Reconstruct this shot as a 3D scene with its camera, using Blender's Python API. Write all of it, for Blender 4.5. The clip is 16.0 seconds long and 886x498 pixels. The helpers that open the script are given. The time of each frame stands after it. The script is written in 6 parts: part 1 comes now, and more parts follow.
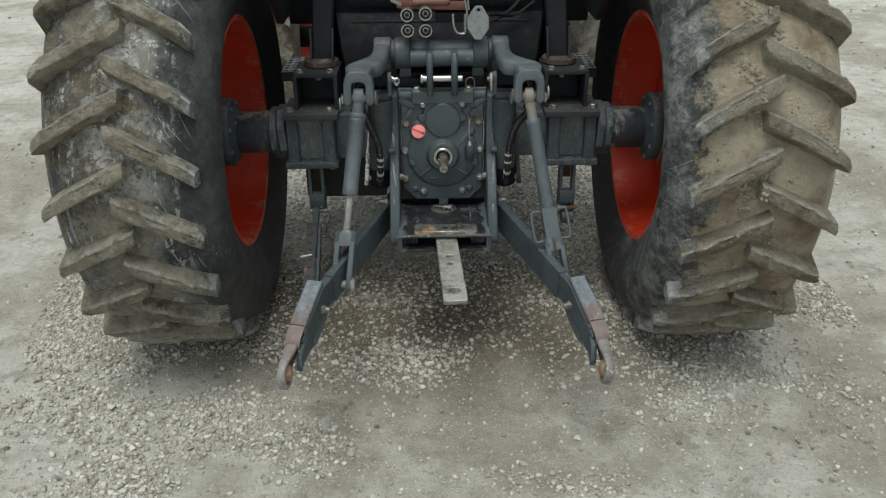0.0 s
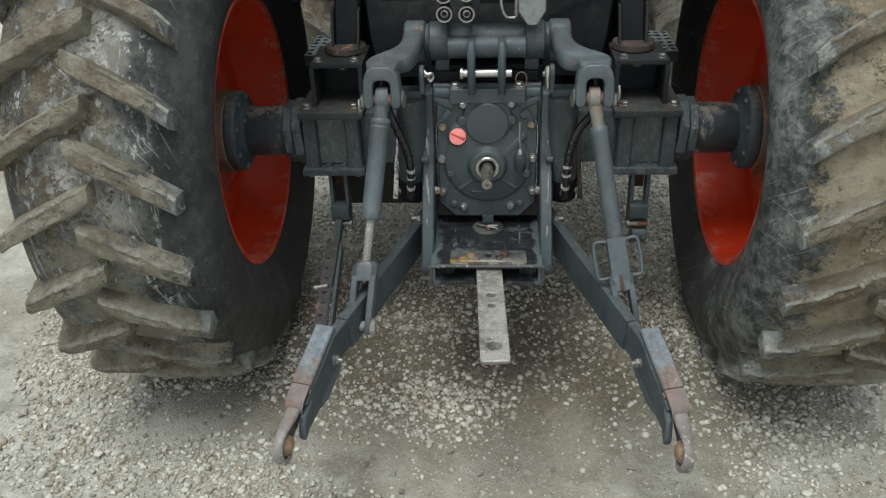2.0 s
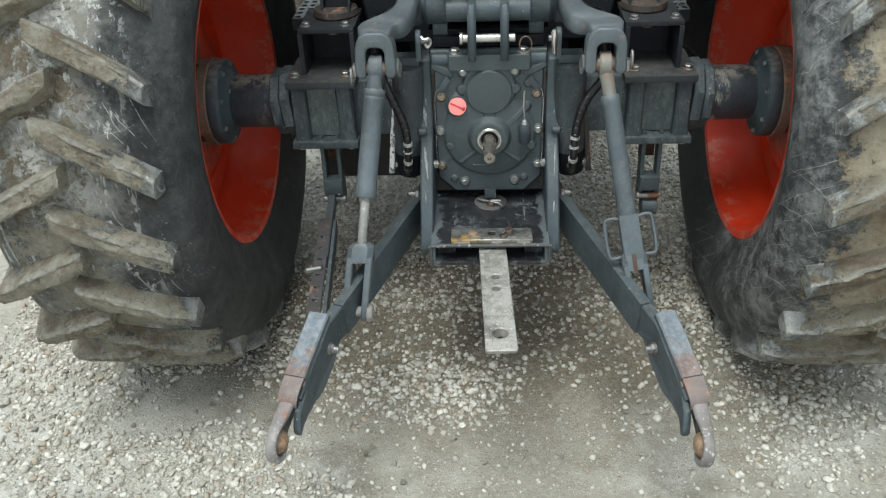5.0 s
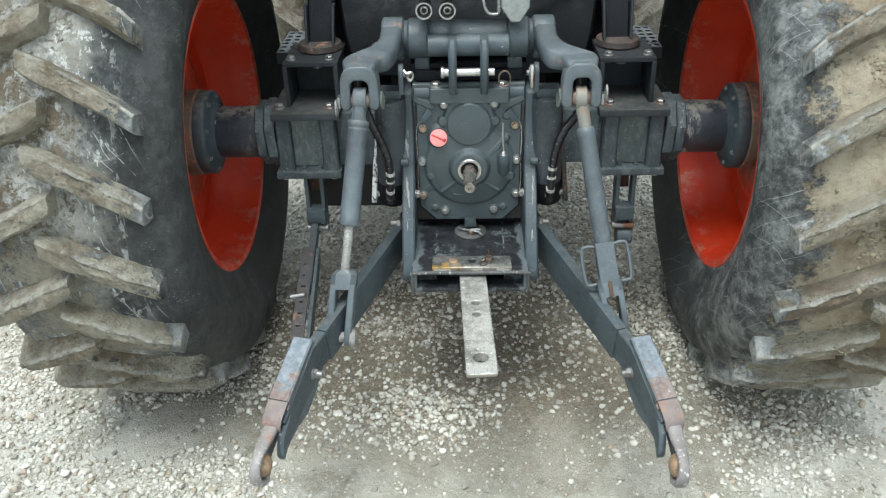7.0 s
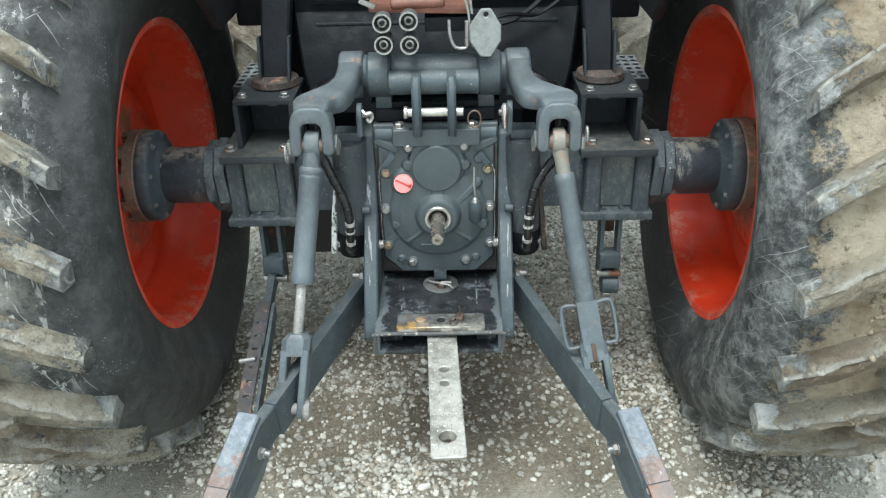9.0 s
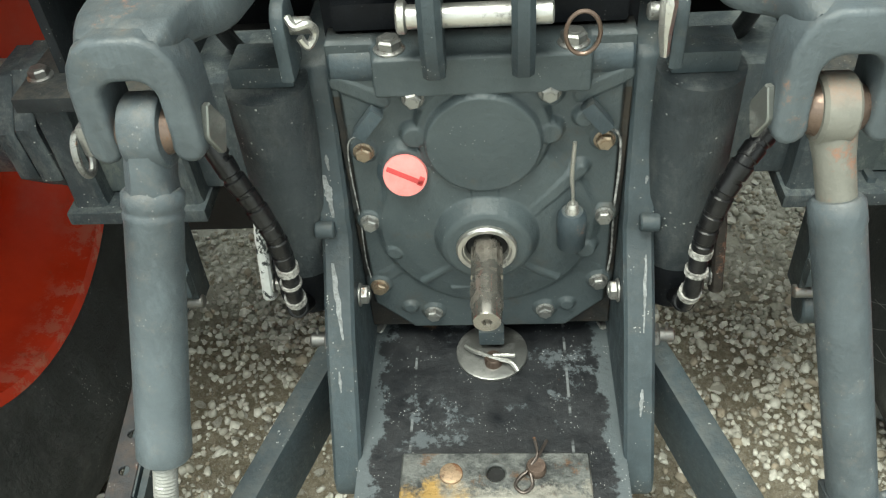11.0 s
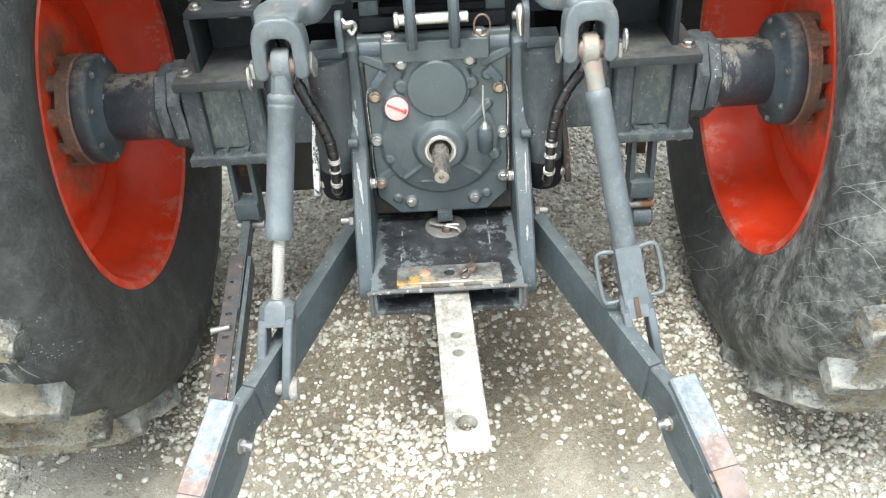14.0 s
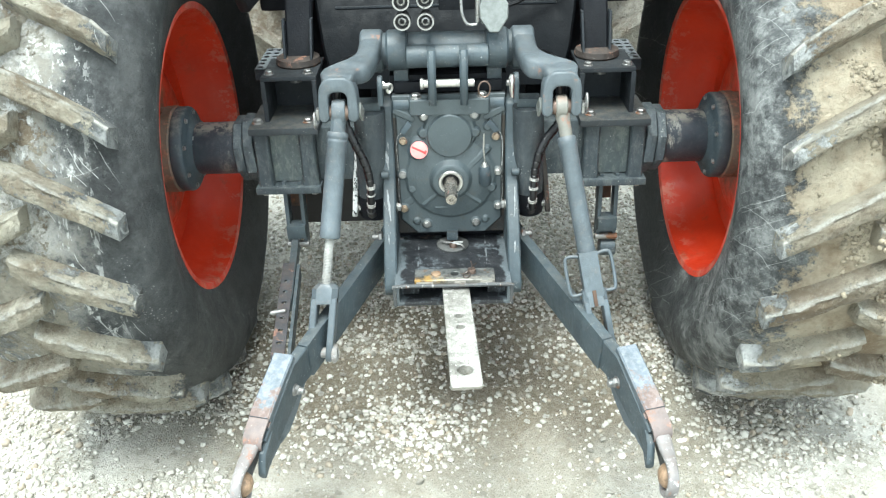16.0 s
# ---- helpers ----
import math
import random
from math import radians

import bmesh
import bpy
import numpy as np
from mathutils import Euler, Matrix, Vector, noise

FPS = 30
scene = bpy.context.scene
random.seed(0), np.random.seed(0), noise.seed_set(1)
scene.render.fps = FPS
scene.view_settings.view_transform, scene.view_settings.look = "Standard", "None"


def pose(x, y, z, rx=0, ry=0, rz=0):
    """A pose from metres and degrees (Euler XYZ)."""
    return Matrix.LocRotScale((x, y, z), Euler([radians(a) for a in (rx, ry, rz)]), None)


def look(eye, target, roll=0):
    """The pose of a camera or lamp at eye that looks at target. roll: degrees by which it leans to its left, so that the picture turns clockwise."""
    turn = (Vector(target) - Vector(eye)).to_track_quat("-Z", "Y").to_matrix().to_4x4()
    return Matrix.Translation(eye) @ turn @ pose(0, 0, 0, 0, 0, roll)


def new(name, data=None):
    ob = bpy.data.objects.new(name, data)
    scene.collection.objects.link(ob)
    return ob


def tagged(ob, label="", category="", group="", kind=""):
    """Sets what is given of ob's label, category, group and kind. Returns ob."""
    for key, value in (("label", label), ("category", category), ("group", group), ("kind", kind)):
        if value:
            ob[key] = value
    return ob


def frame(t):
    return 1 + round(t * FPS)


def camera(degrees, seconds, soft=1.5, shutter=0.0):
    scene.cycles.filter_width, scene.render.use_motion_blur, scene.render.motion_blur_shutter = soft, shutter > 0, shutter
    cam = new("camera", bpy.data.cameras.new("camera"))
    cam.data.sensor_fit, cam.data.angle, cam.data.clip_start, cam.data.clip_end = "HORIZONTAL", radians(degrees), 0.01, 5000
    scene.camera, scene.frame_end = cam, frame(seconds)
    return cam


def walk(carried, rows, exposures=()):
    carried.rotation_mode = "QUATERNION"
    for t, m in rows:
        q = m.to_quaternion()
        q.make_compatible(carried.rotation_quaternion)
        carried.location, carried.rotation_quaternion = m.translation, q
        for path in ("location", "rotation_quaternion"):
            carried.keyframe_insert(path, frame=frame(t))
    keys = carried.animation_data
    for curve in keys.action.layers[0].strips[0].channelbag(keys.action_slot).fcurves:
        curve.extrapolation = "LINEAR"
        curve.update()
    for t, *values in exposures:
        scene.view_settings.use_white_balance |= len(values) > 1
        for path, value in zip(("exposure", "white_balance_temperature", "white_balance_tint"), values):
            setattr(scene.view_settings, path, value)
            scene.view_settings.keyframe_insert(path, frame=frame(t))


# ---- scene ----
from mathutils.bvhtree import BVHTree
cam = camera(55.62, 16.0, soft=1.2)
PATH = [
    (0, pose(-0.0492, -2.7886, 1.8870, 62.830, 0.427, -1.153)),
    (0.5, pose(0.0409, -2.6905, 1.8171, 63.179, 1.692, 1.008)),
    (1, pose(0.1085, -2.5109, 1.8680, 62.221, 2.423, 4.188)),
    (1.5, pose(0.1115, -2.3774, 1.8349, 61.008, 2.015, 3.820)),
    (2, pose(0.0269, -2.2072, 1.8470, 59.763, 1.714, 3.163)),
    (2.5, pose(-0.0124, -2.1219, 1.8229, 58.871, 1.248, 1.605)),
    (3, pose(0.0077, -2.0562, 1.8172, 57.134, 2.018, 1.853)),
    (3.5, pose(0.0193, -2.0298, 1.8143, 57.024, 2.154, 2.094)),
    (4, pose(0.0115, -2.0333, 1.8164, 57.004, 2.252, 2.481)),
    (6.5, pose(0.0003, -2.0909, 1.8240, 56.834, 1.952, 2.432)),
    (7, pose(-0.0040, -2.1081, 1.8335, 59.205, 1.307, 1.247)),
    (7.5, pose(0.0015, -2.1210, 1.8374, 59.166, 1.653, 0.748)),
    (8, pose(-0.0004, -2.1215, 1.8353, 58.690, 1.600, 0.324)),
    (8.5, pose(0.0039, -2.0635, 1.8350, 59.200, 1.973, -1.192)),
    (9, pose(0.0561, -1.8561, 1.8000, 60.422, 1.400, 0.503)),
    (9.2, pose(0.0606, -1.7383, 1.7864, 60.748, 1.954, 1.859)),
    (11.3, look((0.017, -0.496, 1.398), (-0.125, 0.857, -0.069), -5.6)),
    (11.5, look((0.017, -0.456, 1.374), (-0.094, 0.851, -0.136), -4.8)),
    (12, look((0.020, -0.447, 1.372), (-0.102, 0.846, -0.148), -4.9)),
    (12.5, look((0.012, -0.538, 1.441), (-0.105, 0.822, -0.020), -4.6)),
    (13, look((0.011, -0.840, 1.538), (-0.053, 0.662, 0.219), -3.3)),
    (13.5, look((-0.009, -1.227, 1.629), (-0.029, 0.334, 0.380), -3.1)),
    (14, look((0.018, -1.508, 1.667), (-0.008, 0.119, 0.504), -3.7)),
    (14.5, look((0.050, -1.786, 1.697), (-0.023, -0.141, 0.560), -2.7)),
    (15, look((0.027, -1.947, 1.734), (-0.105, -0.290, 0.623), -3.5)),
    (15.5, look((-0.037, -2.045, 1.761), (-0.097, -0.337, 0.723), -3.4)),
    (16, look((-0.001, -2.099, 1.794), (-0.022, -0.354, 0.817), -1.8)),
]
EXPOSURES = [(0.0, -0.18, 6500, 10), (1.5, -0.05, 6500, 10), (3.5, 0.2, 6450, 10), (6.5, 0.74, 6200, 9), (9.0, 1.05, 6150, 8), (11.5, 0.96, 6850, 2), (12.5, 1.05, 6850, 4), (13.0, 1.35, 6700, 11), (13.5, 1.65, 6600, 15), (14.0, 1.8, 6500, 12), (14.5, 1.68, 6400, 12), (15.0, 1.65, 6150, 9), (16.0, 1.65, 6150, 6)]
walk(cam, PATH, EXPOSURES)
SKY, SUN, SUN_EL, SUN_ROT = 0.13, 2.2, 72, 200

# ---- world, light, exposure ----
world = bpy.data.worlds.new("overcast_sky")
scene.world = world
world.use_nodes = True
wn = world.node_tree.nodes
sky = wn.new("ShaderNodeTexSky")
sky.sky_type = "NISHITA"
sky.sun_disc = False
sky.sun_elevation = radians(SUN_EL)
sky.sun_rotation = radians(SUN_ROT)
sky.air_density, sky.dust_density, sky.ozone_density = 1.0, 4.0, 1.0
cloud = wn.new("ShaderNodeMixRGB")
cloud.inputs["Fac"].default_value = 0.8
cloud.inputs["Color2"].default_value = (6.95, 7.55, 7.5, 1)
world.node_tree.links.new(sky.outputs["Color"], cloud.inputs["Color1"])
world.node_tree.links.new(cloud.outputs["Color"], wn["Background"].inputs["Color"])
wn["Background"].inputs["Strength"].default_value = SKY

sun = new("sun", bpy.data.lights.new("sun", "SUN"))
sun.data.energy, sun.data.angle, sun.data.color = SUN, radians(28), (0.97, 1.0, 0.95)
sun.matrix_world = look((0, 0, 0), (math.sin(radians(SUN_ROT)) * -math.cos(radians(SUN_EL)), math.cos(radians(SUN_ROT)) * -math.cos(radians(SUN_EL)), -math.sin(radians(SUN_EL))))
sun.location = (-3, -6, 9)


# ---- materials ----
class Mat:
    """A node material with short calls."""

    def __init__(self, name, rough=0.6, metal=0.0, spec=0.5):
        self.m = bpy.data.materials.new(name)
        self.m.use_nodes = True
        self.n, self.l = self.m.node_tree.nodes, self.m.node_tree.links
        self.b = self.n["Principled BSDF"]
        self.b.inputs["Roughness"].default_value = rough
        self.b.inputs["Metallic"].default_value = metal
        self.b.inputs["Specular IOR Level"].default_value = spec
        self.co = self.n.new("ShaderNodeTexCoord").outputs["Object"]
        self.h = None

    def link(self, a, b):
        if isinstance(a, (int, float)):
            b.default_value = a
        elif isinstance(a, tuple):
            b.default_value = (*a, 1) if len(a) == 3 else a
        else:
            self.l.new(a, b)

    def noise(self, scale, detail=4, rough=0.6, lo=0.4, hi=0.6, stretch=None):
        t = self.n.new("ShaderNodeTexNoise")
        t.inputs["Scale"].default_value, t.inputs["Detail"].default_value, t.inputs["Roughness"].default_value = scale, detail, rough
        co = self.co
        if stretch:
            mp = self.n.new("ShaderNodeMapping")
            mp.inputs["Scale"].default_value = stretch
            self.l.new(co, mp.inputs["Vector"])
            co = mp.outputs["Vector"]
        self.l.new(co, t.inputs["Vector"])
        return self.ramp(t.outputs["Fac"], lo, hi)

    def scratches(self, way, gap, wide, patch):
        """Nearly straight thin scratches: lines across a direction, some gap apart, broken into patches."""
        k = self.n.new("ShaderNodeVectorMath")
        k.operation = "DOT_PRODUCT"
        self.l.new(self.co, k.inputs[0])
        k.inputs[1].default_value = way
        q = self.math("ADD", k.outputs["Value"], self.math("MULTIPLY", self.noise(3.0, 3, 0.6, 0.0, 1.0), gap * 0.9))
        f = self.math("ABSOLUTE", self.math("SUBTRACT", self.math("FRACT", self.math("DIVIDE", q, gap)), 0.5))
        line = self.ramp(f, wide / gap, wide / gap * 0.35)
        return self.math("MULTIPLY", line, self.math("MULTIPLY", self.noise(patch, 4, 0.65, 0.545, 0.575), self.noise(40, 3, 0.7, 0.34, 0.44)))

    def attribute(self, name):
        k = self.n.new("ShaderNodeAttribute")
        k.attribute_name = name
        return k.outputs["Fac"]

    def shuffle(self, far=7.0):
        """Shifts the textures from copy to copy."""
        k = self.n.new("ShaderNodeVectorMath")
        self.l.new(self.co, k.inputs[0])
        o = self.n.new("ShaderNodeObjectInfo").outputs["Random"]
        self.l.new(self.math("MULTIPLY", o, far), k.inputs[1])
        self.co = k.outputs[0]

    def ramp(self, v, lo, hi, a=0.0, b=1.0):
        r = self.n.new("ShaderNodeMapRange")
        r.interpolation_type = "SMOOTHSTEP"
        self.link(v, r.inputs["Value"])
        for k, x in zip(("From Min", "From Max", "To Min", "To Max"), (lo, hi, a, b)):
            r.inputs[k].default_value = x
        return r.outputs["Result"]

    def math(self, op, a, b=0.0):
        k = self.n.new("ShaderNodeMath")
        k.operation = op
        self.link(a, k.inputs[0]), self.link(b, k.inputs[1])
        return k.outputs[0]

    def mix(self, fac, a, b):
        k = self.n.new("ShaderNodeMixRGB")
        self.link(fac, k.inputs["Fac"]), self.link(a, k.inputs["Color1"]), self.link(b, k.inputs["Color2"])
        return k.outputs["Color"]

    def voronoi(self, scale, lo, hi, feature="F1"):
        t = self.n.new("ShaderNodeTexVoronoi")
        t.feature = feature
        t.inputs["Scale"].default_value = scale
        self.l.new(self.co, t.inputs["Vector"])
        return self.ramp(t.outputs["Distance"], lo, hi)

    def radius(self):
        """The distance from the object's x axis, and the place along it."""
        s = self.n.new("ShaderNodeSeparateXYZ")
        self.l.new(self.co, s.inputs[0])
        y2, z2 = self.math("MULTIPLY", s.outputs[1], s.outputs[1]), self.math("MULTIPLY", s.outputs[2], s.outputs[2])
        return self.math("SQRT", self.math("ADD", y2, z2)), s.outputs[0]

    def up(self, lo=0.4, hi=0.95):
        g = self.n.new("ShaderNodeNewGeometry")
        s = self.n.new("ShaderNodeSeparateXYZ")
        self.l.new(g.outputs["Normal"], s.inputs[0])
        return self.ramp(s.outputs[2], lo, hi)

    def island(self):
        return self.n.new("ShaderNodeNewGeometry").outputs["Random Per Island"]

    def done(self, color, rough=None, bump=None, dist=0.002, strength=0.6, metal=None):
        self.link(color, self.b.inputs["Base Color"])
        if rough is not None:
            self.link(rough, self.b.inputs["Roughness"])
        if metal is not None:
            self.link(metal, self.b.inputs["Metallic"])
        if bump is not None:
            k = self.n.new("ShaderNodeBump")
            k.inputs["Distance"].default_value, k.inputs["Strength"].default_value = dist, strength
            self.link(bump, k.inputs["Height"])
            self.l.new(k.outputs["Normal"], self.b.inputs["Normal"])
        return self.m


def paint(name, base, wear=(0.30, 0.29, 0.27), dirt=(0.22, 0.19, 0.15), chips=0.69, dust=0.35, rough=0.5, rust=0.0, specks=0.5, spec=0.5, crust=0.0):
    """Coarse machine paint: dusty on top, grain, small chips and specks, run marks, some rust."""
    m = Mat(name, rough, 0.0, spec)
    c = m.mix(m.noise(5, 6, 0.75, 0.3, 0.7), tuple(x * 0.8 for x in base), tuple(x * 1.4 for x in base))
    c = m.mix(m.math("MULTIPLY", m.noise(30, 7, 0.8, 0.5, 0.72), 0.35), c, dirt)
    c = m.mix(m.math("MULTIPLY", m.noise(12, 5, 0.75, 0.52, 0.7, (3, 3, 0.5)), 0.28), c, tuple(x * 2.2 for x in base))
    c = m.mix(m.math("MULTIPLY", m.up(), m.math("MULTIPLY", m.noise(38, 6, 0.75, 0.35, 0.7), dust)), c, dirt)
    if rust:
        c = m.mix(m.math("MULTIPLY", m.noise(15, 7, 0.75, 0.62 - rust * 0.2, 0.70 - rust * 0.15), 0.85), c, m.mix(m.noise(60, 4, 0.7, 0.4, 0.6), (0.15, 0.06, 0.032), (0.26, 0.13, 0.085)))
    if crust:
        n = m.noise(9, 5, 0.7, 0.0, 1.0, (2.5, 1, 1))
        rings = m.ramp(m.math("ABSOLUTE", m.math("SUBTRACT", m.math("FRACT", m.math("MULTIPLY", n, 5.0)), 0.5)), 0.16, 0.05)
        c = m.mix(m.math("MULTIPLY", m.math("MULTIPLY", rings, m.noise(12, 6, 0.75, 0.44, 0.60)), crust), c, (0.27, 0.275, 0.25))
    c = m.mix(m.noise(70, 4, 0.7, chips, chips + 0.015), c, wear)
    dots = m.math("MULTIPLY", m.voronoi(190, 0.19, 0.12), m.noise(30, 3, 0.6, 0.56, 0.60))
    c = m.mix(m.math("MULTIPLY", dots, specks), c, (0.5, 0.5, 0.48))
    r = m.math("ADD", m.math("MULTIPLY", m.noise(15, 6, 0.75, 0.3, 0.7), 0.3), rough - 0.12)
    return m.done(c, r, m.math("ADD", m.noise(110, 5, 0.65, 0.2, 0.8), m.math("MULTIPLY", m.noise(18, 4, 0.6, 0.3, 0.7), 0.6)), 0.0009, 0.6)


def streaked(name, low, high, dust, amount):
    """Casting paint with dust washed down in streaks, dark drips and small bare specks."""
    m = Mat(name, 0.6)
    c = m.mix(m.noise(10, 6, 0.7, 0.3, 0.7), low, high)
    c = m.mix(m.math("MULTIPLY", m.noise(18, 8, 0.8, 0.46, 0.62, (1.5, 1.5, 0.55)), amount), c, dust)
    c = m.mix(m.math("MULTIPLY", m.noise(24, 7, 0.8, 0.52, 0.66, (1.6, 1.6, 0.5)), 0.5), c, tuple(x * 0.55 for x in low))
    c = m.mix(m.math("MULTIPLY", m.noise(60, 6, 0.8, 0.54, 0.66), 0.5 * amount), c, tuple(x * 1.5 for x in dust))
    c = m.mix(m.math("MULTIPLY", m.voronoi(120, 0.20, 0.13), m.noise(18, 4, 0.6, 0.55, 0.60)), c, (0.36, 0.37, 0.35))
    c = m.mix(m.math("MULTIPLY", m.math("MULTIPLY", m.up(), m.noise(30, 6, 0.75, 0.45, 0.65)), 0.5), c, dust)
    return m.done(c, 0.62, m.noise(70, 6, 0.7, 0.2, 0.8), 0.0014, 0.7)


def floor_paint():
    """Black plate: worn grey along its sides, scuffs, fine scratches along it, white specks."""
    m = Mat("scuffed_black_plate", 0.42)
    g = m.n.new("ShaderNodeSeparateXYZ")
    m.l.new(m.co, g.inputs[0])
    ax = m.math("ABSOLUTE", g.outputs[0])
    c = m.mix(m.noise(20, 6, 0.75, 0.35, 0.65), (0.007, 0.008, 0.010), (0.021, 0.023, 0.026))
    edge = m.ramp(m.math("ADD", ax, m.math("MULTIPLY", m.math("SUBTRACT", m.noise(26, 6, 0.75, 0.25, 0.75), 0.5), 0.038)), 0.137, 0.146)
    c = m.mix(edge, c, (0.085, 0.10, 0.108))
    c = m.mix(m.math("MULTIPLY", m.noise(13, 8, 0.8, 0.55, 0.60), 0.8), c, (0.10, 0.115, 0.125))
    line = m.ramp(m.math("ABSOLUTE", m.math("SUBTRACT", ax, 0.100)), 0.0022, 0.0010)
    c = m.mix(m.math("MULTIPLY", line, m.noise(25, 4, 0.7, 0.50, 0.60, (0.2, 1, 1))), c, (0.15, 0.16, 0.165))
    dots = m.math("MULTIPLY", m.voronoi(230, 0.20, 0.12), m.noise(40, 3, 0.6, 0.52, 0.58))
    c = m.mix(m.math("MULTIPLY", dots, 0.75), c, (0.42, 0.42, 0.41))
    c = m.mix(m.math("MULTIPLY", m.noise(9, 5, 0.7, 0.66, 0.72), 0.7), c, (0.17, 0.11, 0.07))
    return m.done(c, m.math("ADD", 0.3, m.math("MULTIPLY", m.noise(14, 6, 0.75, 0.3, 0.7), 0.4)), m.noise(90, 5, 0.7, 0.2, 0.8), 0.0008, 0.6)


def metal(name, base, rough=0.38, rust=0.3, grime=(0.05, 0.045, 0.04), scale=60):
    m = Mat(name, rough, 0.85)
    k = m.noise(scale, 5, 0.7, 0.5, 0.72)
    c = m.mix(k, base, grime)
    ru = m.noise(scale * 0.6, 5, 0.7, 0.66 - 0.2 * rust, 0.74 - 0.15 * rust)
    c = m.mix(ru, c, (0.17, 0.075, 0.035))
    me = m.math("SUBTRACT", 0.85, m.math("MULTIPLY", m.math("MAXIMUM", k, ru), 0.75))
    return m.done(c, m.math("ADD", m.math("MULTIPLY", k, 0.35), rough), m.noise(scale * 3, 4, 0.6, 0.2, 0.8), 0.0005, 0.5, me)


def plain(name, base, rough=0.6, var=0.25, scale=30, bump=0.0006, metal_=0.0):
    m = Mat(name, rough, metal_)
    c = m.mix(m.noise(scale, 5, 0.7, 0.3, 0.7), tuple(x * (1 - var) for x in base), tuple(min(1, x * (1 + var)) for x in base))
    return m.done(c, None, m.noise(scale * 4, 4, 0.6, 0.2, 0.8), bump, 0.5)


GREY = paint("grey_paint", (0.038, 0.052, 0.060), (0.34, 0.35, 0.34), (0.13, 0.125, 0.11), chips=0.69, specks=0.6)
LIGHTGREY = paint("worn_grey_paint", (0.070, 0.086, 0.096), (0.26, 0.25, 0.24), (0.19, 0.165, 0.14), chips=0.72, dust=0.4, rough=0.46, specks=0.2)
# Dark paint taken near black: the underbody's shade is put into its colour.
DARK = paint("shaded_dark_paint", (0.0045, 0.0055, 0.0075), (0.05, 0.05, 0.05), (0.012, 0.012, 0.013), chips=0.85, dust=0.10, rough=0.62, specks=0.1, spec=0.2)
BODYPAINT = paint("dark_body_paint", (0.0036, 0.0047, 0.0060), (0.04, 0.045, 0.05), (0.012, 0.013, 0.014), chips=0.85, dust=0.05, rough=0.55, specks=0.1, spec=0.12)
# Bracket grey darkened in its colour for the shade under the cab mounts.
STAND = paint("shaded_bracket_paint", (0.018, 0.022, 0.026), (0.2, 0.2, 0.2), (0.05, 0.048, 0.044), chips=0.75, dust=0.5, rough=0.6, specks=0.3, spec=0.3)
CAST = paint("cast_housing_paint", (0.036, 0.051, 0.061), dirt=(0.12, 0.115, 0.10), chips=0.85, dust=0.6, rough=0.55, specks=0.15, rust=0.06)
AXLEPAINT = paint("dusty_axle_paint", (0.034, 0.047, 0.056), (0.36, 0.37, 0.34), (0.20, 0.20, 0.175), 0.74, 0.95, 0.62, specks=0.12)
ARMPAINT = paint("arm_paint", (0.068, 0.083, 0.092), (0.26, 0.27, 0.27), (0.15, 0.14, 0.12), chips=0.76, dust=0.2, rough=0.46, rust=0.02, specks=0.1)
CYLPAINT = streaked("cylinder_paint", (0.026, 0.034, 0.040), (0.044, 0.054, 0.060), (0.13, 0.135, 0.13), 0.28)
FLOORPAINT = floor_paint()
STEEL = metal("bright_steel", (0.55, 0.54, 0.51), 0.28, 0.0)
DULLSTEEL = metal("dull_steel", (0.42, 0.41, 0.38), 0.42, 0.25)
ZINC = metal("zinc_plated", (0.31, 0.31, 0.30), 0.40, 0.3, scale=120)
DIAMOND = metal("dull_plate_steel", (0.25, 0.26, 0.245), 0.5, 0.1, (0.12, 0.12, 0.11), 40)
RUSTY = metal("rusty_steel", (0.12, 0.08, 0.06), 0.6, 0.6)
BRONZE = metal("bronze_brown_steel", (0.20, 0.145, 0.118), 0.36, 0.3, (0.10, 0.065, 0.05))
WASHERMET = metal("smeared_washer_steel", (0.27, 0.27, 0.26), 0.40, 0.1, (0.025, 0.025, 0.026), 22)
RUSTBOLT = metal("rusted_bolt", (0.34, 0.27, 0.20), 0.45, 0.45, scale=140)
PADNUT = metal("grimy_mount_steel", (0.27, 0.265, 0.255), 0.45, 0.7, (0.05, 0.048, 0.046), 22)
SPRINGMET = metal("dull_spring_steel", (0.12, 0.10, 0.09), 0.42, 0.2)
RIMWORN = paint("worn_rim_paint", (0.052, 0.056, 0.058), (0.30, 0.29, 0.28), (0.14, 0.11, 0.085), chips=0.60, dust=0.6, rough=0.5, rust=0.15, specks=0.4)
WIRE = plain("chipped_sealing_wire", (0.24, 0.24, 0.235), 0.6, 0.9, 110)
HOSE = plain("hose_rubber", (0.006, 0.006, 0.007), 0.34, 0.5, 60)
TAPE = plain("white_band", (0.34, 0.33, 0.31), 0.6, 0.75, 120)
# Darker red that stands in for the shade inside the cap's slot.
CAPSLOT = plain("slot_shade_red", (0.50, 0.05, 0.05), 0.5, 0.1, 40, 0.0002)
# Red plastic paled to pink, with the cap's highlight put into the colour.
CAPRED = plain("red_plastic", (0.84, 0.25, 0.235), 0.3, 0.12, 40, 0.0002)
SOCKETGREY = plain("grey_plastic", (0.19, 0.205, 0.198), 0.5, 0.2, 60)
# Black for solid plugs that stand in for the shade inside openings.
BLACKHOLE = plain("bore_shade_black", (0.008, 0.008, 0.008), 0.8, 0.2, 40)
REDBLOCK = paint("red_brown_block", (0.12, 0.045, 0.028), (0.3, 0.2, 0.15), (0.16, 0.1, 0.07), 0.72, 0.5)
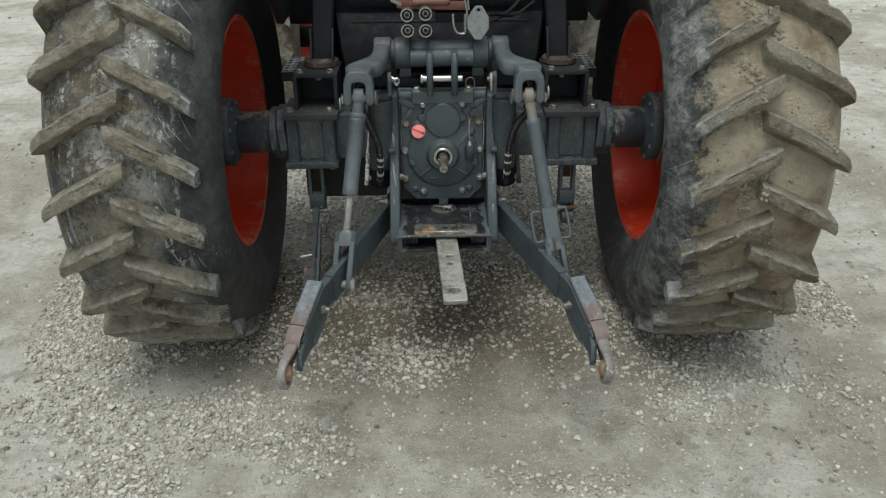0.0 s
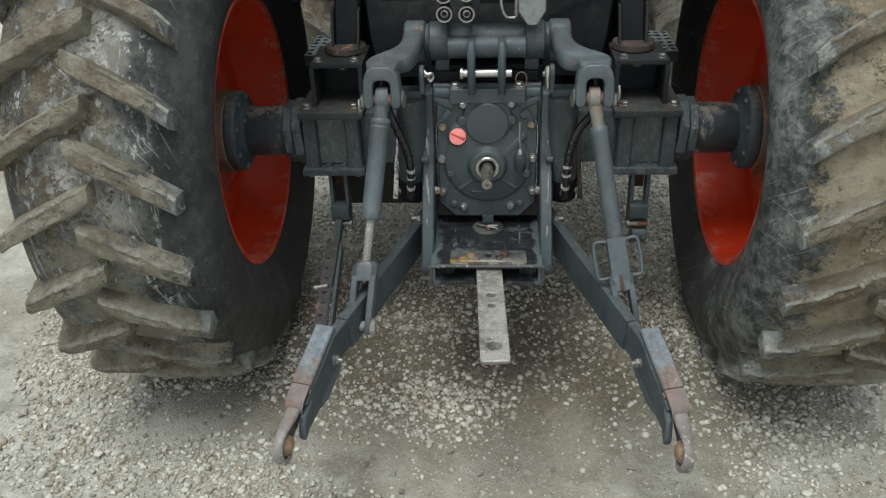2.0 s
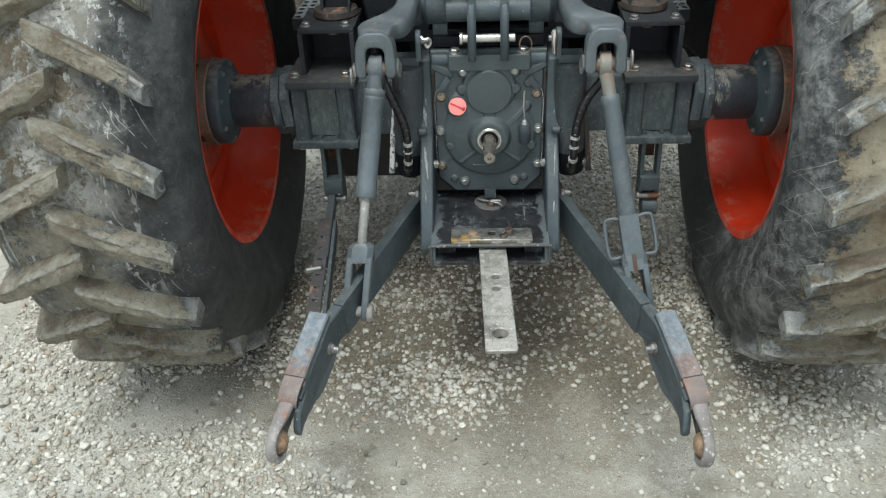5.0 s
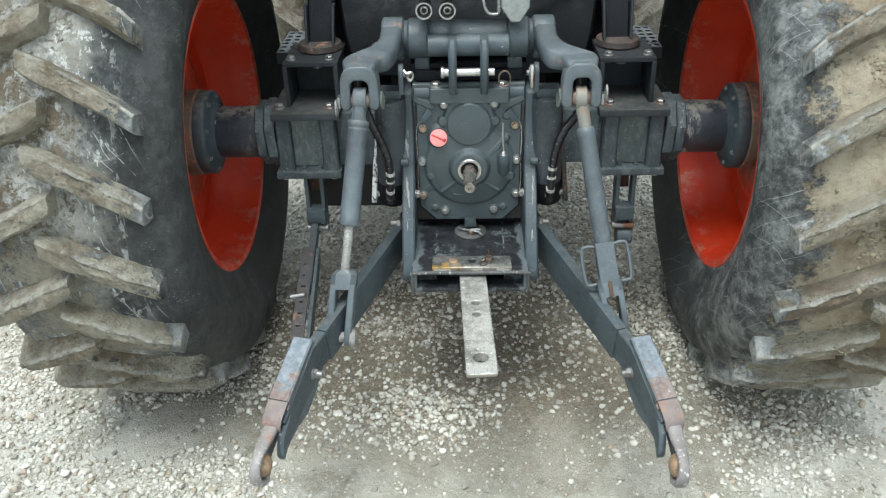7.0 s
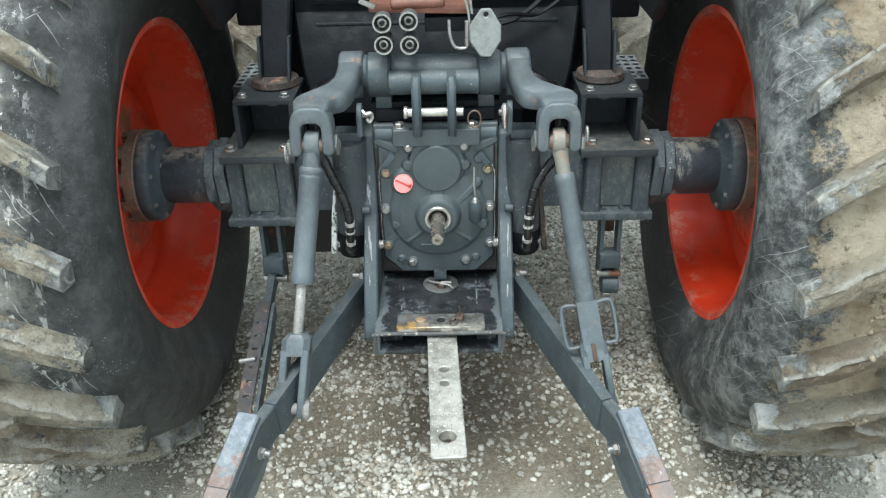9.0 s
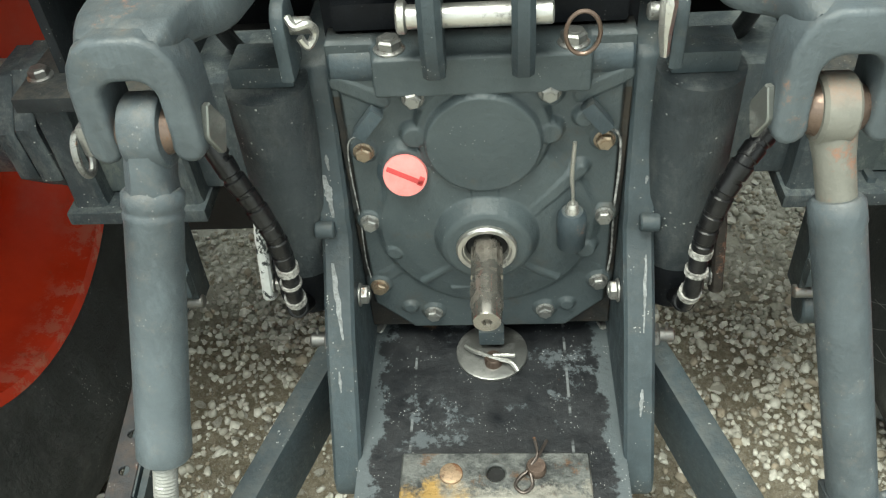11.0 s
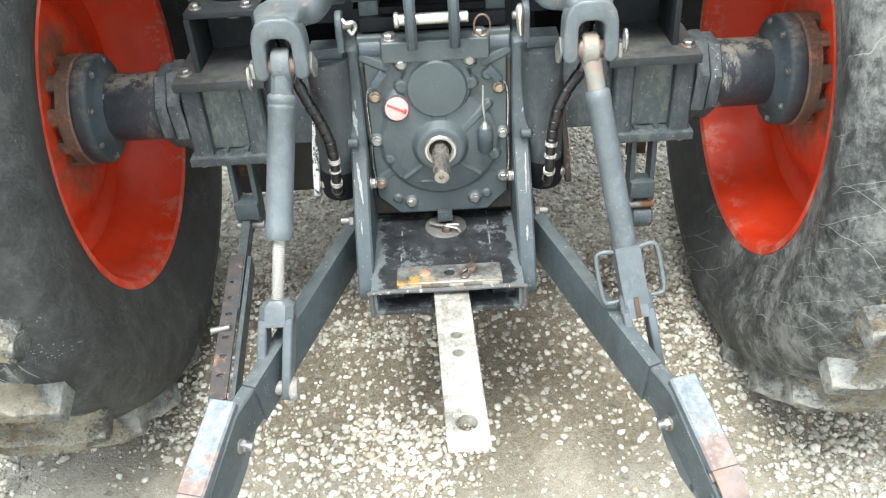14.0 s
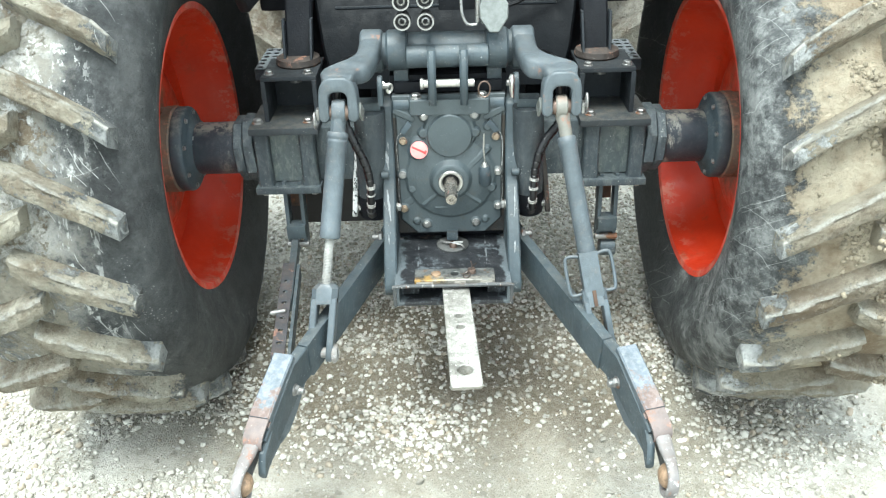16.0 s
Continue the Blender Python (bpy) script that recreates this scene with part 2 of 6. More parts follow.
def white_chip():
    """White paint worn off in black patches."""
    m = Mat("chipped_white_paint", 0.55)
    c = m.mix(m.noise(30, 4, 0.6, 0.3, 0.7), (0.52, 0.53, 0.52), (0.68, 0.69, 0.68))
    k = m.noise(55, 6, 0.75, 0.53, 0.56, (1, 1, 0.6))
    return m.done(m.mix(k, c, (0.03, 0.035, 0.036)), 0.55, m.math("SUBTRACT", 1.0, k), 0.001, 0.6)


WHITECHIP = white_chip()


def galvanised():
    m = Mat("scratched_drawbar_steel", 0.5, 0.35)
    c = m.mix(m.noise(14, 5, 0.75, 0.35, 0.65), (0.44, 0.43, 0.395), (0.17, 0.165, 0.145))
    c = m.mix(m.noise(60, 5, 0.7, 0.55, 0.7, (6, 1, 1)), c, (0.14, 0.13, 0.11))
    c = m.mix(m.noise(90, 3, 0.6, 0.64, 0.68), c, (0.62, 0.61, 0.57))
    return m.done(c, 0.5, m.noise(200, 4, 0.6, 0.2, 0.8), 0.0005, 0.5)


DRAWBAR = galvanised()


def rim_paint():
    m = Mat("orange_red_rim_paint", 0.42)
    rad, _ = m.radius()
    c = m.mix(m.noise(5, 4, 0.6, 0.3, 0.7), (0.62, 0.040, 0.008), (0.50, 0.030, 0.008))
    edge = m.math("MULTIPLY", m.ramp(rad, 0.412, 0.432), m.noise(14, 7, 0.78, 0.51, 0.58))
    c = m.mix(m.math("MULTIPLY", edge, 0.40), c, (0.46, 0.30, 0.22))
    c = m.mix(m.math("MULTIPLY", m.noise(11, 6, 0.7, 0.55, 0.72), 0.45), c, (0.2, 0.06, 0.03))
    c = m.mix(m.math("MULTIPLY", m.ramp(rad, 0.26, 0.17), m.noise(6, 6, 0.75, 0.40, 0.62)), c, (0.13, 0.055, 0.03))
    c = m.mix(m.math("MULTIPLY", m.noise(8, 8, 0.8, 0.52, 0.72), 0.16), c, (0.40, 0.20, 0.13))
    return m.done(c, m.math("ADD", 0.38, m.math("MULTIPLY", m.noise(9, 5, 0.7, 0.4, 0.7), 0.3)), m.noise(120, 4, 0.6, 0.2, 0.8), 0.0004, 0.4)


RIM = rim_paint()


def rubber(name, mud, mudcol, border, wash, lug=False, scuffed=0.5, ridge=0.3, side=0.3, clean=0.0, lines=(), foot=0.66, smear=False, drips=0.0):
    """Tyre rubber: black, washed with grey dust, scratched; mud from the border outwards; pale worn ridges on lugs."""
    m = Mat(name, 0.72)
    rad, along = m.radius()
    across = m.math("ABSOLUTE", along)
    g = m.n.new("ShaderNodeSeparateXYZ")
    m.l.new(m.co, g.inputs[0])
    # Dust fades out forwards: the shade on the front half is put into colour.
    rear = m.ramp(m.math("ADD", g.outputs[1], m.math("MULTIPLY", m.noise(4, 5, 0.7, 0.2, 0.8), 0.25)), 0.12, -0.14) if not lug else 1.0
    if lug:
        m.shuffle()
    c = m.mix(m.noise(9, 6, 0.7, 0.3, 0.7), (0.009, 0.0105, 0.011), (0.026, 0.030, 0.031))
    dust = m.mix(m.noise(13, 7, 0.8, 0.40, 0.60), (0.13, 0.14, 0.138), (0.42, 0.435, 0.42))
    tread = m.math("MULTIPLY", m.ramp(rad, 0.66, 0.72), m.ramp(m.math("ADD", across, m.math("MULTIPLY", m.noise(6, 6, 0.7, 0.2, 0.8), 0.10)), clean, clean + 0.07))
    c = m.mix(m.math("MULTIPLY", m.math("ADD", m.math("MULTIPLY", m.noise(5.0, 9, 0.80, 0.40, 0.52, (1.4, 1.0, 0.9)) if not smear else m.noise(6.5, 9, 0.80, 0.43, 0.57, (0.7, 1.1, 1.1)), 0.85), m.math("MULTIPLY", m.noise(24, 7, 0.8, 0.40, 0.62, (1.2, 1.0, 0.8)), 0.35)), m.math("MULTIPLY", m.math("MULTIPLY", rear, m.math("ADD", side, m.math("MULTIPLY", tread, 1 - side))), wash)), c, dust)
    c = m.mix(m.math("MULTIPLY", m.math("MULTIPLY", m.noise(70, 5, 0.8, 0.58, 0.72), rear), 0.55 * wash), c, (0.30, 0.30, 0.28))
    c = m.mix(m.math("MULTIPLY", m.noise(38, 4, 0.7, 0.58, 0.68, (1, 1, 0.7)), 0.6), c, (0.012, 0.013, 0.014))
    if drips:
        mid = m.ramp(m.math("ADD", m.math("ABSOLUTE", m.math("SUBTRACT", across, 1.02)), m.math("MULTIPLY", m.noise(5, 7, 0.75, 0.2, 0.8), 0.22)), 0.270, 0.150)
        film = m.math("MULTIPLY", mid, m.noise(11, 8, 0.8, 0.32, 0.50))
        c = m.mix(m.math("MULTIPLY", film, 0.95), c, m.mix(m.noise(20, 6, 0.7, 0.4, 0.6), (0.24, 0.23, 0.195), (0.46, 0.455, 0.42)))
        runs = m.math("MULTIPLY", m.noise(30, 5, 0.7, 0.56, 0.585, (1.5, 1.5, 0.13)), m.noise(7, 5, 0.7, 0.46, 0.52))
        runs = m.math("MULTIPLY", runs, m.math("MULTIPLY", m.ramp(across, 0.80, 0.88), rear))
        c = m.mix(m.math("MULTIPLY", runs, drips), c, (0.52, 0.53, 0.51))
        spots = m.math("MULTIPLY", m.noise(26, 7, 0.8, 0.60, 0.63), m.math("MULTIPLY", m.ramp(across, 0.84, 0.90), m.noise(5, 5, 0.7, 0.48, 0.56)))
        c = m.mix(m.math("MULTIPLY", spots, drips), c, (0.46, 0.46, 0.43))
    for way, gap, wide, patch in lines:
        c = m.mix(m.math("MULTIPLY", m.scratches(way, gap, wide, patch), m.math("MULTIPLY", m.ramp(across, clean - 0.10, clean - 0.03), scuffed)), c, (0.50, 0.51, 0.49))
    flecks = m.math("MULTIPLY", m.voronoi(140, 0.26, 0.15), m.noise(9, 6, 0.75, 0.54, 0.60))
    c = m.mix(m.math("MULTIPLY", flecks, 0.8 * scuffed), c, (0.44, 0.44, 0.42))
    n = m.math("ADD", m.noise(5.5, 8, 0.78, 0.2, 0.8), m.math("MULTIPLY", m.noise(22, 6, 0.75, 0.2, 0.8), 0.5))
    edge = m.ramp(m.math("ADD", across, m.math("MULTIPLY", m.math("SUBTRACT", n, 0.75), 0.16)), border, border + (0.055 if smear else 0.022))
    k = m.math("MULTIPLY", edge, m.math("MULTIPLY", m.ramp(rad, foot, foot + 0.04), m.ramp(m.math("ADD", n, mud), 0.98, 1.16)))
    shade = m.mix(m.noise(2.6, 6, 0.7, 0.40, 0.60), (mudcol[0] * 0.55, mudcol[1] * 0.46, mudcol[2] * 0.38), tuple(x * 1.15 for x in mudcol))
    shade = m.mix(m.math("MULTIPLY", m.noise(18, 7, 0.8, 0.45, 0.66), 0.25 if smear else 0.6), shade, tuple(x * 1.5 for x in mudcol))
    shade = m.mix(m.math("MULTIPLY", m.noise(48, 6, 0.8, 0.54, 0.68), 0.35 if smear else 0.7), shade, tuple(x * 0.32 for x in mudcol))
    c = m.mix(k, c, shade)
    hgt = m.math("ADD", m.math("MULTIPLY", m.noise(45, 7, 0.75, 0.2, 0.8), 0.35), m.math("MULTIPLY", k, m.math("ADD", 0.35, m.math("MULTIPLY", m.noise(28, 7, 0.75, 0.3, 0.7), 0.9))))
    crumb = m.math("MULTIPLY", m.voronoi(75, 0.42, 0.10), m.math("MULTIPLY", k, m.noise(9, 5, 0.7, 0.50, 0.58)))
    hgt = m.math("ADD", hgt, m.math("MULTIPLY", crumb, 0.9))
    if lug:
        rim = m.math("MULTIPLY", m.attribute("edge"), m.noise(9, 6, 0.75, 0.62 - ridge, 0.80 - ridge))
        c = m.mix(m.math("MULTIPLY", rim, 0.85), c, m.mix(m.noise(40, 5, 0.7, 0.4, 0.65), (0.46, 0.45, 0.40), (0.30, 0.28, 0.23)))
    return m.done(c, m.math("ADD", 0.62, m.math("MULTIPLY", k, 0.28)), hgt, 0.009 if smear else 0.019, 0.85)


LINES_L = (((0.90, 0.2, 0.36), 0.055, 0.0012, 6.0), ((0.80, 0.3, 0.52), 0.036, 0.0010, 8.0), ((-0.35, 0.2, 0.91), 0.090, 0.0010, 8.0))
LINES_R = (((-0.25, 0.65, 0.72), 0.115, 0.0009, 2.4), ((-0.34, 0.55, 0.75), 0.047, 0.0007, 5.0), ((-0.20, 0.72, 0.66), 0.190, 0.0012, 2.0), ((0.75, 0.25, 0.60), 0.060, 0.0007, 5.0))
RUBBER_L = rubber("dusty_tyre_rubber", 0.32, (0.30, 0.28, 0.225), 0.95, 0.30, scuffed=0.8, side=0.32, clean=0.86, lines=LINES_L, drips=0.9)
RUBBER_R = rubber("muddy_tyre_rubber", 0.85, (0.345, 0.305, 0.228), 0.80, 0.46, scuffed=0.40, side=1.0, lines=LINES_R, smear=True)
LUG_L = rubber("dusty_lug_rubber", 0.66, (0.335, 0.315, 0.25), 0.785, 0.5, True, ridge=0.26, lines=LINES_L)
LUG_R = rubber("muddy_lug_rubber", 0.85, (0.295, 0.267, 0.203), 0.805, 0.8, True, ridge=0.32)
MUD = plain("dried_mud", (0.23, 0.20, 0.145), 0.95, 0.4, 40, 0.002)
RUBBER_F = rubber("grey_mud_tyre_rubber", 0.85, (0.36, 0.34, 0.29), 0.0, 0.9, foot=0.36)


def gravel_ground():
    m = Mat("packed_gravel", 0.92, 0, 0.25)
    sand = m.mix(m.noise(1.6, 7, 0.75, 0.36, 0.64), (0.52, 0.50, 0.435), (0.63, 0.62, 0.565))
    sand = m.mix(m.math("MULTIPLY", m.noise(0.9, 6, 0.7, 0.45, 0.60), 0.7), sand, (0.265, 0.240, 0.182))
    sand = m.mix(m.math("MULTIPLY", m.noise(7, 8, 0.8, 0.50, 0.64), 0.62), sand, (0.23, 0.21, 0.162))
    sand = m.mix(m.math("MULTIPLY", m.noise(2.7, 7, 0.8, 0.55, 0.68), 0.75), sand, (0.54, 0.532, 0.485))
    sand = m.mix(m.math("MULTIPLY", m.noise(38, 7, 0.82, 0.50, 0.62), 0.45), sand, (0.29, 0.268, 0.215))
    sand = m.mix(m.math("MULTIPLY", m.noise(75, 6, 0.8, 0.54, 0.63), 0.75), sand, (0.60, 0.59, 0.545))
    sand = m.mix(m.math("MULTIPLY", m.noise(3.6, 6, 0.8, 0.52, 0.66, (0.5, 1.6, 1)), 0.5), sand, (0.28, 0.255, 0.20))
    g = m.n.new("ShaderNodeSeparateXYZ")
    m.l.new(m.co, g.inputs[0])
    # Browner sand under the tractor, with the tractor's shade put into the colour.
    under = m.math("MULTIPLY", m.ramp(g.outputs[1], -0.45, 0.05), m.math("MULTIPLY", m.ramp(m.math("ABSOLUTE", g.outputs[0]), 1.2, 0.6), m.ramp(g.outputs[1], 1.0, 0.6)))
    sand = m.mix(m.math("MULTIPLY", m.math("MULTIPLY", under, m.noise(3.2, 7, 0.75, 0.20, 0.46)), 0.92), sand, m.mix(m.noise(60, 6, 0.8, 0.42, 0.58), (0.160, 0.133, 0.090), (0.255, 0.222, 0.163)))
    spread_ = m.noise(2.2, 6, 0.75, 0.38, 0.62)
    sand = m.mix(m.math("MULTIPLY", m.noise(170, 5, 0.75, 0.54, 0.62), m.math("ADD", 0.10, m.math("MULTIPLY", spread_, 0.4))), sand, (0.52, 0.51, 0.47))
    sand = m.mix(m.math("MULTIPLY", m.noise(150, 6, 0.8, 0.56, 0.65), 0.55), sand, (0.13, 0.12, 0.095))
    h = m.math("ADD", m.math("MULTIPLY", m.noise(120, 6, 0.75, 0.3, 0.7), 0.5), m.noise(35, 7, 0.75, 0.2, 0.8))
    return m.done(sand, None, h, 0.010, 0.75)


def stone_mat():
    m = Mat("limestone_chips", 0.85, 0, 0.3)
    i = m.island()
    c = m.mix(m.ramp(i, 0.0, 1.0), (0.33, 0.314, 0.266), (0.62, 0.603, 0.54))
    c = m.mix(m.ramp(i, 0.86, 0.9), c, (0.33, 0.285, 0.22))
    c = m.mix(m.math("MULTIPLY", m.noise(80, 4, 0.7, 0.4, 0.7), 0.3), c, (0.22, 0.2, 0.165))
    return m.done(c, None, m.noise(220, 3, 0.6, 0.2, 0.8), 0.001, 0.5)


def loose_stone_mat():
    m = Mat("loose_limestone", 0.88, 0, 0.3)
    o = m.n.new("ShaderNodeObjectInfo").outputs["Random"]
    c = m.mix(o, (0.27, 0.256, 0.213), (0.50, 0.485, 0.435))
    c = m.mix(m.math("MULTIPLY", m.noise(1.4, 5, 0.75, 0.4, 0.7), 0.55), c, (0.24, 0.21, 0.16))
    return m.done(c, None, m.noise(3.5, 5, 0.7, 0.2, 0.8), 0.1, 0.6)


LOOSESTONE = loose_stone_mat()
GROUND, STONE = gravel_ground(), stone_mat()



# ---- mesh helpers ----
def mesh_from(name, bm, material, sharp=38):
    me = bpy.data.meshes.new(name)
    bmesh.ops.recalc_face_normals(bm, faces=bm.faces)
    bm.to_mesh(me)
    bm.free()
    for mt in material if isinstance(material, (list, tuple)) else [material]:
        me.materials.append(mt)
    me.polygons.foreach_set("use_smooth", [True] * len(me.polygons))
    me.set_sharp_from_angle(angle=radians(sharp))
    return me


def part(name, bm, material, parent, label="", sharp=38):
    ob = new(name, bm if isinstance(bm, bpy.types.Mesh) else mesh_from(name, bm, material, sharp))
    ob.parent = parent
    return tagged(ob, label)


def frame_of(a, b, side=(0, 0, 1)):
    """A matrix at a whose z runs to b and whose y leans to side."""
    a, b = Vector(a), Vector(b)
    z = (b - a).normalized()
    x = Vector(side).cross(z)
    if x.length < 1e-5:
        x = Vector((1, 0, 0)).cross(z)
    x.normalize()
    y = z.cross(x)
    m = Matrix((x, y, z)).transposed().to_4x4()
    m.translation = a
    return m


def rod(bm, a, b, r0, r1=None, seg=20, ends=0.0):
    """A round bar from a to b; ends: how far its rims are broken."""
    r1 = r0 if r1 is None else r1
    ln = (Vector(b) - Vector(a)).length
    e = min(ends, ln * 0.3, r0 * 0.5, r1 * 0.5)
    prof = [(r0, 0), (r1, ln)] if not e else [(r0 - e, 0), (r0, e), (r1, ln - e), (r1 - e, ln)]
    return lathe(bm, prof, frame_of(a, b), seg)


def lathe(bm, prof, m, seg=24, closed=False, caps=True, turn=0.0):
    """Turns a profile of (radius, height) round the z axis of m."""
    rings = []
    for r, h in prof:
        rings.append([bm.verts.new(m @ Vector((r * math.cos(turn + 2 * math.pi * k / seg), r * math.sin(turn + 2 * math.pi * k / seg), h))) for k in range(seg)])
    pairs = list(zip(rings, rings[1:] + ([rings[0]] if closed else [])))
    if not closed:
        pairs = pairs[: len(rings) - 1]
    for p, q in pairs:
        for k in range(seg):
            bm.faces.new((p[k], p[(k + 1) % seg], q[(k + 1) % seg], q[k]))
    if caps and not closed:
        bm.faces.new(rings[0][::-1]), bm.faces.new(rings[-1])
    return bm


def box(bm, size, m=None, bevel=0.003):
    t = bmesh.new()
    bmesh.ops.create_cube(t, size=1, matrix=Matrix.Diagonal((*size, 1)))
    if bevel:
        bmesh.ops.bevel(t, geom=t.edges[:], offset=min(bevel, min(size) * 0.4), segments=2, affect="EDGES", profile=0.7)
    return join(bm, t, m)


def join(bm, t, m=None):
    if m is not None:
        bmesh.ops.transform(t, matrix=m, verts=t.verts)
    vs = {v: bm.verts.new(v.co) for v in t.verts}
    for f in t.faces:
        try:
            bm.faces.new([vs[v] for v in f.verts])
        except ValueError:
            pass
    t.free()
    return bm


def bar(bm, a, b, w, h, side=(0, 0, 1), bevel=0.003):
    """A square bar from a to b: w across, h along side."""
    ln = (Vector(b) - Vector(a)).length
    return box(bm, (w, h, ln), frame_of(a, b, side) @ Matrix.Translation((0, 0, ln / 2)), bevel)


def slab(bm, outline, depth, m, holes=(), bevel=0.002):
    """A plate: an outline (and round holes (x, y, r)) in the xy plane of m, depth thick along its z."""
    t = bmesh.new()
    edges = []
    for ring in [outline] + [[(cx + r * math.cos(2 * math.pi * k / 16), cy + r * math.sin(2 * math.pi * k / 16)) for k in range(16)] for cx, cy, r in holes]:
        vs = [t.verts.new((*p, 0)) for p in ring]
        edges += [t.edges.new((vs[k], vs[(k + 1) % len(vs)])) for k in range(len(vs))]
    if holes:
        bmesh.ops.triangle_fill(t, use_beauty=True, edges=edges)
    else:
        t.faces.new(vs)
    geo = bmesh.ops.extrude_face_region(t, geom=t.faces[:])
    bmesh.ops.translate(t, vec=(0, 0, depth), verts=[g for g in geo["geom"] if isinstance(g, bmesh.types.BMVert)])
    if bevel:
        bmesh.ops.recalc_face_normals(t, faces=t.faces)
        es = [e for e in t.edges if len(e.link_faces) == 2 and e.calc_face_angle(0) > 0.6]
        bmesh.ops.bevel(t, geom=es, offset=bevel, segments=1, affect="EDGES")
    return join(bm, t, m)


def tube(bm, pts, r, seg=12, smooth=4):
    """A round tube through points, smoothed (r: one radius or one a point)."""
    pts = [Vector(p) for p in pts]
    rs = r if isinstance(r, (list, tuple)) else [r] * len(pts)
    path, rad = [], []
    for k in range(len(pts) - 1):
        p0, p1, p2, p3 = pts[max(k - 1, 0)], pts[k], pts[k + 1], pts[min(k + 2, len(pts) - 1)]
        for s in range(smooth):
            u = s / smooth
            path.append(0.5 * ((2 * p1) + (p2 - p0) * u + (2 * p0 - 5 * p1 + 4 * p2 - p3) * u * u + (3 * p1 - p0 - 3 * p2 + p3) * u**3))
            rad.append(rs[k] * (1 - u) + rs[k + 1] * u)
    path.append(pts[-1]), rad.append(rs[-1])
    n = None
    rings = []
    for k, p in enumerate(path):
        d = (path[min(k + 1, len(path) - 1)] - path[max(k - 1, 0)]).normalized()
        if n is None:
            n = d.orthogonal().normalized()
        n = (n - d * n.dot(d)).normalized()
        b = d.cross(n)
        rings.append([bm.verts.new(p + rad[k] * (n * math.cos(2 * math.pi * j / seg) + b * math.sin(2 * math.pi * j / seg))) for j in range(seg)])
    for p, q in zip(rings, rings[1:]):
        for j in range(seg):
            bm.faces.new((p[j], p[(j + 1) % seg], q[(j + 1) % seg], q[j]))
    bm.faces.new(rings[0][::-1]), bm.faces.new(rings[-1])
    return bm


def loft(bm, sections):
    """Skins closed rings of equal count, capped at both ends."""
    rings = [[bm.verts.new(p) for p in s] for s in sections]
    n = len(rings[0])
    for p, q in zip(rings, rings[1:]):
        for j in range(n):
            bm.faces.new((p[j], p[(j + 1) % n], q[(j + 1) % n], q[j]))
    bm.faces.new(rings[0][::-1]), bm.faces.new(rings[-1])
    return bm


def oblong(c, x, y, w, h, k=0.3):
    """An eight-cornered ring round c: w along x, h along y, corners cut."""
    c, x, y = Vector(c), Vector(x).normalized(), Vector(y).normalized()
    q = min(w, h) * k
    w, h = w / 2, h / 2
    return [c + x * a + y * b for a, b in ((w, h - q), (w - q, h), (q - w, h), (-w, h - q), (-w, q - h), (q - w, -h), (w - q, -h), (w, q - h))]


def glide(rows, steps=4):
    """Rows of numbers, filled in with smooth steps between them."""
    out = []
    for k in range(len(rows) - 1):
        p0, p1, p2, p3 = (np.array(rows[min(max(k + q, 0), len(rows) - 1)], float) for q in (-1, 0, 1, 2))
        for i in range(steps):
            u = i / steps
            out.append(0.5 * ((2 * p1) + (p2 - p0) * u + (2 * p0 - 5 * p1 + 4 * p2 - p3) * u * u + (3 * p1 - p0 - 3 * p2 + p3) * u**3))
    return out + [np.array(rows[-1], float)]


def arc(cx, cy, r, a0, a1, n=6):
    """Points on a circle from a0 to a1 degrees."""
    return [(cx + r * math.cos(radians(a0 + (a1 - a0) * k / n)), cy + r * math.sin(radians(a0 + (a1 - a0) * k / n))) for k in range(n + 1)]


def soft_plate(bm, outline, depth, m, bevel=0.006, segments=3):
    """A thick plate with well rounded edges: its outline in the xy plane of m, depth along z."""
    t = bmesh.new()
    t.faces.new([t.verts.new((*p, 0)) for p in outline])
    geo = bmesh.ops.extrude_face_region(t, geom=t.faces[:])
    bmesh.ops.translate(t, vec=(0, 0, depth), verts=[g for g in geo["geom"] if isinstance(g, bmesh.types.BMVert)])
    bmesh.ops.recalc_face_normals(t, faces=t.faces)
    es = [e for e in t.edges if len(e.link_faces) == 2 and max(len(f.verts) for f in e.link_faces) > 4]
    bmesh.ops.bevel(t, geom=es, offset=bevel, segments=segments, affect="EDGES", profile=0.5)
    return join(bm, t, m)


BOLTS = {}


def bolt(parent, at, way, r=0.011, material=None, name="bolt", washer=True):
    """A hexagon bolt head on its flange, sharing one mesh for each size."""
    material = material or ZINC
    key = (round(r, 4), material.name, washer)
    if key not in BOLTS:
        bm = bmesh.new()
        if washer:
            lathe(bm, [(r * 1.25, 0), (r * 1.25, r * 0.18), (r * 1.05, r * 0.3)], Matrix(), 14)
        lathe(bm, [(r, r * 0.25), (r, r * 0.85), (r * 0.82, r * 1.02)], Matrix(), 6)
        lathe(bm, [(r * 0.5, r * 1.0), (r * 0.5, r * 1.12)], Matrix(), 10)
        BOLTS[key] = mesh_from(name, bm, material, 30)
    ob = new(name, BOLTS[key])
    ob.parent = parent
    ob.matrix_basis = frame_of(at, Vector(at) + Vector(way)) @ pose(0, 0, 0, 0, 0, (at[0] * 977 + at[2] * 513) % 60)
    return ob



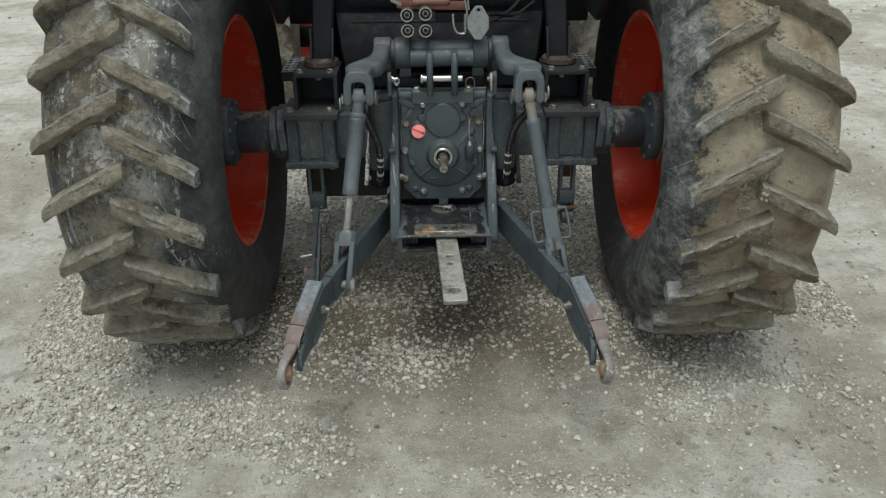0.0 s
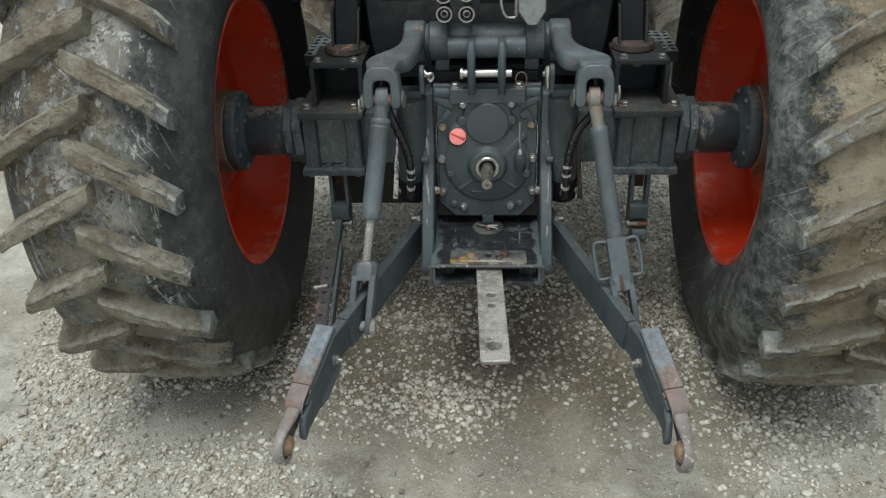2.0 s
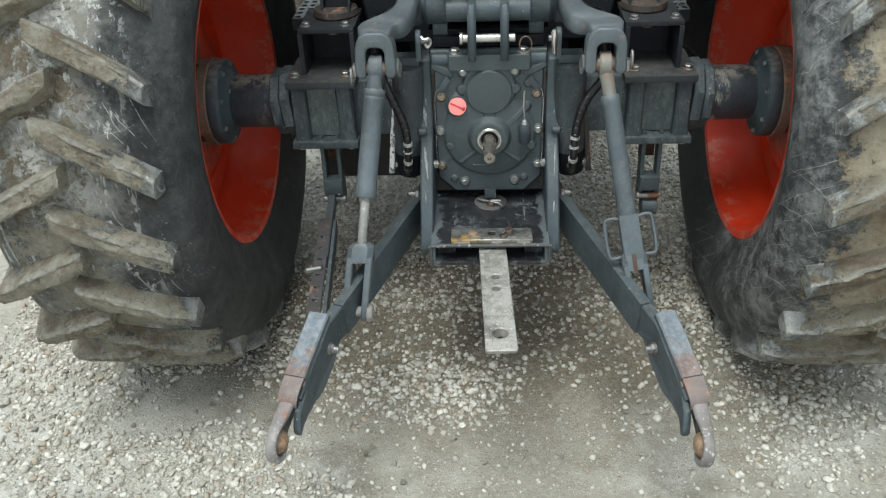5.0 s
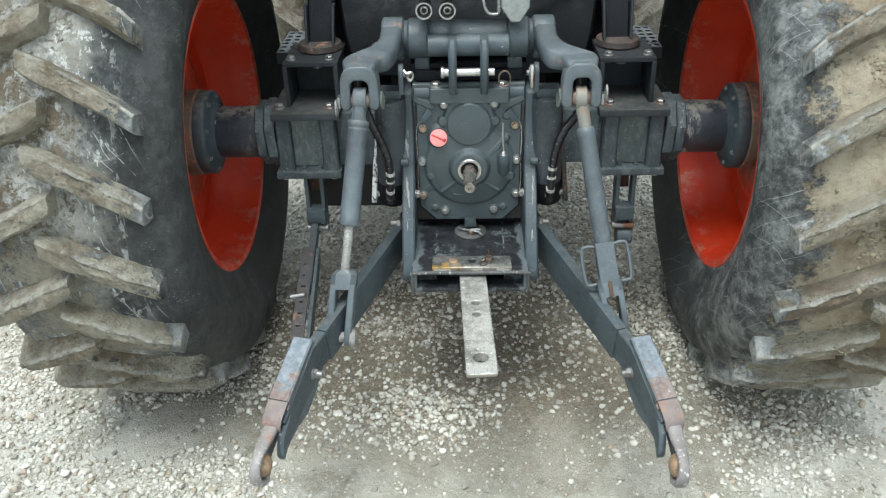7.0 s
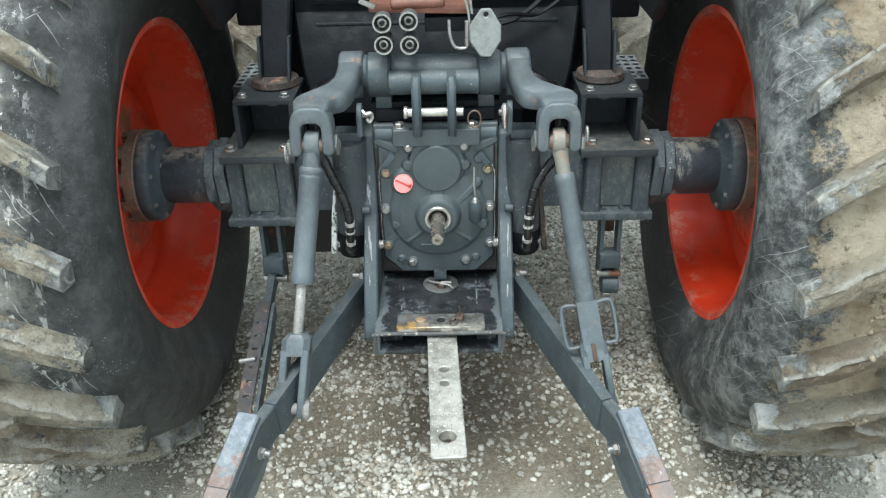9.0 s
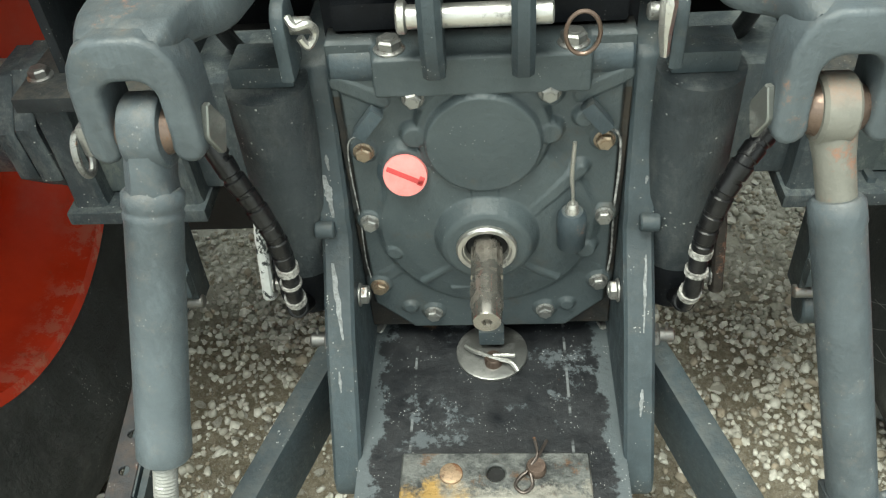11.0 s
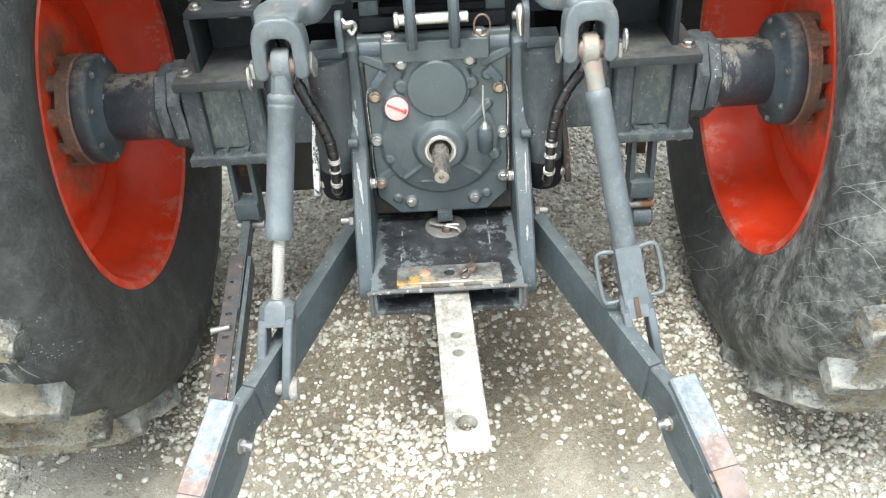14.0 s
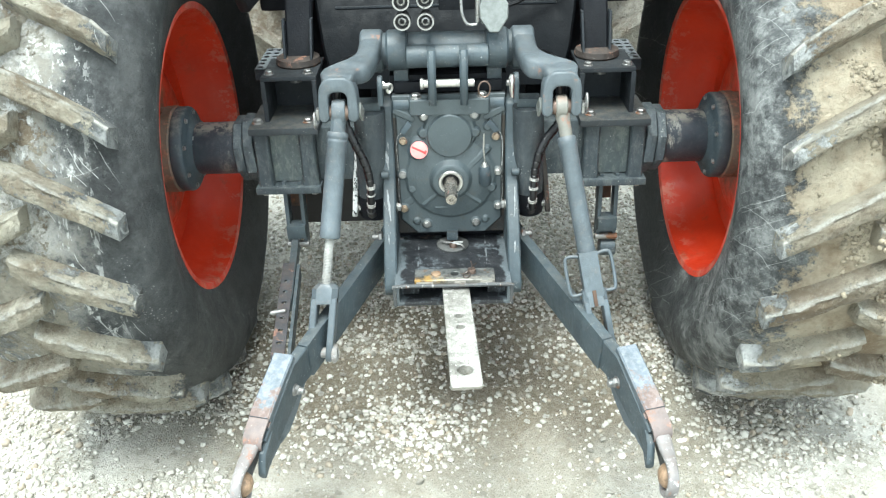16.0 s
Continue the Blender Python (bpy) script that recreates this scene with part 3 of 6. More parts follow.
# ---- ground ----
def ground_height(x, y):
    h = 0.022 * noise.noise((x * 0.9, y * 0.9, 3.1)) + 0.010 * noise.noise((x * 3.3, y * 3.3, 7.7)) + 0.004 * noise.noise((x * 11, y * 11, 1.3))
    far = min(1.0, math.hypot(x, y) / 12)
    return h * (1 + 2 * far) - 0.012


def spread(fine, half, reach, growth):
    """Steps that are fine near the middle and grow outwards."""
    xs, s = [0.0], fine
    while xs[-1] < reach:
        xs.append(xs[-1] + s)
        if xs[-1] > half:
            s *= growth
    return [-v for v in xs[:0:-1]] + xs


def build_ground():
    xs, ys = spread(0.025, 2.2, 700, 1.16), [v - 0.2 for v in spread(0.025, 2.0, 700, 1.16)]
    verts = [(x, y, ground_height(x, y)) for y in ys for x in xs]
    w = len(xs)
    faces = [(j * w + i, j * w + i + 1, (j + 1) * w + i + 1, (j + 1) * w + i) for j in range(len(ys) - 1) for i in range(w - 1)]
    me = bpy.data.meshes.new("ground")
    me.from_pydata(verts, [], faces)
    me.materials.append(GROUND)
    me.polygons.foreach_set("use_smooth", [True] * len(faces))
    return tagged(new("ground", me), "packed beige gravel yard with damp brown patches and painted shade under the tractor", "ground", kind="structure")


yard = build_ground()


# drifts of stones (and, with a minus, swept places): centre, reach, weight
DRIFTS = ((-0.76, -0.34, 0.20, 0.12, 0.75), (-0.86, -0.55, 0.16, 0.14, 0.6), (-0.49, -0.53, 0.17, 0.10, 0.75), (-0.98, -0.74, 0.20, 0.10, 0.6), (0.19, -0.70, 0.16, 0.09, 0.65), (0.46, -0.76, 0.14, 0.07, 0.5), (-0.28, -0.08, 0.30, 0.14, 0.45), (0.14, -0.05, 0.40, 0.14, 0.5), (0.78, -0.10, 0.25, 0.15, 0.5), (1.38, -0.30, 0.30, 0.25, 0.5), (-1.35, -0.45, 0.25, 0.25, 0.3), (0.0, -0.36, 0.45, 0.10, -0.6), (1.05, -0.66, 0.40, 0.16, -0.6), (-1.04, -0.18, 0.14, 0.10, -0.4), (0.52, -0.52, 0.16, 0.12, -0.4), (-0.42, 0.12, 0.22, 0.22, -0.6), (0.44, 0.10, 0.24, 0.22, -0.8))


def build_stones():
    """Loose limestone chips, thick in drifts and thin between them."""
    rng = np.random.default_rng(5)
    t = bmesh.new()
    bmesh.ops.create_icosphere(t, subdivisions=1, radius=1)
    base = np.array([v.co[:] for v in t.verts])
    tri = np.array([[v.index for v in f.verts] for f in t.faces])
    t.free()
    verts, faces, count = [], [], 0

    def lay(n, x0, x1, y0, y1, small, big, bare):
        nonlocal count
        for _ in range(n):
            x, y = rng.uniform(x0, x1), rng.uniform(y0, y1)
            d = -0.10 + 0.95 * noise.noise((x * 1.3 + 4, y * 1.3, 0.4)) + 0.75 * noise.noise((x * 3.1, y * 3.1, 9.2))
            d += 0.50 * math.exp(-(((y - 0.35) / 0.60) ** 2)) + 0.35 * min(1, max(0, y - 0.8))
            for cx, cy, sx, sy, k in DRIFTS:
                d += k * math.exp(-(((x - cx) / sx) ** 2) - ((y - cy) / sy) ** 2)
            if big < 0.007 and abs(x) < 0.75 and -0.15 < y < 0.75 and rng.random() < 0.6:
                continue
            if rng.random() > max(bare, min(1.0, d * 1.1)):
                continue
            s = small + (big - small) * rng.random() ** 2.6
            shape = base * (s * rng.uniform(0.6, 1.2, 3)) * np.array([1, 1, 0.80])
            shape = shape + rng.normal(0, s * 0.11, base.shape)
            a = rng.uniform(0, 6.28)
            tip = rng.uniform(-0.4, 0.4)
            c, q, ct, st = math.cos(a), math.sin(a), math.cos(tip), math.sin(tip)
            shape = shape @ np.array([[c, q, 0], [-q * ct, c * ct, st], [q * st, -c * st, ct]])
            verts.append(shape + np.array([x, y, ground_height(x, y) + s * rng.uniform(0.12, 0.5)]))
            faces.append(tri + count)
            count += len(base)

    lay(66000, -1.75, 1.75, -1.1, 1.0, 0.0030, 0.0069, 0.12)
    lay(38000, -1.75, 1.75, -1.1, 1.2, 0.0055, 0.0135, 0.03)
    lay(4500, -1.75, 1.75, -1.25, 1.0, 0.009, 0.017, 0.02)
    lay(21000, -0.85, 0.85, 0.0, 2.2, 0.0045, 0.0120, 0.36)
    lay(16000, -1.1, 1.1, 0.60, 3.0, 0.006, 0.0135, 0.75)
    lay(9000, -3.4, 3.4, -1.3, 3.2, 0.005, 0.015, 0.10)
    lay(4000, -7, 7, 1, 9, 0.008, 0.024, 0.15)
    v, f = np.concatenate(verts), np.concatenate(faces)
    me = bpy.data.meshes.new("gravel")
    me.from_pydata(v.tolist(), [], f.tolist())
    me.materials.append(STONE)
    me.polygons.foreach_set("use_smooth", [True] * len(me.polygons))
    me.set_sharp_from_angle(angle=radians(62))
    tagged(new("gravel", me), "loose pale limestone chips scattered over the yard", "gravel", kind="stuff")


def build_big_stones():
    """The larger single stones that lie loose on the yard."""
    rng = random.Random(12)
    kinds = []
    for k in range(7):
        bm = bmesh.new()
        bmesh.ops.create_icosphere(bm, subdivisions=1, radius=1)
        for v in bm.verts:
            v.co = Vector((v.co.x * rng.uniform(0.8, 1.25), v.co.y * rng.uniform(0.6, 0.95), v.co.z * 0.6)) + Vector([rng.gauss(0, 0.13) for _ in range(3)])
        me = mesh_from("stone", bm, LOOSESTONE, 48)
        kinds.append(me)
    placed = 0
    while placed < 290:
        x, y = rng.uniform(-1.6, 1.6), rng.uniform(-1.2, 0.7)
        if rng.random() > (0.12 if y < -0.75 else 0.6 + 0.4 * noise.noise((x * 2, y * 2, 5.5))):
            continue
        r = rng.uniform(0.008, 0.014)
        ob = new("stone", kinds[placed % 7])
        ob.parent = yard
        ob.matrix_basis = pose(x, y, ground_height(x, y) + r * 0.32, rng.uniform(-15, 15), rng.uniform(-15, 15), rng.uniform(0, 360)) @ Matrix.Scale(r, 4)
        placed += 1


# ---- tractor ----
AXLE_Y, AXLE_Z, RIM_X = 0.402, 0.785, 0.775
tractor = tagged(new("tractor"), "dark grey tractor with orange rims, seen at its rear hitch", "tractor")


def build_wheel(side, first, rubber_mat, lug_mat):
    """A rear wheel: the rim is the part, tyre, lugs and nuts hang on it. Local x runs outwards along the axle."""
    s = side
    turn = Matrix(((s, 0, 0, 0), (0, 1, 0, 0), (0, 0, 1, 0), (0, 0, 0, 1)))
    prof = [(0.446, 0.0), (0.466, -0.004), (0.470, 0.006), (0.462, 0.016), (0.446, 0.05), (0.435, 0.10), (0.400, 0.135), (0.395, 0.19), (0.405, 0.22), (0.405, 0.30),
            (0.435, 0.34), (0.446, 0.40), (0.462, 0.428), (0.480, 0.436), (0.470, 0.444), (0.440, 0.40), (0.425, 0.34), (0.395, 0.31), (0.385, 0.20), (0.392, 0.13), (0.424, 0.095), (0.436, 0.05)]
    ax = Matrix(((0, 0, s, RIM_X * s), (0, 1, 0, 0), (-1, 0, 0, 0), (0, 0, 0, 1))) if s > 0 else Matrix(((0, 0, -1, -RIM_X), (0, 1, 0, 0), (1, 0, 0, 0), (0, 0, 0, 1)))
    bm = lathe(bmesh.new(), [(r * 0.966, h) for r, h in prof], ax, 72, closed=True)
    wheel = part("wheel", bm, RIM, tractor, "orange-red rim with a worn lip", 50)
    wheel.location = (0, AXLE_Y, AXLE_Z)
    # disc: dished plate between hub and rim
    bm = lathe(bmesh.new(), [(0.07, 0.130), (0.20, 0.130), (0.225, 0.134), (0.262, 0.150), (0.285, 0.172), (0.31, 0.185), (0.34, 0.180), (0.375, 0.168), (0.384, 0.18), (0.384, 0.193), (0.34, 0.194), (0.31, 0.20), (0.27, 0.185), (0.21, 0.148), (0.07, 0.145)], ax, 64, closed=True)
    part("wheel_disc", bm, RIM, wheel, "", 50)
    # carcass
    tp = [(0.455, 0.010), (0.470, -0.006), (0.51, -0.016), (0.57, -0.040), (0.64, -0.058), (0.70, -0.048), (0.745, -0.020), (0.772, 0.030), (0.786, 0.12), (0.792, 0.22),
          (0.786, 0.32), (0.772, 0.41), (0.745, 0.46), (0.70, 0.492), (0.64, 0.508), (0.57, 0.500), (0.51, 0.476), (0.470, 0.444), (0.455, 0.43), (0.450, 0.22)]
    bm = lathe(bmesh.new(), [(r * (0.966 + 0.014 * min(1, (r - 0.45) / 0.3)), h) for r, h in tp], ax, 144, closed=True)
    for v in bm.verts:
        press(v)
    part("tyre", bm, rubber_mat, wheel, "worn black tyre with dried mud on its tread", 60)
    # lugs; those in the foot are pressed flat and get meshes of their own
    n = 23
    shared = [lug_mesh(s, o, lug_mat) for o in (False, True)]
    for k in range(n):
        for o in (0, 1):
            a = first + 360 / n * (k + 0.5 * o)
            foot = 228 < (a % 360) < 308
            ob = new("tread_lug", lug_mesh(s, o, lug_mat, a) if foot else shared[o])
            ob.parent = wheel
            ob.matrix_basis = pose(0, 0, 0, -a, 0, 0)
    return wheel, ax


def press(v, a=None):
    """Flattens the loaded foot of the tyre on the ground; a: the lug's turn in degrees."""
    m = pose(0, 0, 0, -a if a is not None else 0, 0, 0)
    q = m @ v.co
    low = -AXLE_Z + 0.004
    if q.z < low + 0.10:
        sink = max(0.0, low - q.z)
        near = max(0.0, 1 - (q.z - low) / 0.25)
        q.x += math.copysign(0.018, q.x - math.copysign(1.01, q.x)) * near * min(1.0, abs(abs(q.x) - 1.01) / 0.2)
        q.z = max(q.z, low - 0.004 + 0.05 * min(sink, 0.08))
        v.co = m.inverted() @ q


def lug_mesh(s, outer, material, a=None):
    """One bent lug at angle zero (towards -y, the rear), its middle end higher than its shoulder end."""
    bm = bmesh.new()
    x_in, x_out = (RIM_X - 0.006, RIM_X + 0.255) if not outer else (RIM_X + 0.480, RIM_X + 0.205)
    secs, worn = [], []
    for k in range(9):
        u = k / 8
        x = x_in + (x_out - x_in) * u
        along = 10.5 * (u**0.85)
        mid = abs(x - 1.01) / 0.245
        base = 0.770 - 0.022 * mid**3
        top = 0.826 - 0.016 * mid**2.2
        if k == 0:
            base, top = 0.71, 0.800
        if k == 8:
            top -= 0.004
        w = 2.0 - 0.35 * (1 - u) if k < 8 else 1.75
        ring = []
        for da, r, e in ((-w - 0.7, base - 0.012, 0), (-w, top - 0.006, 0), (-w + 0.45, top, 0.15), (0, top + 0.002, 0), (w - 0.75, top, 0.1), (w - 0.40, top, 1), (w, top - 0.005, 1), (w + 0.18, top - 0.014, 0.2), (w + 0.8, base - 0.012, 0)):
            g = radians(along + da + 0.10 * math.sin(k * 3.7 + da * 2.3))
            wob = 0.004 * math.sin(k * 2.1 + da * 3 + outer) + 0.008 * noise.noise((k * 0.9, da * 1.4, 2.2 + outer)) * (e < 0.9 or 0.4)
            ring.append((s * x, -(r + wob) * math.cos(g), (r + wob) * math.sin(g)))
            worn.append(e)
        secs.append(ring)
    loft(bm, secs)
    layer = bm.verts.layers.float.new("edge")
    for v, e in zip(bm.verts, worn):
        v[layer] = e
    if a is not None:
        for v in bm.verts:
            press(v, a)
    return mesh_from("tread_lug", bm, material, 40)


def build_clods(wheel, s, count, seed):
    """Crumbs of dried mud that stick to the tread."""
    rng = np.random.default_rng(seed)
    t = bmesh.new()
    bmesh.ops.create_icosphere(t, subdivisions=1, radius=1)
    base = np.array([v.co[:] for v in t.verts])
    tri = np.array([[v.index for v in f.verts] for f in t.faces])
    t.free()
    pos, tris = [], []
    for ob in wheel.children:
        n = len(pos)
        pos += [ob.matrix_basis @ v.co for v in ob.data.vertices]
        tris += [[n + i for i in p.vertices] for p in ob.data.polygons]
    tree = BVHTree.FromPolygons(pos, tris)
    verts, faces = [], []
    for k in range(count):
        a, x = radians(rng.uniform(-40, 85)), rng.uniform(0.85, 1.20)
        if noise.noise((a * 6, x * 11, seed)) < rng.uniform(0.16, 0.5):
            continue
        z = 0.0018 + 0.0055 * rng.random() ** 2.5
        way = Vector((0, -math.cos(a), math.sin(a)))
        at, normal, _, _ = tree.ray_cast(Vector((s * x, 0, 0)) + way * 1.0, -way, 0.3)
        if at is None:
            continue
        shape = base * z * rng.uniform(0.7, 1.6, 3) + rng.normal(0, z * 0.18, base.shape)
        verts.append(shape + np.array(at))
        faces.append(tri + len(base) * len(faces))
    me = bpy.data.meshes.new("dried_mud")
    me.from_pydata(np.concatenate(verts).tolist(), [], np.concatenate(faces).tolist())
    me.materials.append(MUD)
    me.polygons.foreach_set("use_smooth", [True] * len(me.polygons))
    tagged(part("dried_mud", me, MUD, wheel), "crumbs of dried tan mud on the tread", kind="stuff")


wheel_l, ax_l = build_wheel(-1, 24.0, RUBBER_L, LUG_L)
wheel_r, ax_r = build_wheel(1, 33.0, RUBBER_R, LUG_R)


build_clods(wheel_r, 1, 9000, 3)


def build_hub(wheel, s):
    """The axle flange: a dark ring with studs, and a rusty toothed ring behind it on the disc."""
    def at(x, a, r):
        return (s * x, -r * math.cos(radians(a)), r * math.sin(radians(a)))
    ax = frame_of((s * 0.80, 0, 0), (s, 0, 0))
    bm = lathe(bmesh.new(), [(0.066, -0.022), (0.068, -0.012), (0.076, -0.004), (0.092, 0.006), (0.100, 0.012), (0.124, 0.014), (0.131, 0.018), (0.134, 0.024), (0.134, 0.050), (0.131, 0.054)], ax, 44)
    part("axle_flange", bm, AXLEPAINT, wheel, "dark dusty axle flange with studs")
    # rusty ring with windows that show the nuts
    bm = bmesh.new()
    for h0, h1, r in ((0.054, 0.088, 0.137),):
        lathe(bm, [(r - 0.004, h0), (r, h0 + 0.004), (r, h1 - 0.003), (r - 0.004, h1)], ax, 44)
    lathe(bm, [(0.112, 0.088), (0.112, 0.132)], ax, 40)
    for k in range(10):
        a = 18 + 36 * k
        loft(bm, [[ax @ Vector((r * math.cos(radians(a + da)), r * math.sin(radians(a + da)), h)) for da, r in ((-10, 0.110), (-9, 0.134), (-4, 0.138), (4, 0.138), (9, 0.134), (10, 0.110))] for h in (0.085, 0.118, 0.132)])
    part("hub_ring", bm, RUSTYHUB, wheel, "rusty hub ring with windows for the nuts")
    for k in range(8):
        bolt(wheel, at(0.815, 22.5 + 45 * k, 0.116), (-s, 0, 0), 0.0075, ZINC)
    for k in range(10):
        a = 36 * k
        q = ax @ Vector((0.124 * math.cos(radians(a)), 0.124 * math.sin(radians(a)), 0.122))
        bolt(wheel, q, (-s, 0, 0), 0.0115, DULLSTEEL, "wheel_nut")


RUSTYHUB = paint("rusty_hub_paint", (0.10, 0.075, 0.055), (0.25, 0.16, 0.1), (0.15, 0.1, 0.06), 0.7, 0.4, 0.65, 0.7)
build_hub(wheel_l, -1)
build_hub(wheel_r, 1)


def build_axle(s):
    """The axle housing: a smooth tube, a wrinkled clamp and a square cast box with a sunk panel between two ribs."""
    ax = lambda x0, x1: ((s * x0, AXLE_Y, AXLE_Z), (s * x1, AXLE_Y, AXLE_Z))
    bm = bmesh.new()
    lathe(bm, [(0.084, 0.0), (0.087, 0.004), (0.087, 0.012), (0.083, 0.016), (0.082, 0.150), (0.079, 0.156), (0.072, 0.200)], frame_of(*ax(0.640, 0.84)), 48)
    rod(bm, *ax(0.20, 0.66), 0.070, 0.070, 24)
    house = part("axle_housing", bm, TUBEPAINT_L if s < 0 else TUBEPAINT_R, tractor, "dark grey axle tube with dried mud runs")
    for x0, x1, h, lean in ((0.603, 0.634, 0.205, 0.010), (0.636, 0.664, 0.190, 0.006)):
        bm = loft(bmesh.new(), [oblong((s * (x0 + (x1 - x0) * u + lean * (w_ - 0.5)), AXLE_Y - 0.006, AXLE_Z), (0, 1, 0), (0.06 * s, 0, 1), 0.196 * q, h * q, 0.3) for u, q, w_ in ((0, 0.97, 0.4), (0.12, 1, 0.5), (0.5, 1.0, 0.7), (0.88, 1, 0.5), (1, 0.97, 0.4))])
        part("clamp_ring", bm, BOXPAINT, house)
    bm = box(bmesh.new(), (0.36, 0.140, 0.176), pose(s * 0.415, AXLE_Y, AXLE_Z - 0.002), 0.006)
    part("cast_box", bm, BOXPAINT, house)
    part("sunk_panel", box(bmesh.new(), (0.118, 0.006, 0.168), pose(s * 0.506, AXLE_Y - 0.072, AXLE_Z - 0.004), 0.001), PANELPAINT, house, "dusty sunk panel")
    for x, w in ((0.436, 0.050), (0.576, 0.046)):
        bm = loft(bmesh.new(), [oblong((s * x, AXLE_Y - 0.006 + dy, AXLE_Z - 0.002 + z), (1, 0, 0), (0, 1, 0), w * q, 0.200 + dy, 0.12) for z, q, dy in ((-0.094, 1.15, 0), (-0.080, 1.0, 0), (0.0, 0.95, 0.002), (0.078, 1.0, 0), (0.090, 1.08, 0))])
        part("box_rib", bm, BOXPAINT, house)
    bm = box(bmesh.new(), (0.212, 0.225, 0.022), pose(s * 0.500, AXLE_Y - 0.010, AXLE_Z + 0.094), 0.004)
    part("top_plate", bm, TOPPLATE, house, "dirty top plate of the axle box")
    bm = box(bmesh.new(), (0.205, 0.220, 0.022), pose(s * 0.506, AXLE_Y - 0.010, AXLE_Z - 0.103), 0.004)
    part("bottom_plate", bm, BOXPAINT, house)
    for x in (0.43, 0.585):
        bolt(house, (s * x, AXLE_Y - 0.085, AXLE_Z - 0.114), (0, 0, -1), 0.014, DULLSTEEL)
        bolt(house, (s * x, AXLE_Y - 0.07, AXLE_Z + 0.105), (0, 0, 1), 0.014, PADNUT)


def tube_paint(name, runs):
    """Dark blue-grey tube paint with pale mud splashes and, where runs is high, runs round it towards the clamp."""
    m = Mat(name, 0.5)
    g = m.n.new("ShaderNodeSeparateXYZ")
    m.l.new(m.co, g.inputs[0])
    ax = m.math("ABSOLUTE", g.outputs[0])
    c = m.mix(m.noise(9, 6, 0.7, 0.3, 0.7), (0.024, 0.031, 0.040), (0.042, 0.053, 0.064))
    c = m.mix(m.math("MULTIPLY", m.noise(40, 5, 0.7, 0.5, 0.7), 0.35), c, (0.09, 0.095, 0.09))
    near = m.ramp(m.math("ADD", ax, m.math("MULTIPLY", m.noise(10, 6, 0.75, 0.2, 0.8), 0.07)), 0.765, 0.715)
    c = m.mix(m.math("MULTIPLY", m.math("MULTIPLY", near, m.noise(16, 7, 0.75, 0.50, 0.56, (2.6, 0.8, 0.8))), runs), c, m.mix(m.noise(50, 5, 0.7, 0.4, 0.6), (0.20, 0.20, 0.175), (0.36, 0.36, 0.32)))
    splash = m.math("MULTIPLY", m.voronoi(38, 0.34, 0.28), m.noise(11, 4, 0.6, 0.56, 0.60))
    c = m.mix(m.math("MULTIPLY", splash, 0.85), c, (0.40, 0.41, 0.39))
    c = m.mix(m.math("MULTIPLY", m.up(0.7, 0.95), m.noise(20, 6, 0.75, 0.45, 0.55)), c, (0.24, 0.23, 0.195))
    return m.done(c, 0.5, m.noise(60, 6, 0.7, 0.2, 0.8), 0.0014, 0.7)


TUBEPAINT_L, TUBEPAINT_R = tube_paint("splashed_axle_tube", 0.35), tube_paint("mud_run_axle_tube", 0.9)
BOXPAINT = streaked("dusty_box_paint", (0.030, 0.040, 0.048), (0.048, 0.062, 0.070), (0.14, 0.155, 0.15), 0.45)
PANELPAINT = streaked("greenish_panel_dust", (0.056, 0.072, 0.076), (0.094, 0.114, 0.115), (0.175, 0.19, 0.17), 0.7)
TOPPLATE = paint("dirty_plate_paint", (0.026, 0.032, 0.036), (0.36, 0.37, 0.34), (0.085, 0.078, 0.065), 0.76, 0.9, 0.62, specks=0.3)
for s in (-1, 1):
    build_axle(s)


# gearbox end with its cover
COVER_BOLTS = ((-0.070, 0.973, 0), (0.071, 0.975, 0), (-0.132, 0.898, 1), (0.132, 0.905, 1), (-0.138, 0.793, 0), (0.138, 0.796, 0), (-0.139, 0.683, 1), (0.139, 0.686, 0), (-0.073, 0.630, 0), (0.073, 0.633, 0))


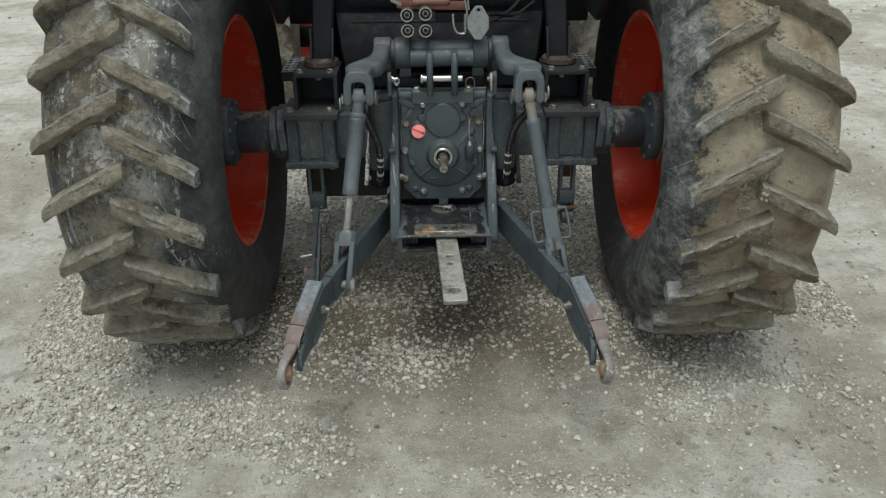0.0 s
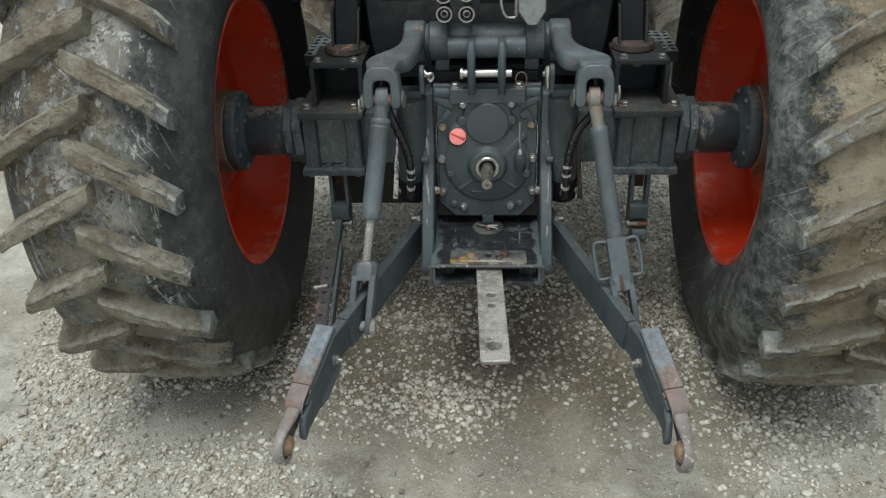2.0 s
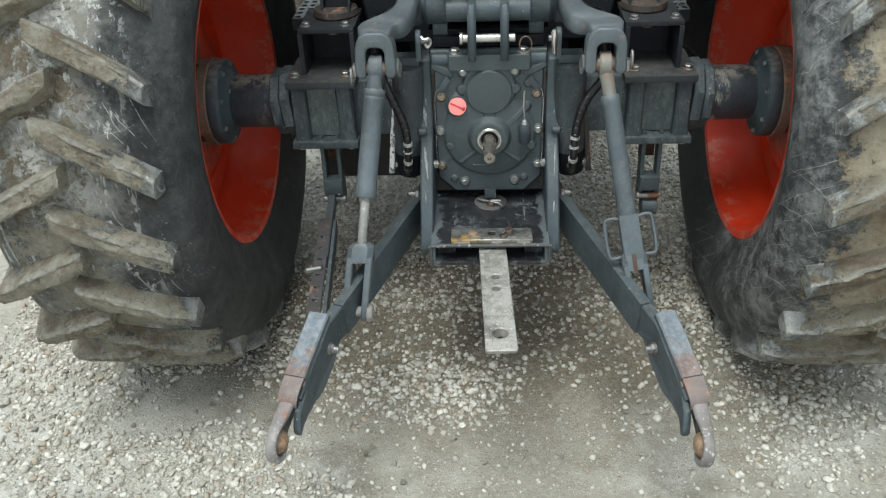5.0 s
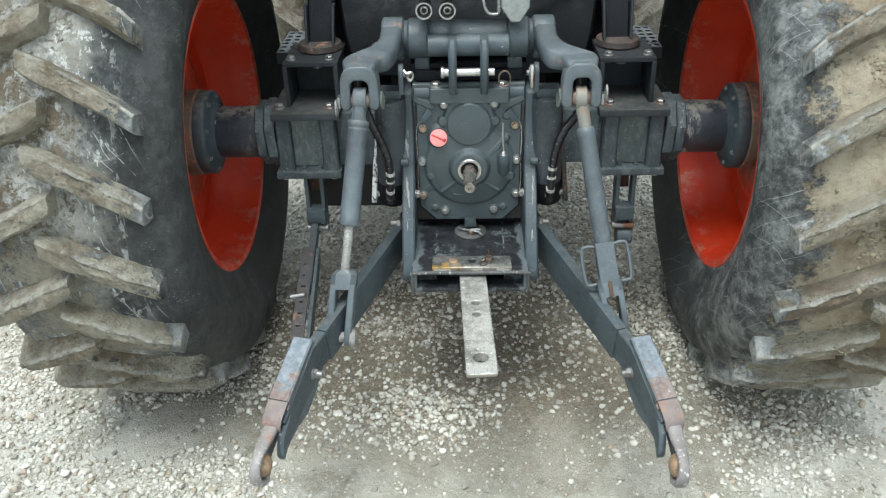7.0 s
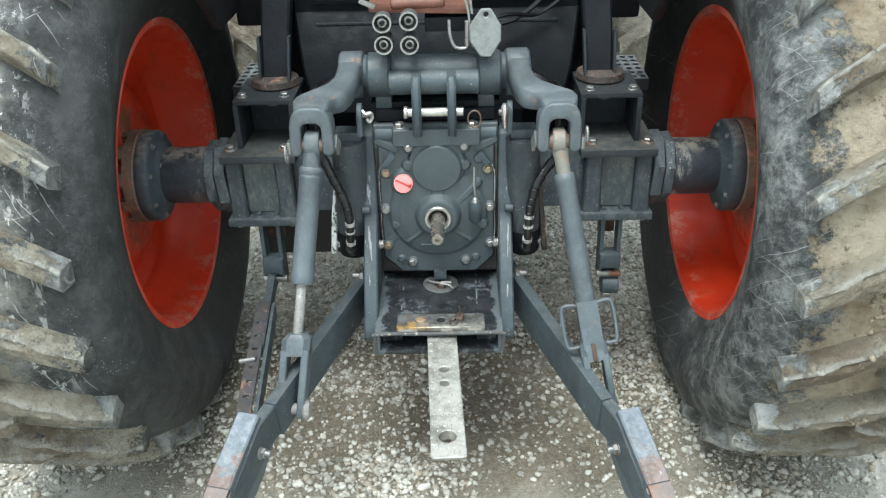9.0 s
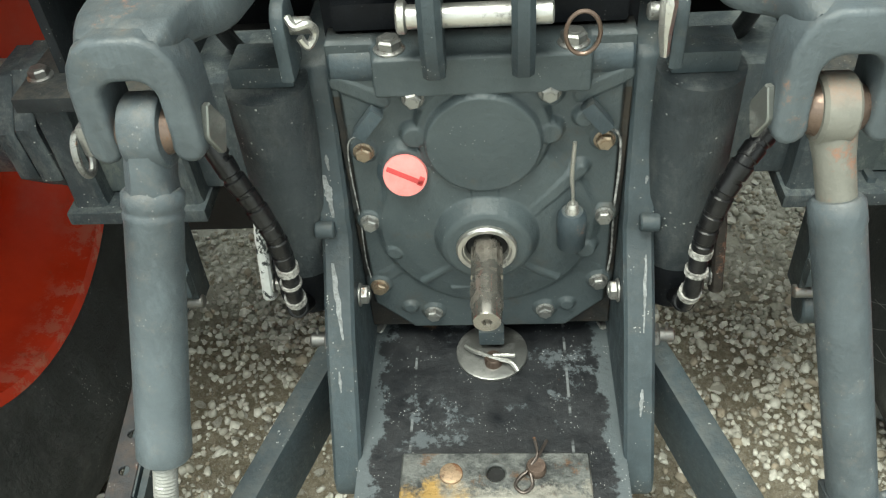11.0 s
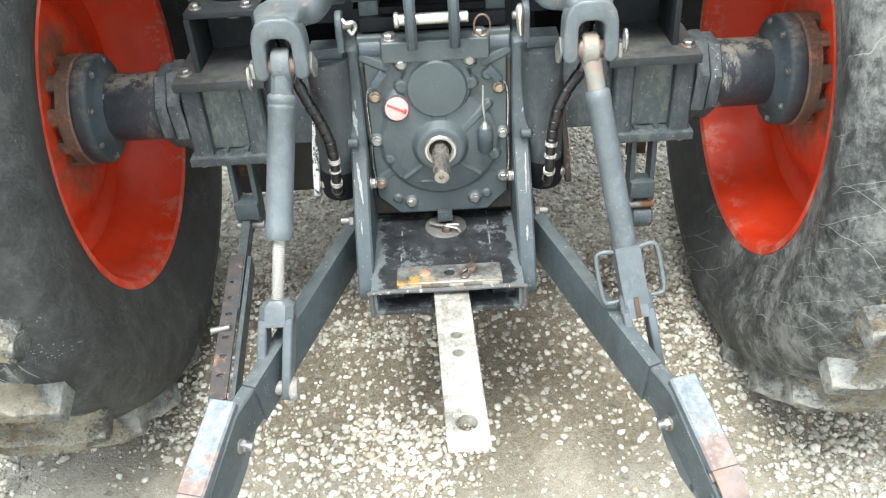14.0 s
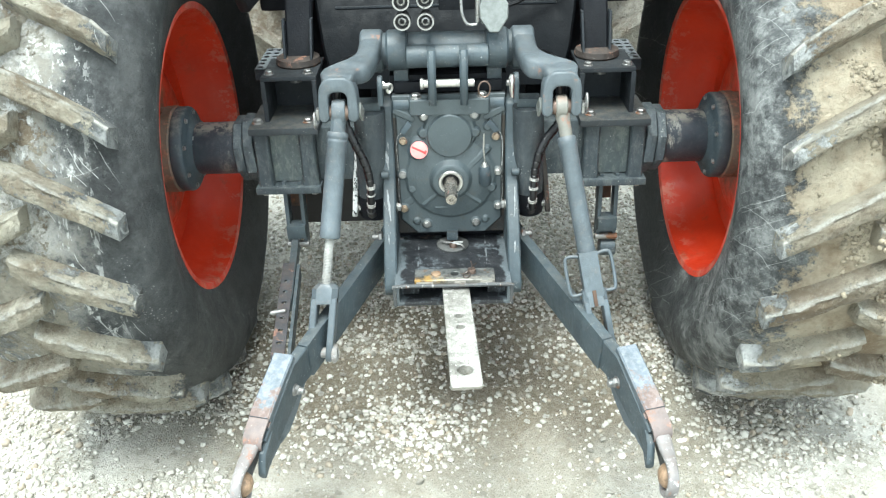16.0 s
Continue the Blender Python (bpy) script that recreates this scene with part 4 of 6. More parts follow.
def cover_relief(x, z):
    """How far the cast cover stands out towards the rear at (x, z), and how much of it is bare joint round the cover."""
    def step(d, w=0.005):
        u = np.clip(0.5 - d / w, 0, 1)
        return u * u * (3 - 2 * u)

    def circle(cx, cz, r):
        return np.hypot(x - cx, z - cz) - r

    def stroke(ax_, az, bx, bz, r):
        dx, dz = bx - ax_, bz - az
        u = np.clip(((x - ax_) * dx + (z - az) * dz) / (dx * dx + dz * dz), 0, 1)
        return np.hypot(x - ax_ - u * dx, z - az - u * dz) - r, u

    def block(cx, cz, hx, hz, r):
        qx, qz = np.abs(x - cx) - hx + r, np.abs(z - cz) - hz + r
        return np.hypot(np.maximum(qx, 0), np.maximum(qz, 0)) + np.minimum(np.maximum(qx, qz), 0) - r

    def merge(a, b, k=0.005):
        q = np.maximum(k - np.abs(a - b), 0) / k
        return np.maximum(a, b) + q * q * k * 0.25

    edge = np.maximum(block(0, 0.800, 0.150, 0.203, 0.02), (np.abs(x) + (0.640 - z)) * 0.7071 - 0.102)
    for bx, bz, _ in COVER_BOLTS:
        edge = np.minimum(edge, circle(bx, bz, 0.019))
    h = 0.012 * step(edge, 0.006)
    for bx, bz, _ in COVER_BOLTS:
        h = merge(h, (0.026 if bz > 0.95 else 0.016) * step(circle(bx, bz, 0.0165), 0.008))
    r = np.hypot(x - 0.001, z - 0.783)
    h = merge(h, np.interp(r, [0.0, 0.060, 0.100, 0.125, 0.142, 0.16], [0.036, 0.034, 0.027, 0.020, 0.0, 0.0]), 0.006)
    h = merge(h, np.interp(r, [0.0, 0.046, 0.052, 0.060, 0.066, 0.2], [0.056, 0.056, 0.053, 0.038, 0.0, 0.0]), 0.008)
    h = merge(h, 0.034 * step(stroke(0.001, 0.80, 0.001, 0.87, 0.019)[0], 0.010))
    h = merge(h, 0.0245 * step(circle(0.001, 0.922, 0.076), 0.012), 0.007)
    h = merge(h, 0.0375 * step(circle(0.001, 0.916, 0.0645), 0.007), 0.004)
    for ax_, az, bx, bz, w, top in ((0.04, 0.805, 0.108, 0.868, 0.011, 0.033), (-0.03, 0.745, -0.080, 0.700, 0.008, 0.037), (0.03, 0.745, 0.085, 0.702, 0.008, 0.037), (-0.05, 0.752, -0.135, 0.695, 0.012, 0.020), (0.05, 0.752, 0.135, 0.700, 0.012, 0.020), (-0.045, 0.690, 0.045, 0.690, 0.006, 0.030)):
        d, u = stroke(ax_, az, bx, bz, w)
        h = merge(h, (top - 0.010 * u) * step(d, 0.012), 0.007)
    d, u = stroke(-0.087, 0.880, -0.089, 0.815, 0.030)
    h = merge(h, (0.023 - 0.006 * u) * step(d, 0.016), 0.008)
    for bx, bz, br, top in ((-0.074, 0.921, 0.016, 0.026), (0.073, 0.921, 0.016, 0.026), (0.109, 0.936, 0.014, 0.022), (-0.113, 0.748, 0.013, 0.024), (0.119, 0.748, 0.015, 0.026), (-0.103, 0.640, 0.012, 0.018), (0.101, 0.642, 0.012, 0.018)):
        h = merge(h, top * step(circle(bx, bz, br), 0.010), 0.006)
    h = merge(h, 0.033 * step(block(0.002, 1.000, 0.112, 0.024, 0.006), 0.006), 0.004)
    h = merge(h, 0.022 * step(block(0.002, 0.972, 0.085, 0.020, 0.012), 0.010), 0.006)
    for k in (-1, 1):
        h = merge(h, 0.014 * step(stroke(k * 0.105, 0.962, k * 0.150, 0.985, 0.010)[0], 0.006))
    h = np.where(r < 0.0345, 0.030, h)
    return h, step(-edge - 0.002, 0.008) * (z < 0.965)


COVER_Y = 0.152


def cover_y(x, z):
    return COVER_Y - float(cover_relief(np.array([x]), np.array([z]))[0][0])


def cast_cover():
    """The one casting, as a fine relief with a rim and a back."""
    xs, zs = np.linspace(-0.158, 0.158, 200), np.linspace(0.597, 1.026, 270)
    gx, gz = np.meshgrid(xs, zs)
    h, joint = cover_relief(gx, gz)
    w, n = len(xs), len(zs)
    verts = np.stack([gx, COVER_Y - h, gz], -1).reshape(-1, 3).tolist()
    j, i = np.meshgrid(np.arange(n - 1), np.arange(w - 1), indexing="ij")
    a = (j * w + i).ravel()
    faces = np.stack([a, a + 1, a + w + 1, a + w], 1).tolist()
    rim = [*range(w), *range(2 * w - 1, n * w, w), *range(n * w - 2, (n - 1) * w - 1, -1), *range((n - 2) * w, 0, -w)]
    first = len(verts)
    verts += [[verts[k][0], 0.182, verts[k][2]] for k in rim]
    c = len(rim)
    faces += [[rim[k], first + k, first + (k + 1) % c, rim[(k + 1) % c]] for k in range(c)]
    faces.append([first + k for k in range(c)][::-1])
    me = bpy.data.meshes.new("pto_cover")
    me.from_pydata(verts, [], faces)
    dirt = me.attributes.new("joint", "FLOAT", "POINT")
    dirt.data.foreach_set("value", np.concatenate([joint.ravel(), np.ones(c)]).astype(np.float32))
    me.materials.append(CASTCOVER)
    me.polygons.foreach_set("use_smooth", [True] * len(faces))
    return me


def build_gearbox():
    bm = bmesh.new()
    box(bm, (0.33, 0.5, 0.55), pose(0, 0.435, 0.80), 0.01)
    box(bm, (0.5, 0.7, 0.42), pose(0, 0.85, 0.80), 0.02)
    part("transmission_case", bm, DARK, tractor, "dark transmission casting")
    cover = part("pto_cover", cast_cover(), CASTCOVER, tractor, "dark grey cast gearbox cover")
    bm = rod(bmesh.new(), (-0.157, 0.160, 0.998), (0.157, 0.160, 0.998), 0.023, None, 24, 0.003)
    part("upper_flange", bm, CAST, cover)
    # filler cap on its neck
    up = Vector((0, -1, 0.30)).normalized()
    fc = Vector((-0.087, 0.131, 0.872))
    part("filler_neck", lathe(bmesh.new(), [(0.036, -0.012), (0.030, -0.003), (0.0270, 0.001)], frame_of(fc, fc + up), 32), CAST, cover)
    cm = frame_of(fc, fc + up, (0, 0, 1))
    bm = lathe(bmesh.new(), [(0.0232, 0.0), (0.0250, 0.002), (0.0250, 0.010), (0.0244, 0.0118), (0.0225, 0.0124)], cm, 36)
    cap = part("filler_cap", bm, CAPRED, cover, "red slotted plastic filler cap")
    # The slot is a raised strip, its shade given by the darker red.
    bm = box(bmesh.new(), (0.044, 0.0056, 0.0014), cm @ pose(0, 0, 0.0124, 0, 0, -25), 0.0004)
    box(bm, (0.006, 0.011, 0.0014), cm @ pose(0.0175, -0.0065, 0.0124, 0, 0, -25), 0.0004)
    part("slot", bm, CAPSLOT, cap)
    # shaft, seal ring
    y0 = frame_of((0.001, 0.096, 0.784), (0.001, -1, 0.757))
    bm = lathe(bmesh.new(), [(0.0355, -0.010), (0.0355, 0.003), (0.0335, 0.0055), (0.0290, 0.0055), (0.0275, 0.002), (0.0262, 0.002), (0.0245, -0.002), (0.0245, -0.010)], y0, 48, closed=True)
    part("seal_ring", bm, STEEL, cover, "bright steel seal ring")
    part("shaft_bore", lathe(bmesh.new(), [(0.0245, -0.018), (0.0245, -0.006)], y0, 30), BLACKHOLE, cover)
    bm = bmesh.new()
    for lo, hi in ((0.0, 0.046), (0.055, 0.084)):
        rings = []
        for h in (lo, hi):
            ring = []
            for k in range(12):
                r = 0.0184 if k % 2 == 0 else 0.0162
                ring += [y0 @ Vector((r * math.cos(radians(k * 30 + q)), r * math.sin(radians(k * 30 + q)), h)) for q in (-10, 10)]
            rings.append(ring)
        loft(bm, rings)
    rod(bm, y0 @ Vector((0, 0, -0.02)), y0 @ Vector((0, 0, 0.088)), 0.0163, None, 24)
    lathe(bm, [(0.0184, 0.082), (0.0184, 0.088), (0.0170, 0.094), (0.0158, 0.109), (0.0148, 0.111), (0.0055, 0.111), (0.004, 0.106)], y0, 32)
    part("pto_shaft", bm, SHAFTMET, cover, "splined steel power shaft, worn bright")
    for x, z, rusty in COVER_BOLTS:
        bolt(cover, (x, cover_y(x, z) + 0.001, z), (0, -1, 0), 0.0098, RUSTBOLT if rusty else ZINC)
    for x in (-0.090, 0.094):
        bolt(cover, (x, 0.140, 1.022), (0, 0, 1), 0.0135, ZINC)
    # breather with a wire, and the two small tabs with sealing wire
    bm = lathe(bmesh.new(), [(0.012, 0.0), (0.0165, 0.006), (0.0175, 0.040), (0.0165, 0.055), (0.012, 0.062)], frame_of((0.100, 0.120, 0.762), (0.099, 0.113, 0.826)), 24)
    part("breather", bm, CAST, cover)
    bm = rod(bmesh.new(), (0.099, 0.113, 0.822), (0.099, 0.112, 0.836), 0.0085, 0.006, 12, 0.001)
    tube(bm, [(0.099, 0.112, 0.834), (0.098, 0.110, 0.855), (0.096, 0.108, 0.88), (0.097, 0.106, 0.925)], [0.0018, 0.0022, 0.0026, 0.0022], 8)
    part("lever_wire", bm, STEEL, cover)
    for s in (-1, 1):
        bm = bar(bmesh.new(), (s * 0.110, 0.133, 0.954), (s * 0.134, 0.131, 0.924), 0.016, 0.016, (0, -1, 0), 0.003)
        part("clip_tab", bm, CAST, cover)
        bm = tube(bmesh.new(), [(s * 0.134, 0.131, 0.924), (s * 0.147, 0.133, 0.912), (s * 0.151, 0.137, 0.87), (s * 0.150, 0.140, 0.80), (s * 0.152, 0.141, 0.73), (s * 0.149, 0.140, 0.69)], 0.0009 if s < 0 else 0.0015, 6)
        part("sealing_wire", bm, WIRE, cover)
    bm = box(bmesh.new(), (0.034, 0.020, 0.026), pose(0.002, 0.130, 0.594), 0.003)
    part("bottom_lug", bm, GREY, cover)


def cover_paint():
    """The cover's grey paint, with oily brown dirt in the joint round it and in a few patches."""
    m = Mat("cast_cover_paint", 0.5)
    c = m.mix(m.noise(6, 6, 0.7, 0.3, 0.7), (0.046, 0.060, 0.066), (0.063, 0.080, 0.086))
    c = m.mix(m.math("MULTIPLY", m.noise(26, 6, 0.75, 0.5, 0.72), 0.3), c, (0.085, 0.10, 0.105))
    c = m.mix(m.math("MULTIPLY", m.noise(13, 6, 0.75, 0.56, 0.70), 0.55), c, (0.060, 0.052, 0.040))
    c = m.mix(m.math("MULTIPLY", m.noise(150, 3, 0.6, 0.70, 0.74), 0.5), c, (0.02, 0.02, 0.02))
    c = m.mix(m.math("MULTIPLY", m.attribute("joint"), m.noise(9, 6, 0.75, 0.22, 0.5)), c, m.mix(m.noise(22, 6, 0.75, 0.4, 0.6), (0.013, 0.013, 0.013), (0.032, 0.025, 0.019)))
    dots = m.math("MULTIPLY", m.voronoi(210, 0.15, 0.10), m.noise(30, 3, 0.6, 0.58, 0.62))
    c = m.mix(m.math("MULTIPLY", dots, 0.5), c, (0.45, 0.45, 0.43))
    return m.done(c, m.math("ADD", 0.38, m.math("MULTIPLY", m.noise(15, 6, 0.75, 0.3, 0.7), 0.25)), m.math("ADD", m.noise(120, 5, 0.65, 0.2, 0.8), m.math("MULTIPLY", m.noise(24, 4, 0.6, 0.3, 0.7), 0.8)), 0.0009, 0.6)


CASTCOVER = cover_paint()
SHAFTMET = metal("shaft_steel", (0.30, 0.28, 0.25), 0.24, 0.1, (0.06, 0.045, 0.034), 16)
build_gearbox()


def build_hitch_frame():
    """Two side plates, the box under them, and the drawbar."""
    for s in (-1, 1):
        m = Matrix(((0, 0, s, s * 0.159), (-1, 0, 0, 0), (0, 1, 0, 0), (0, 0, 0, 1)))
        out = [(-0.32, 1.0), (-0.175, 1.005), (-0.155, 0.995), (-0.150, 0.95), (-0.128, 0.83), (-0.118, 0.815), (-0.118, 0.79), (-0.098, 0.765), (-0.040, 0.70), (0.062, 0.545), (0.066, 0.52), (0.055, 0.50), (0.03, 0.492), (-0.16, 0.50), (-0.32, 0.52)]
        bm = slab(bmesh.new(), out, 0.036, m, bevel=0.004)
        plate = part("side_plate", bm, GREY, tractor, "thick grey hitch side plate with chipped edge")
        bm = rod(bmesh.new(), (s * 0.176, 0.114, 0.803), (s * 0.199, 0.114, 0.803), 0.011, None, 18, 0.002)
        part("pin_boss", bm, GREY, plate)
        bolt(plate, (s * 0.158, 0.098, 0.708), (-s, 0, 0), 0.012, ZINC)
        rng = random.Random(7)
        ys, zs = (-0.062, 0.040, 0.098, 0.118, 0.118, 0.128, 0.150), (0.545, 0.70, 0.765, 0.79, 0.815, 0.83, 0.95)
        runs = ((0.817, 0.868, 0.182, 0.177, 0.0055), (0.695, 0.764, 0.183, 0.173, 0.0040), (0.874, 0.893, 0.176, 0.175, 0.0025), (0.640, 0.662, 0.180, 0.179, 0.0022)) if s < 0 else ((0.698, 0.766, 0.185, 0.181, 0.0022), (0.612, 0.640, 0.180, 0.178, 0.0026), (0.846, 0.856, 0.182, 0.181, 0.0020))
        for z0, z1, x1, x0, w in runs:
            near, far, n = [], [], 16
            for k in range(n + 1):
                z = z0 + (z1 - z0) * k / n
                x, q = x0 + (x1 - x0) * k / n, w * (0.25 + 0.75 * math.sin(math.pi * (0.06 + 0.88 * (k / n) ** 1.4)))
                near.append((s * (x - q * rng.uniform(0.5, 1.1)), z))
                far.append((s * (x + q * rng.uniform(0.5, 1.1)), z))
            bm = loft(bmesh.new(), [[(x, float(np.interp(z, zs, ys)) - 0.0007 + q, z) for x, z in near + far[::-1]] for q in (0.0, 0.004)])
            part("bare_chip", bm, CHIP, plate)
    # box under the shaft: floor, sides and bottom, open to the rear
    bm = bmesh.new()
    box(bm, (0.326, 0.30, 0.010), pose(0, 0.04, 0.561), 0.003)
    box(bm, (0.322, 0.30, 0.012), pose(0, 0.04, 0.505), 0.003)
    for s in (-1, 1):
        box(bm, (0.012, 0.30, 0.060), pose(s * 0.157, 0.04, 0.532), 0.003)
        box(bm, (0.050, 0.26, 0.040), pose(s * 0.122, 0.062, 0.532), 0.003)
    tray = part("drawbar_frame", bm, FLOORPAINT, tractor, "scuffed black drawbar box with a flat floor")
    part("tray_rim", tube(bmesh.new(), [(-0.163, -0.110, 0.500), (-0.163, -0.112, 0.55), (-0.150, -0.114, 0.566), (0, -0.116, 0.567), (0.150, -0.114, 0.566), (0.163, -0.112, 0.55), (0.163, -0.110, 0.500)], 0.0055, 8, 5), RIMWORN, tray, "worn dirty rim of the box")
    m = pose(0.005, -0.076, 0.567)
    bm = slab(bmesh.new(), [(-0.112, -0.032), (0.112, -0.032), (0.112, 0.030), (-0.112, 0.030)], 0.014, m, [(0.001, 0.002, 0.011)], 0.002)
    plate = part("retaining_plate", bm, PLATEMET, tray, "rust-stained steel retaining plate with yellow paint left")
    part("plate_hole", lathe(bmesh.new(), [(0.0108, 0.0), (0.0108, 0.006)], pose(0.006, -0.074, 0.567), 16), BLACKHOLE, plate)
    part("rivet", lathe(bmesh.new(), [(0.014, 0.0), (0.0135, 0.003), (0.011, 0.004)], pose(-0.047, -0.076, 0.581), 24), RUSTY_LIGHT, plate)
    bm = lathe(bmesh.new(), [(0.0118, 0.0), (0.0118, 0.010), (0.0105, 0.013)], pose(0.053, -0.071, 0.580), 24)
    part("drawbar_pin", bm, BRONZE, plate)
    bm = tube(bmesh.new(), [(0.067, -0.036, 0.590), (0.056, -0.058, 0.592), (0.044, -0.074, 0.588), (0.034, -0.081, 0.584), (0.028, -0.092, 0.583), (0.037, -0.101, 0.583), (0.048, -0.092, 0.584), (0.046, -0.074, 0.590), (0.055, -0.058, 0.595), (0.052, -0.036, 0.596)], 0.0021, 8)
    part("spring_clip", bm, SPRINGMET, plate)
    for x, w in ((-0.078, 0.048), (0.020, 0.030), (0.092, 0.036)):
        part("spacer", box(bmesh.new(), (w, 0.008, 0.010), pose(x, -0.110, 0.571), 0.002), SPACERMET, tray)
    # round wear washer, pin and split pin
    part("wear_washer", lathe(bmesh.new(), [(0.0, 0.0), (0.048, 0.0), (0.048, 0.004), (0.046, 0.005), (0.0, 0.005)], pose(0.002, 0.118, 0.567), 36, caps=False), WASHERMET, tray, "polished round steel washer")
    part("pivot_pin", lathe(bmesh.new(), [(0.012, 0.0), (0.012, 0.013), (0.010, 0.016)], pose(0.004, 0.098, 0.569), 20), BRONZE, tray)
    bm = tube(bmesh.new(), [(-0.034, 0.120, 0.580), (-0.022, 0.110, 0.582), (0.004, 0.096, 0.584), (0.026, 0.090, 0.583), (0.036, 0.078, 0.578)], 0.0030, 8)
    tube(bm, [(0.004, 0.098, 0.587), (0.022, 0.098, 0.587), (0.032, 0.098, 0.586)], 0.0028, 8)
    part("split_pin", bm, STEEL, tray)
    # drawbar
    a, b = Vector((0.002, 0.02, 0.553)), Vector((0.027, -0.545, 0.555))
    d = (b - a).normalized()
    across = Vector((-d.y, d.x, 0)).normalized()
    m = Matrix((across, d, across.cross(d))).transposed().to_4x4()
    m.translation = a
    ln = (b - a).length
    out = [(-0.037, 0), (-0.038, ln - 0.006), (-0.034, ln), (0.034, ln), (0.038, ln - 0.006), (0.037, 0)]
    bm = slab(bmesh.new(), out, 0.028, Matrix(), [(0, ln - 0.065, 0.0195), (0, 0.265, 0.0115), (0, 0.318, 0.0115)], 0.002)
    for v in bm.verts:
        if v.co.y > ln - 0.03:
            v.co.y -= 0.8 * max(0.0, v.co.z - 0.004) + 0.006 * (1 - (v.co.x / 0.038) ** 2) * (v.co.z > 0.014)
    bmesh.ops.transform(bm, matrix=m, verts=bm.verts)
    part("drawbar", bm, DRAWBAR, tractor, "bare scratched steel drawbar with three holes", 30)


CHIP = plain("bare_chipped_metal", (0.21, 0.22, 0.225), 0.6, 0.4, 150)
def plate_metal():
    """Dark oily plate with rust bloom and rests of yellow paint towards its rear edge."""
    m = Mat("stained_plate_steel", 0.45, 0.5)
    g = m.n.new("ShaderNodeSeparateXYZ")
    m.l.new(m.co, g.inputs[0])
    c = m.mix(m.noise(24, 6, 0.75, 0.35, 0.65), (0.05, 0.054, 0.055), (0.20, 0.205, 0.195))
    c = m.mix(m.math("MULTIPLY", m.noise(34, 6, 0.75, 0.55, 0.66), 0.8), c, (0.17, 0.095, 0.055))
    back = m.ramp(m.math("ADD", m.math("MULTIPLY", g.outputs[1], -1.0), m.math("MULTIPLY", m.noise(16, 6, 0.75, 0.2, 0.8), 0.045)), 0.112, 0.122)
    left = m.ramp(m.math("ADD", g.outputs[0], m.math("MULTIPLY", m.noise(14, 5, 0.7, 0.2, 0.8), 0.08)), 0.02, -0.03)
    c = m.mix(m.math("MULTIPLY", back, m.noise(20, 5, 0.7, 0.36, 0.52)), c, m.mix(left, (0.30, 0.285, 0.25), (0.44, 0.28, 0.10)))
    k = m.noise(60, 5, 0.7, 0.4, 0.7)
    return m.done(c, m.math("ADD", 0.32, m.math("MULTIPLY", k, 0.3)), m.noise(150, 4, 0.7, 0.2, 0.8), 0.0008, 0.6)


SPACERMET = metal("pale_spacer_steel", (0.42, 0.40, 0.36), 0.45, 0.3, (0.12, 0.10, 0.08), 30)
PLATEMET = plate_metal()
RUSTY_LIGHT = metal("light_rust", (0.42, 0.3, 0.2), 0.6, 0.6)
build_hitch_frame()


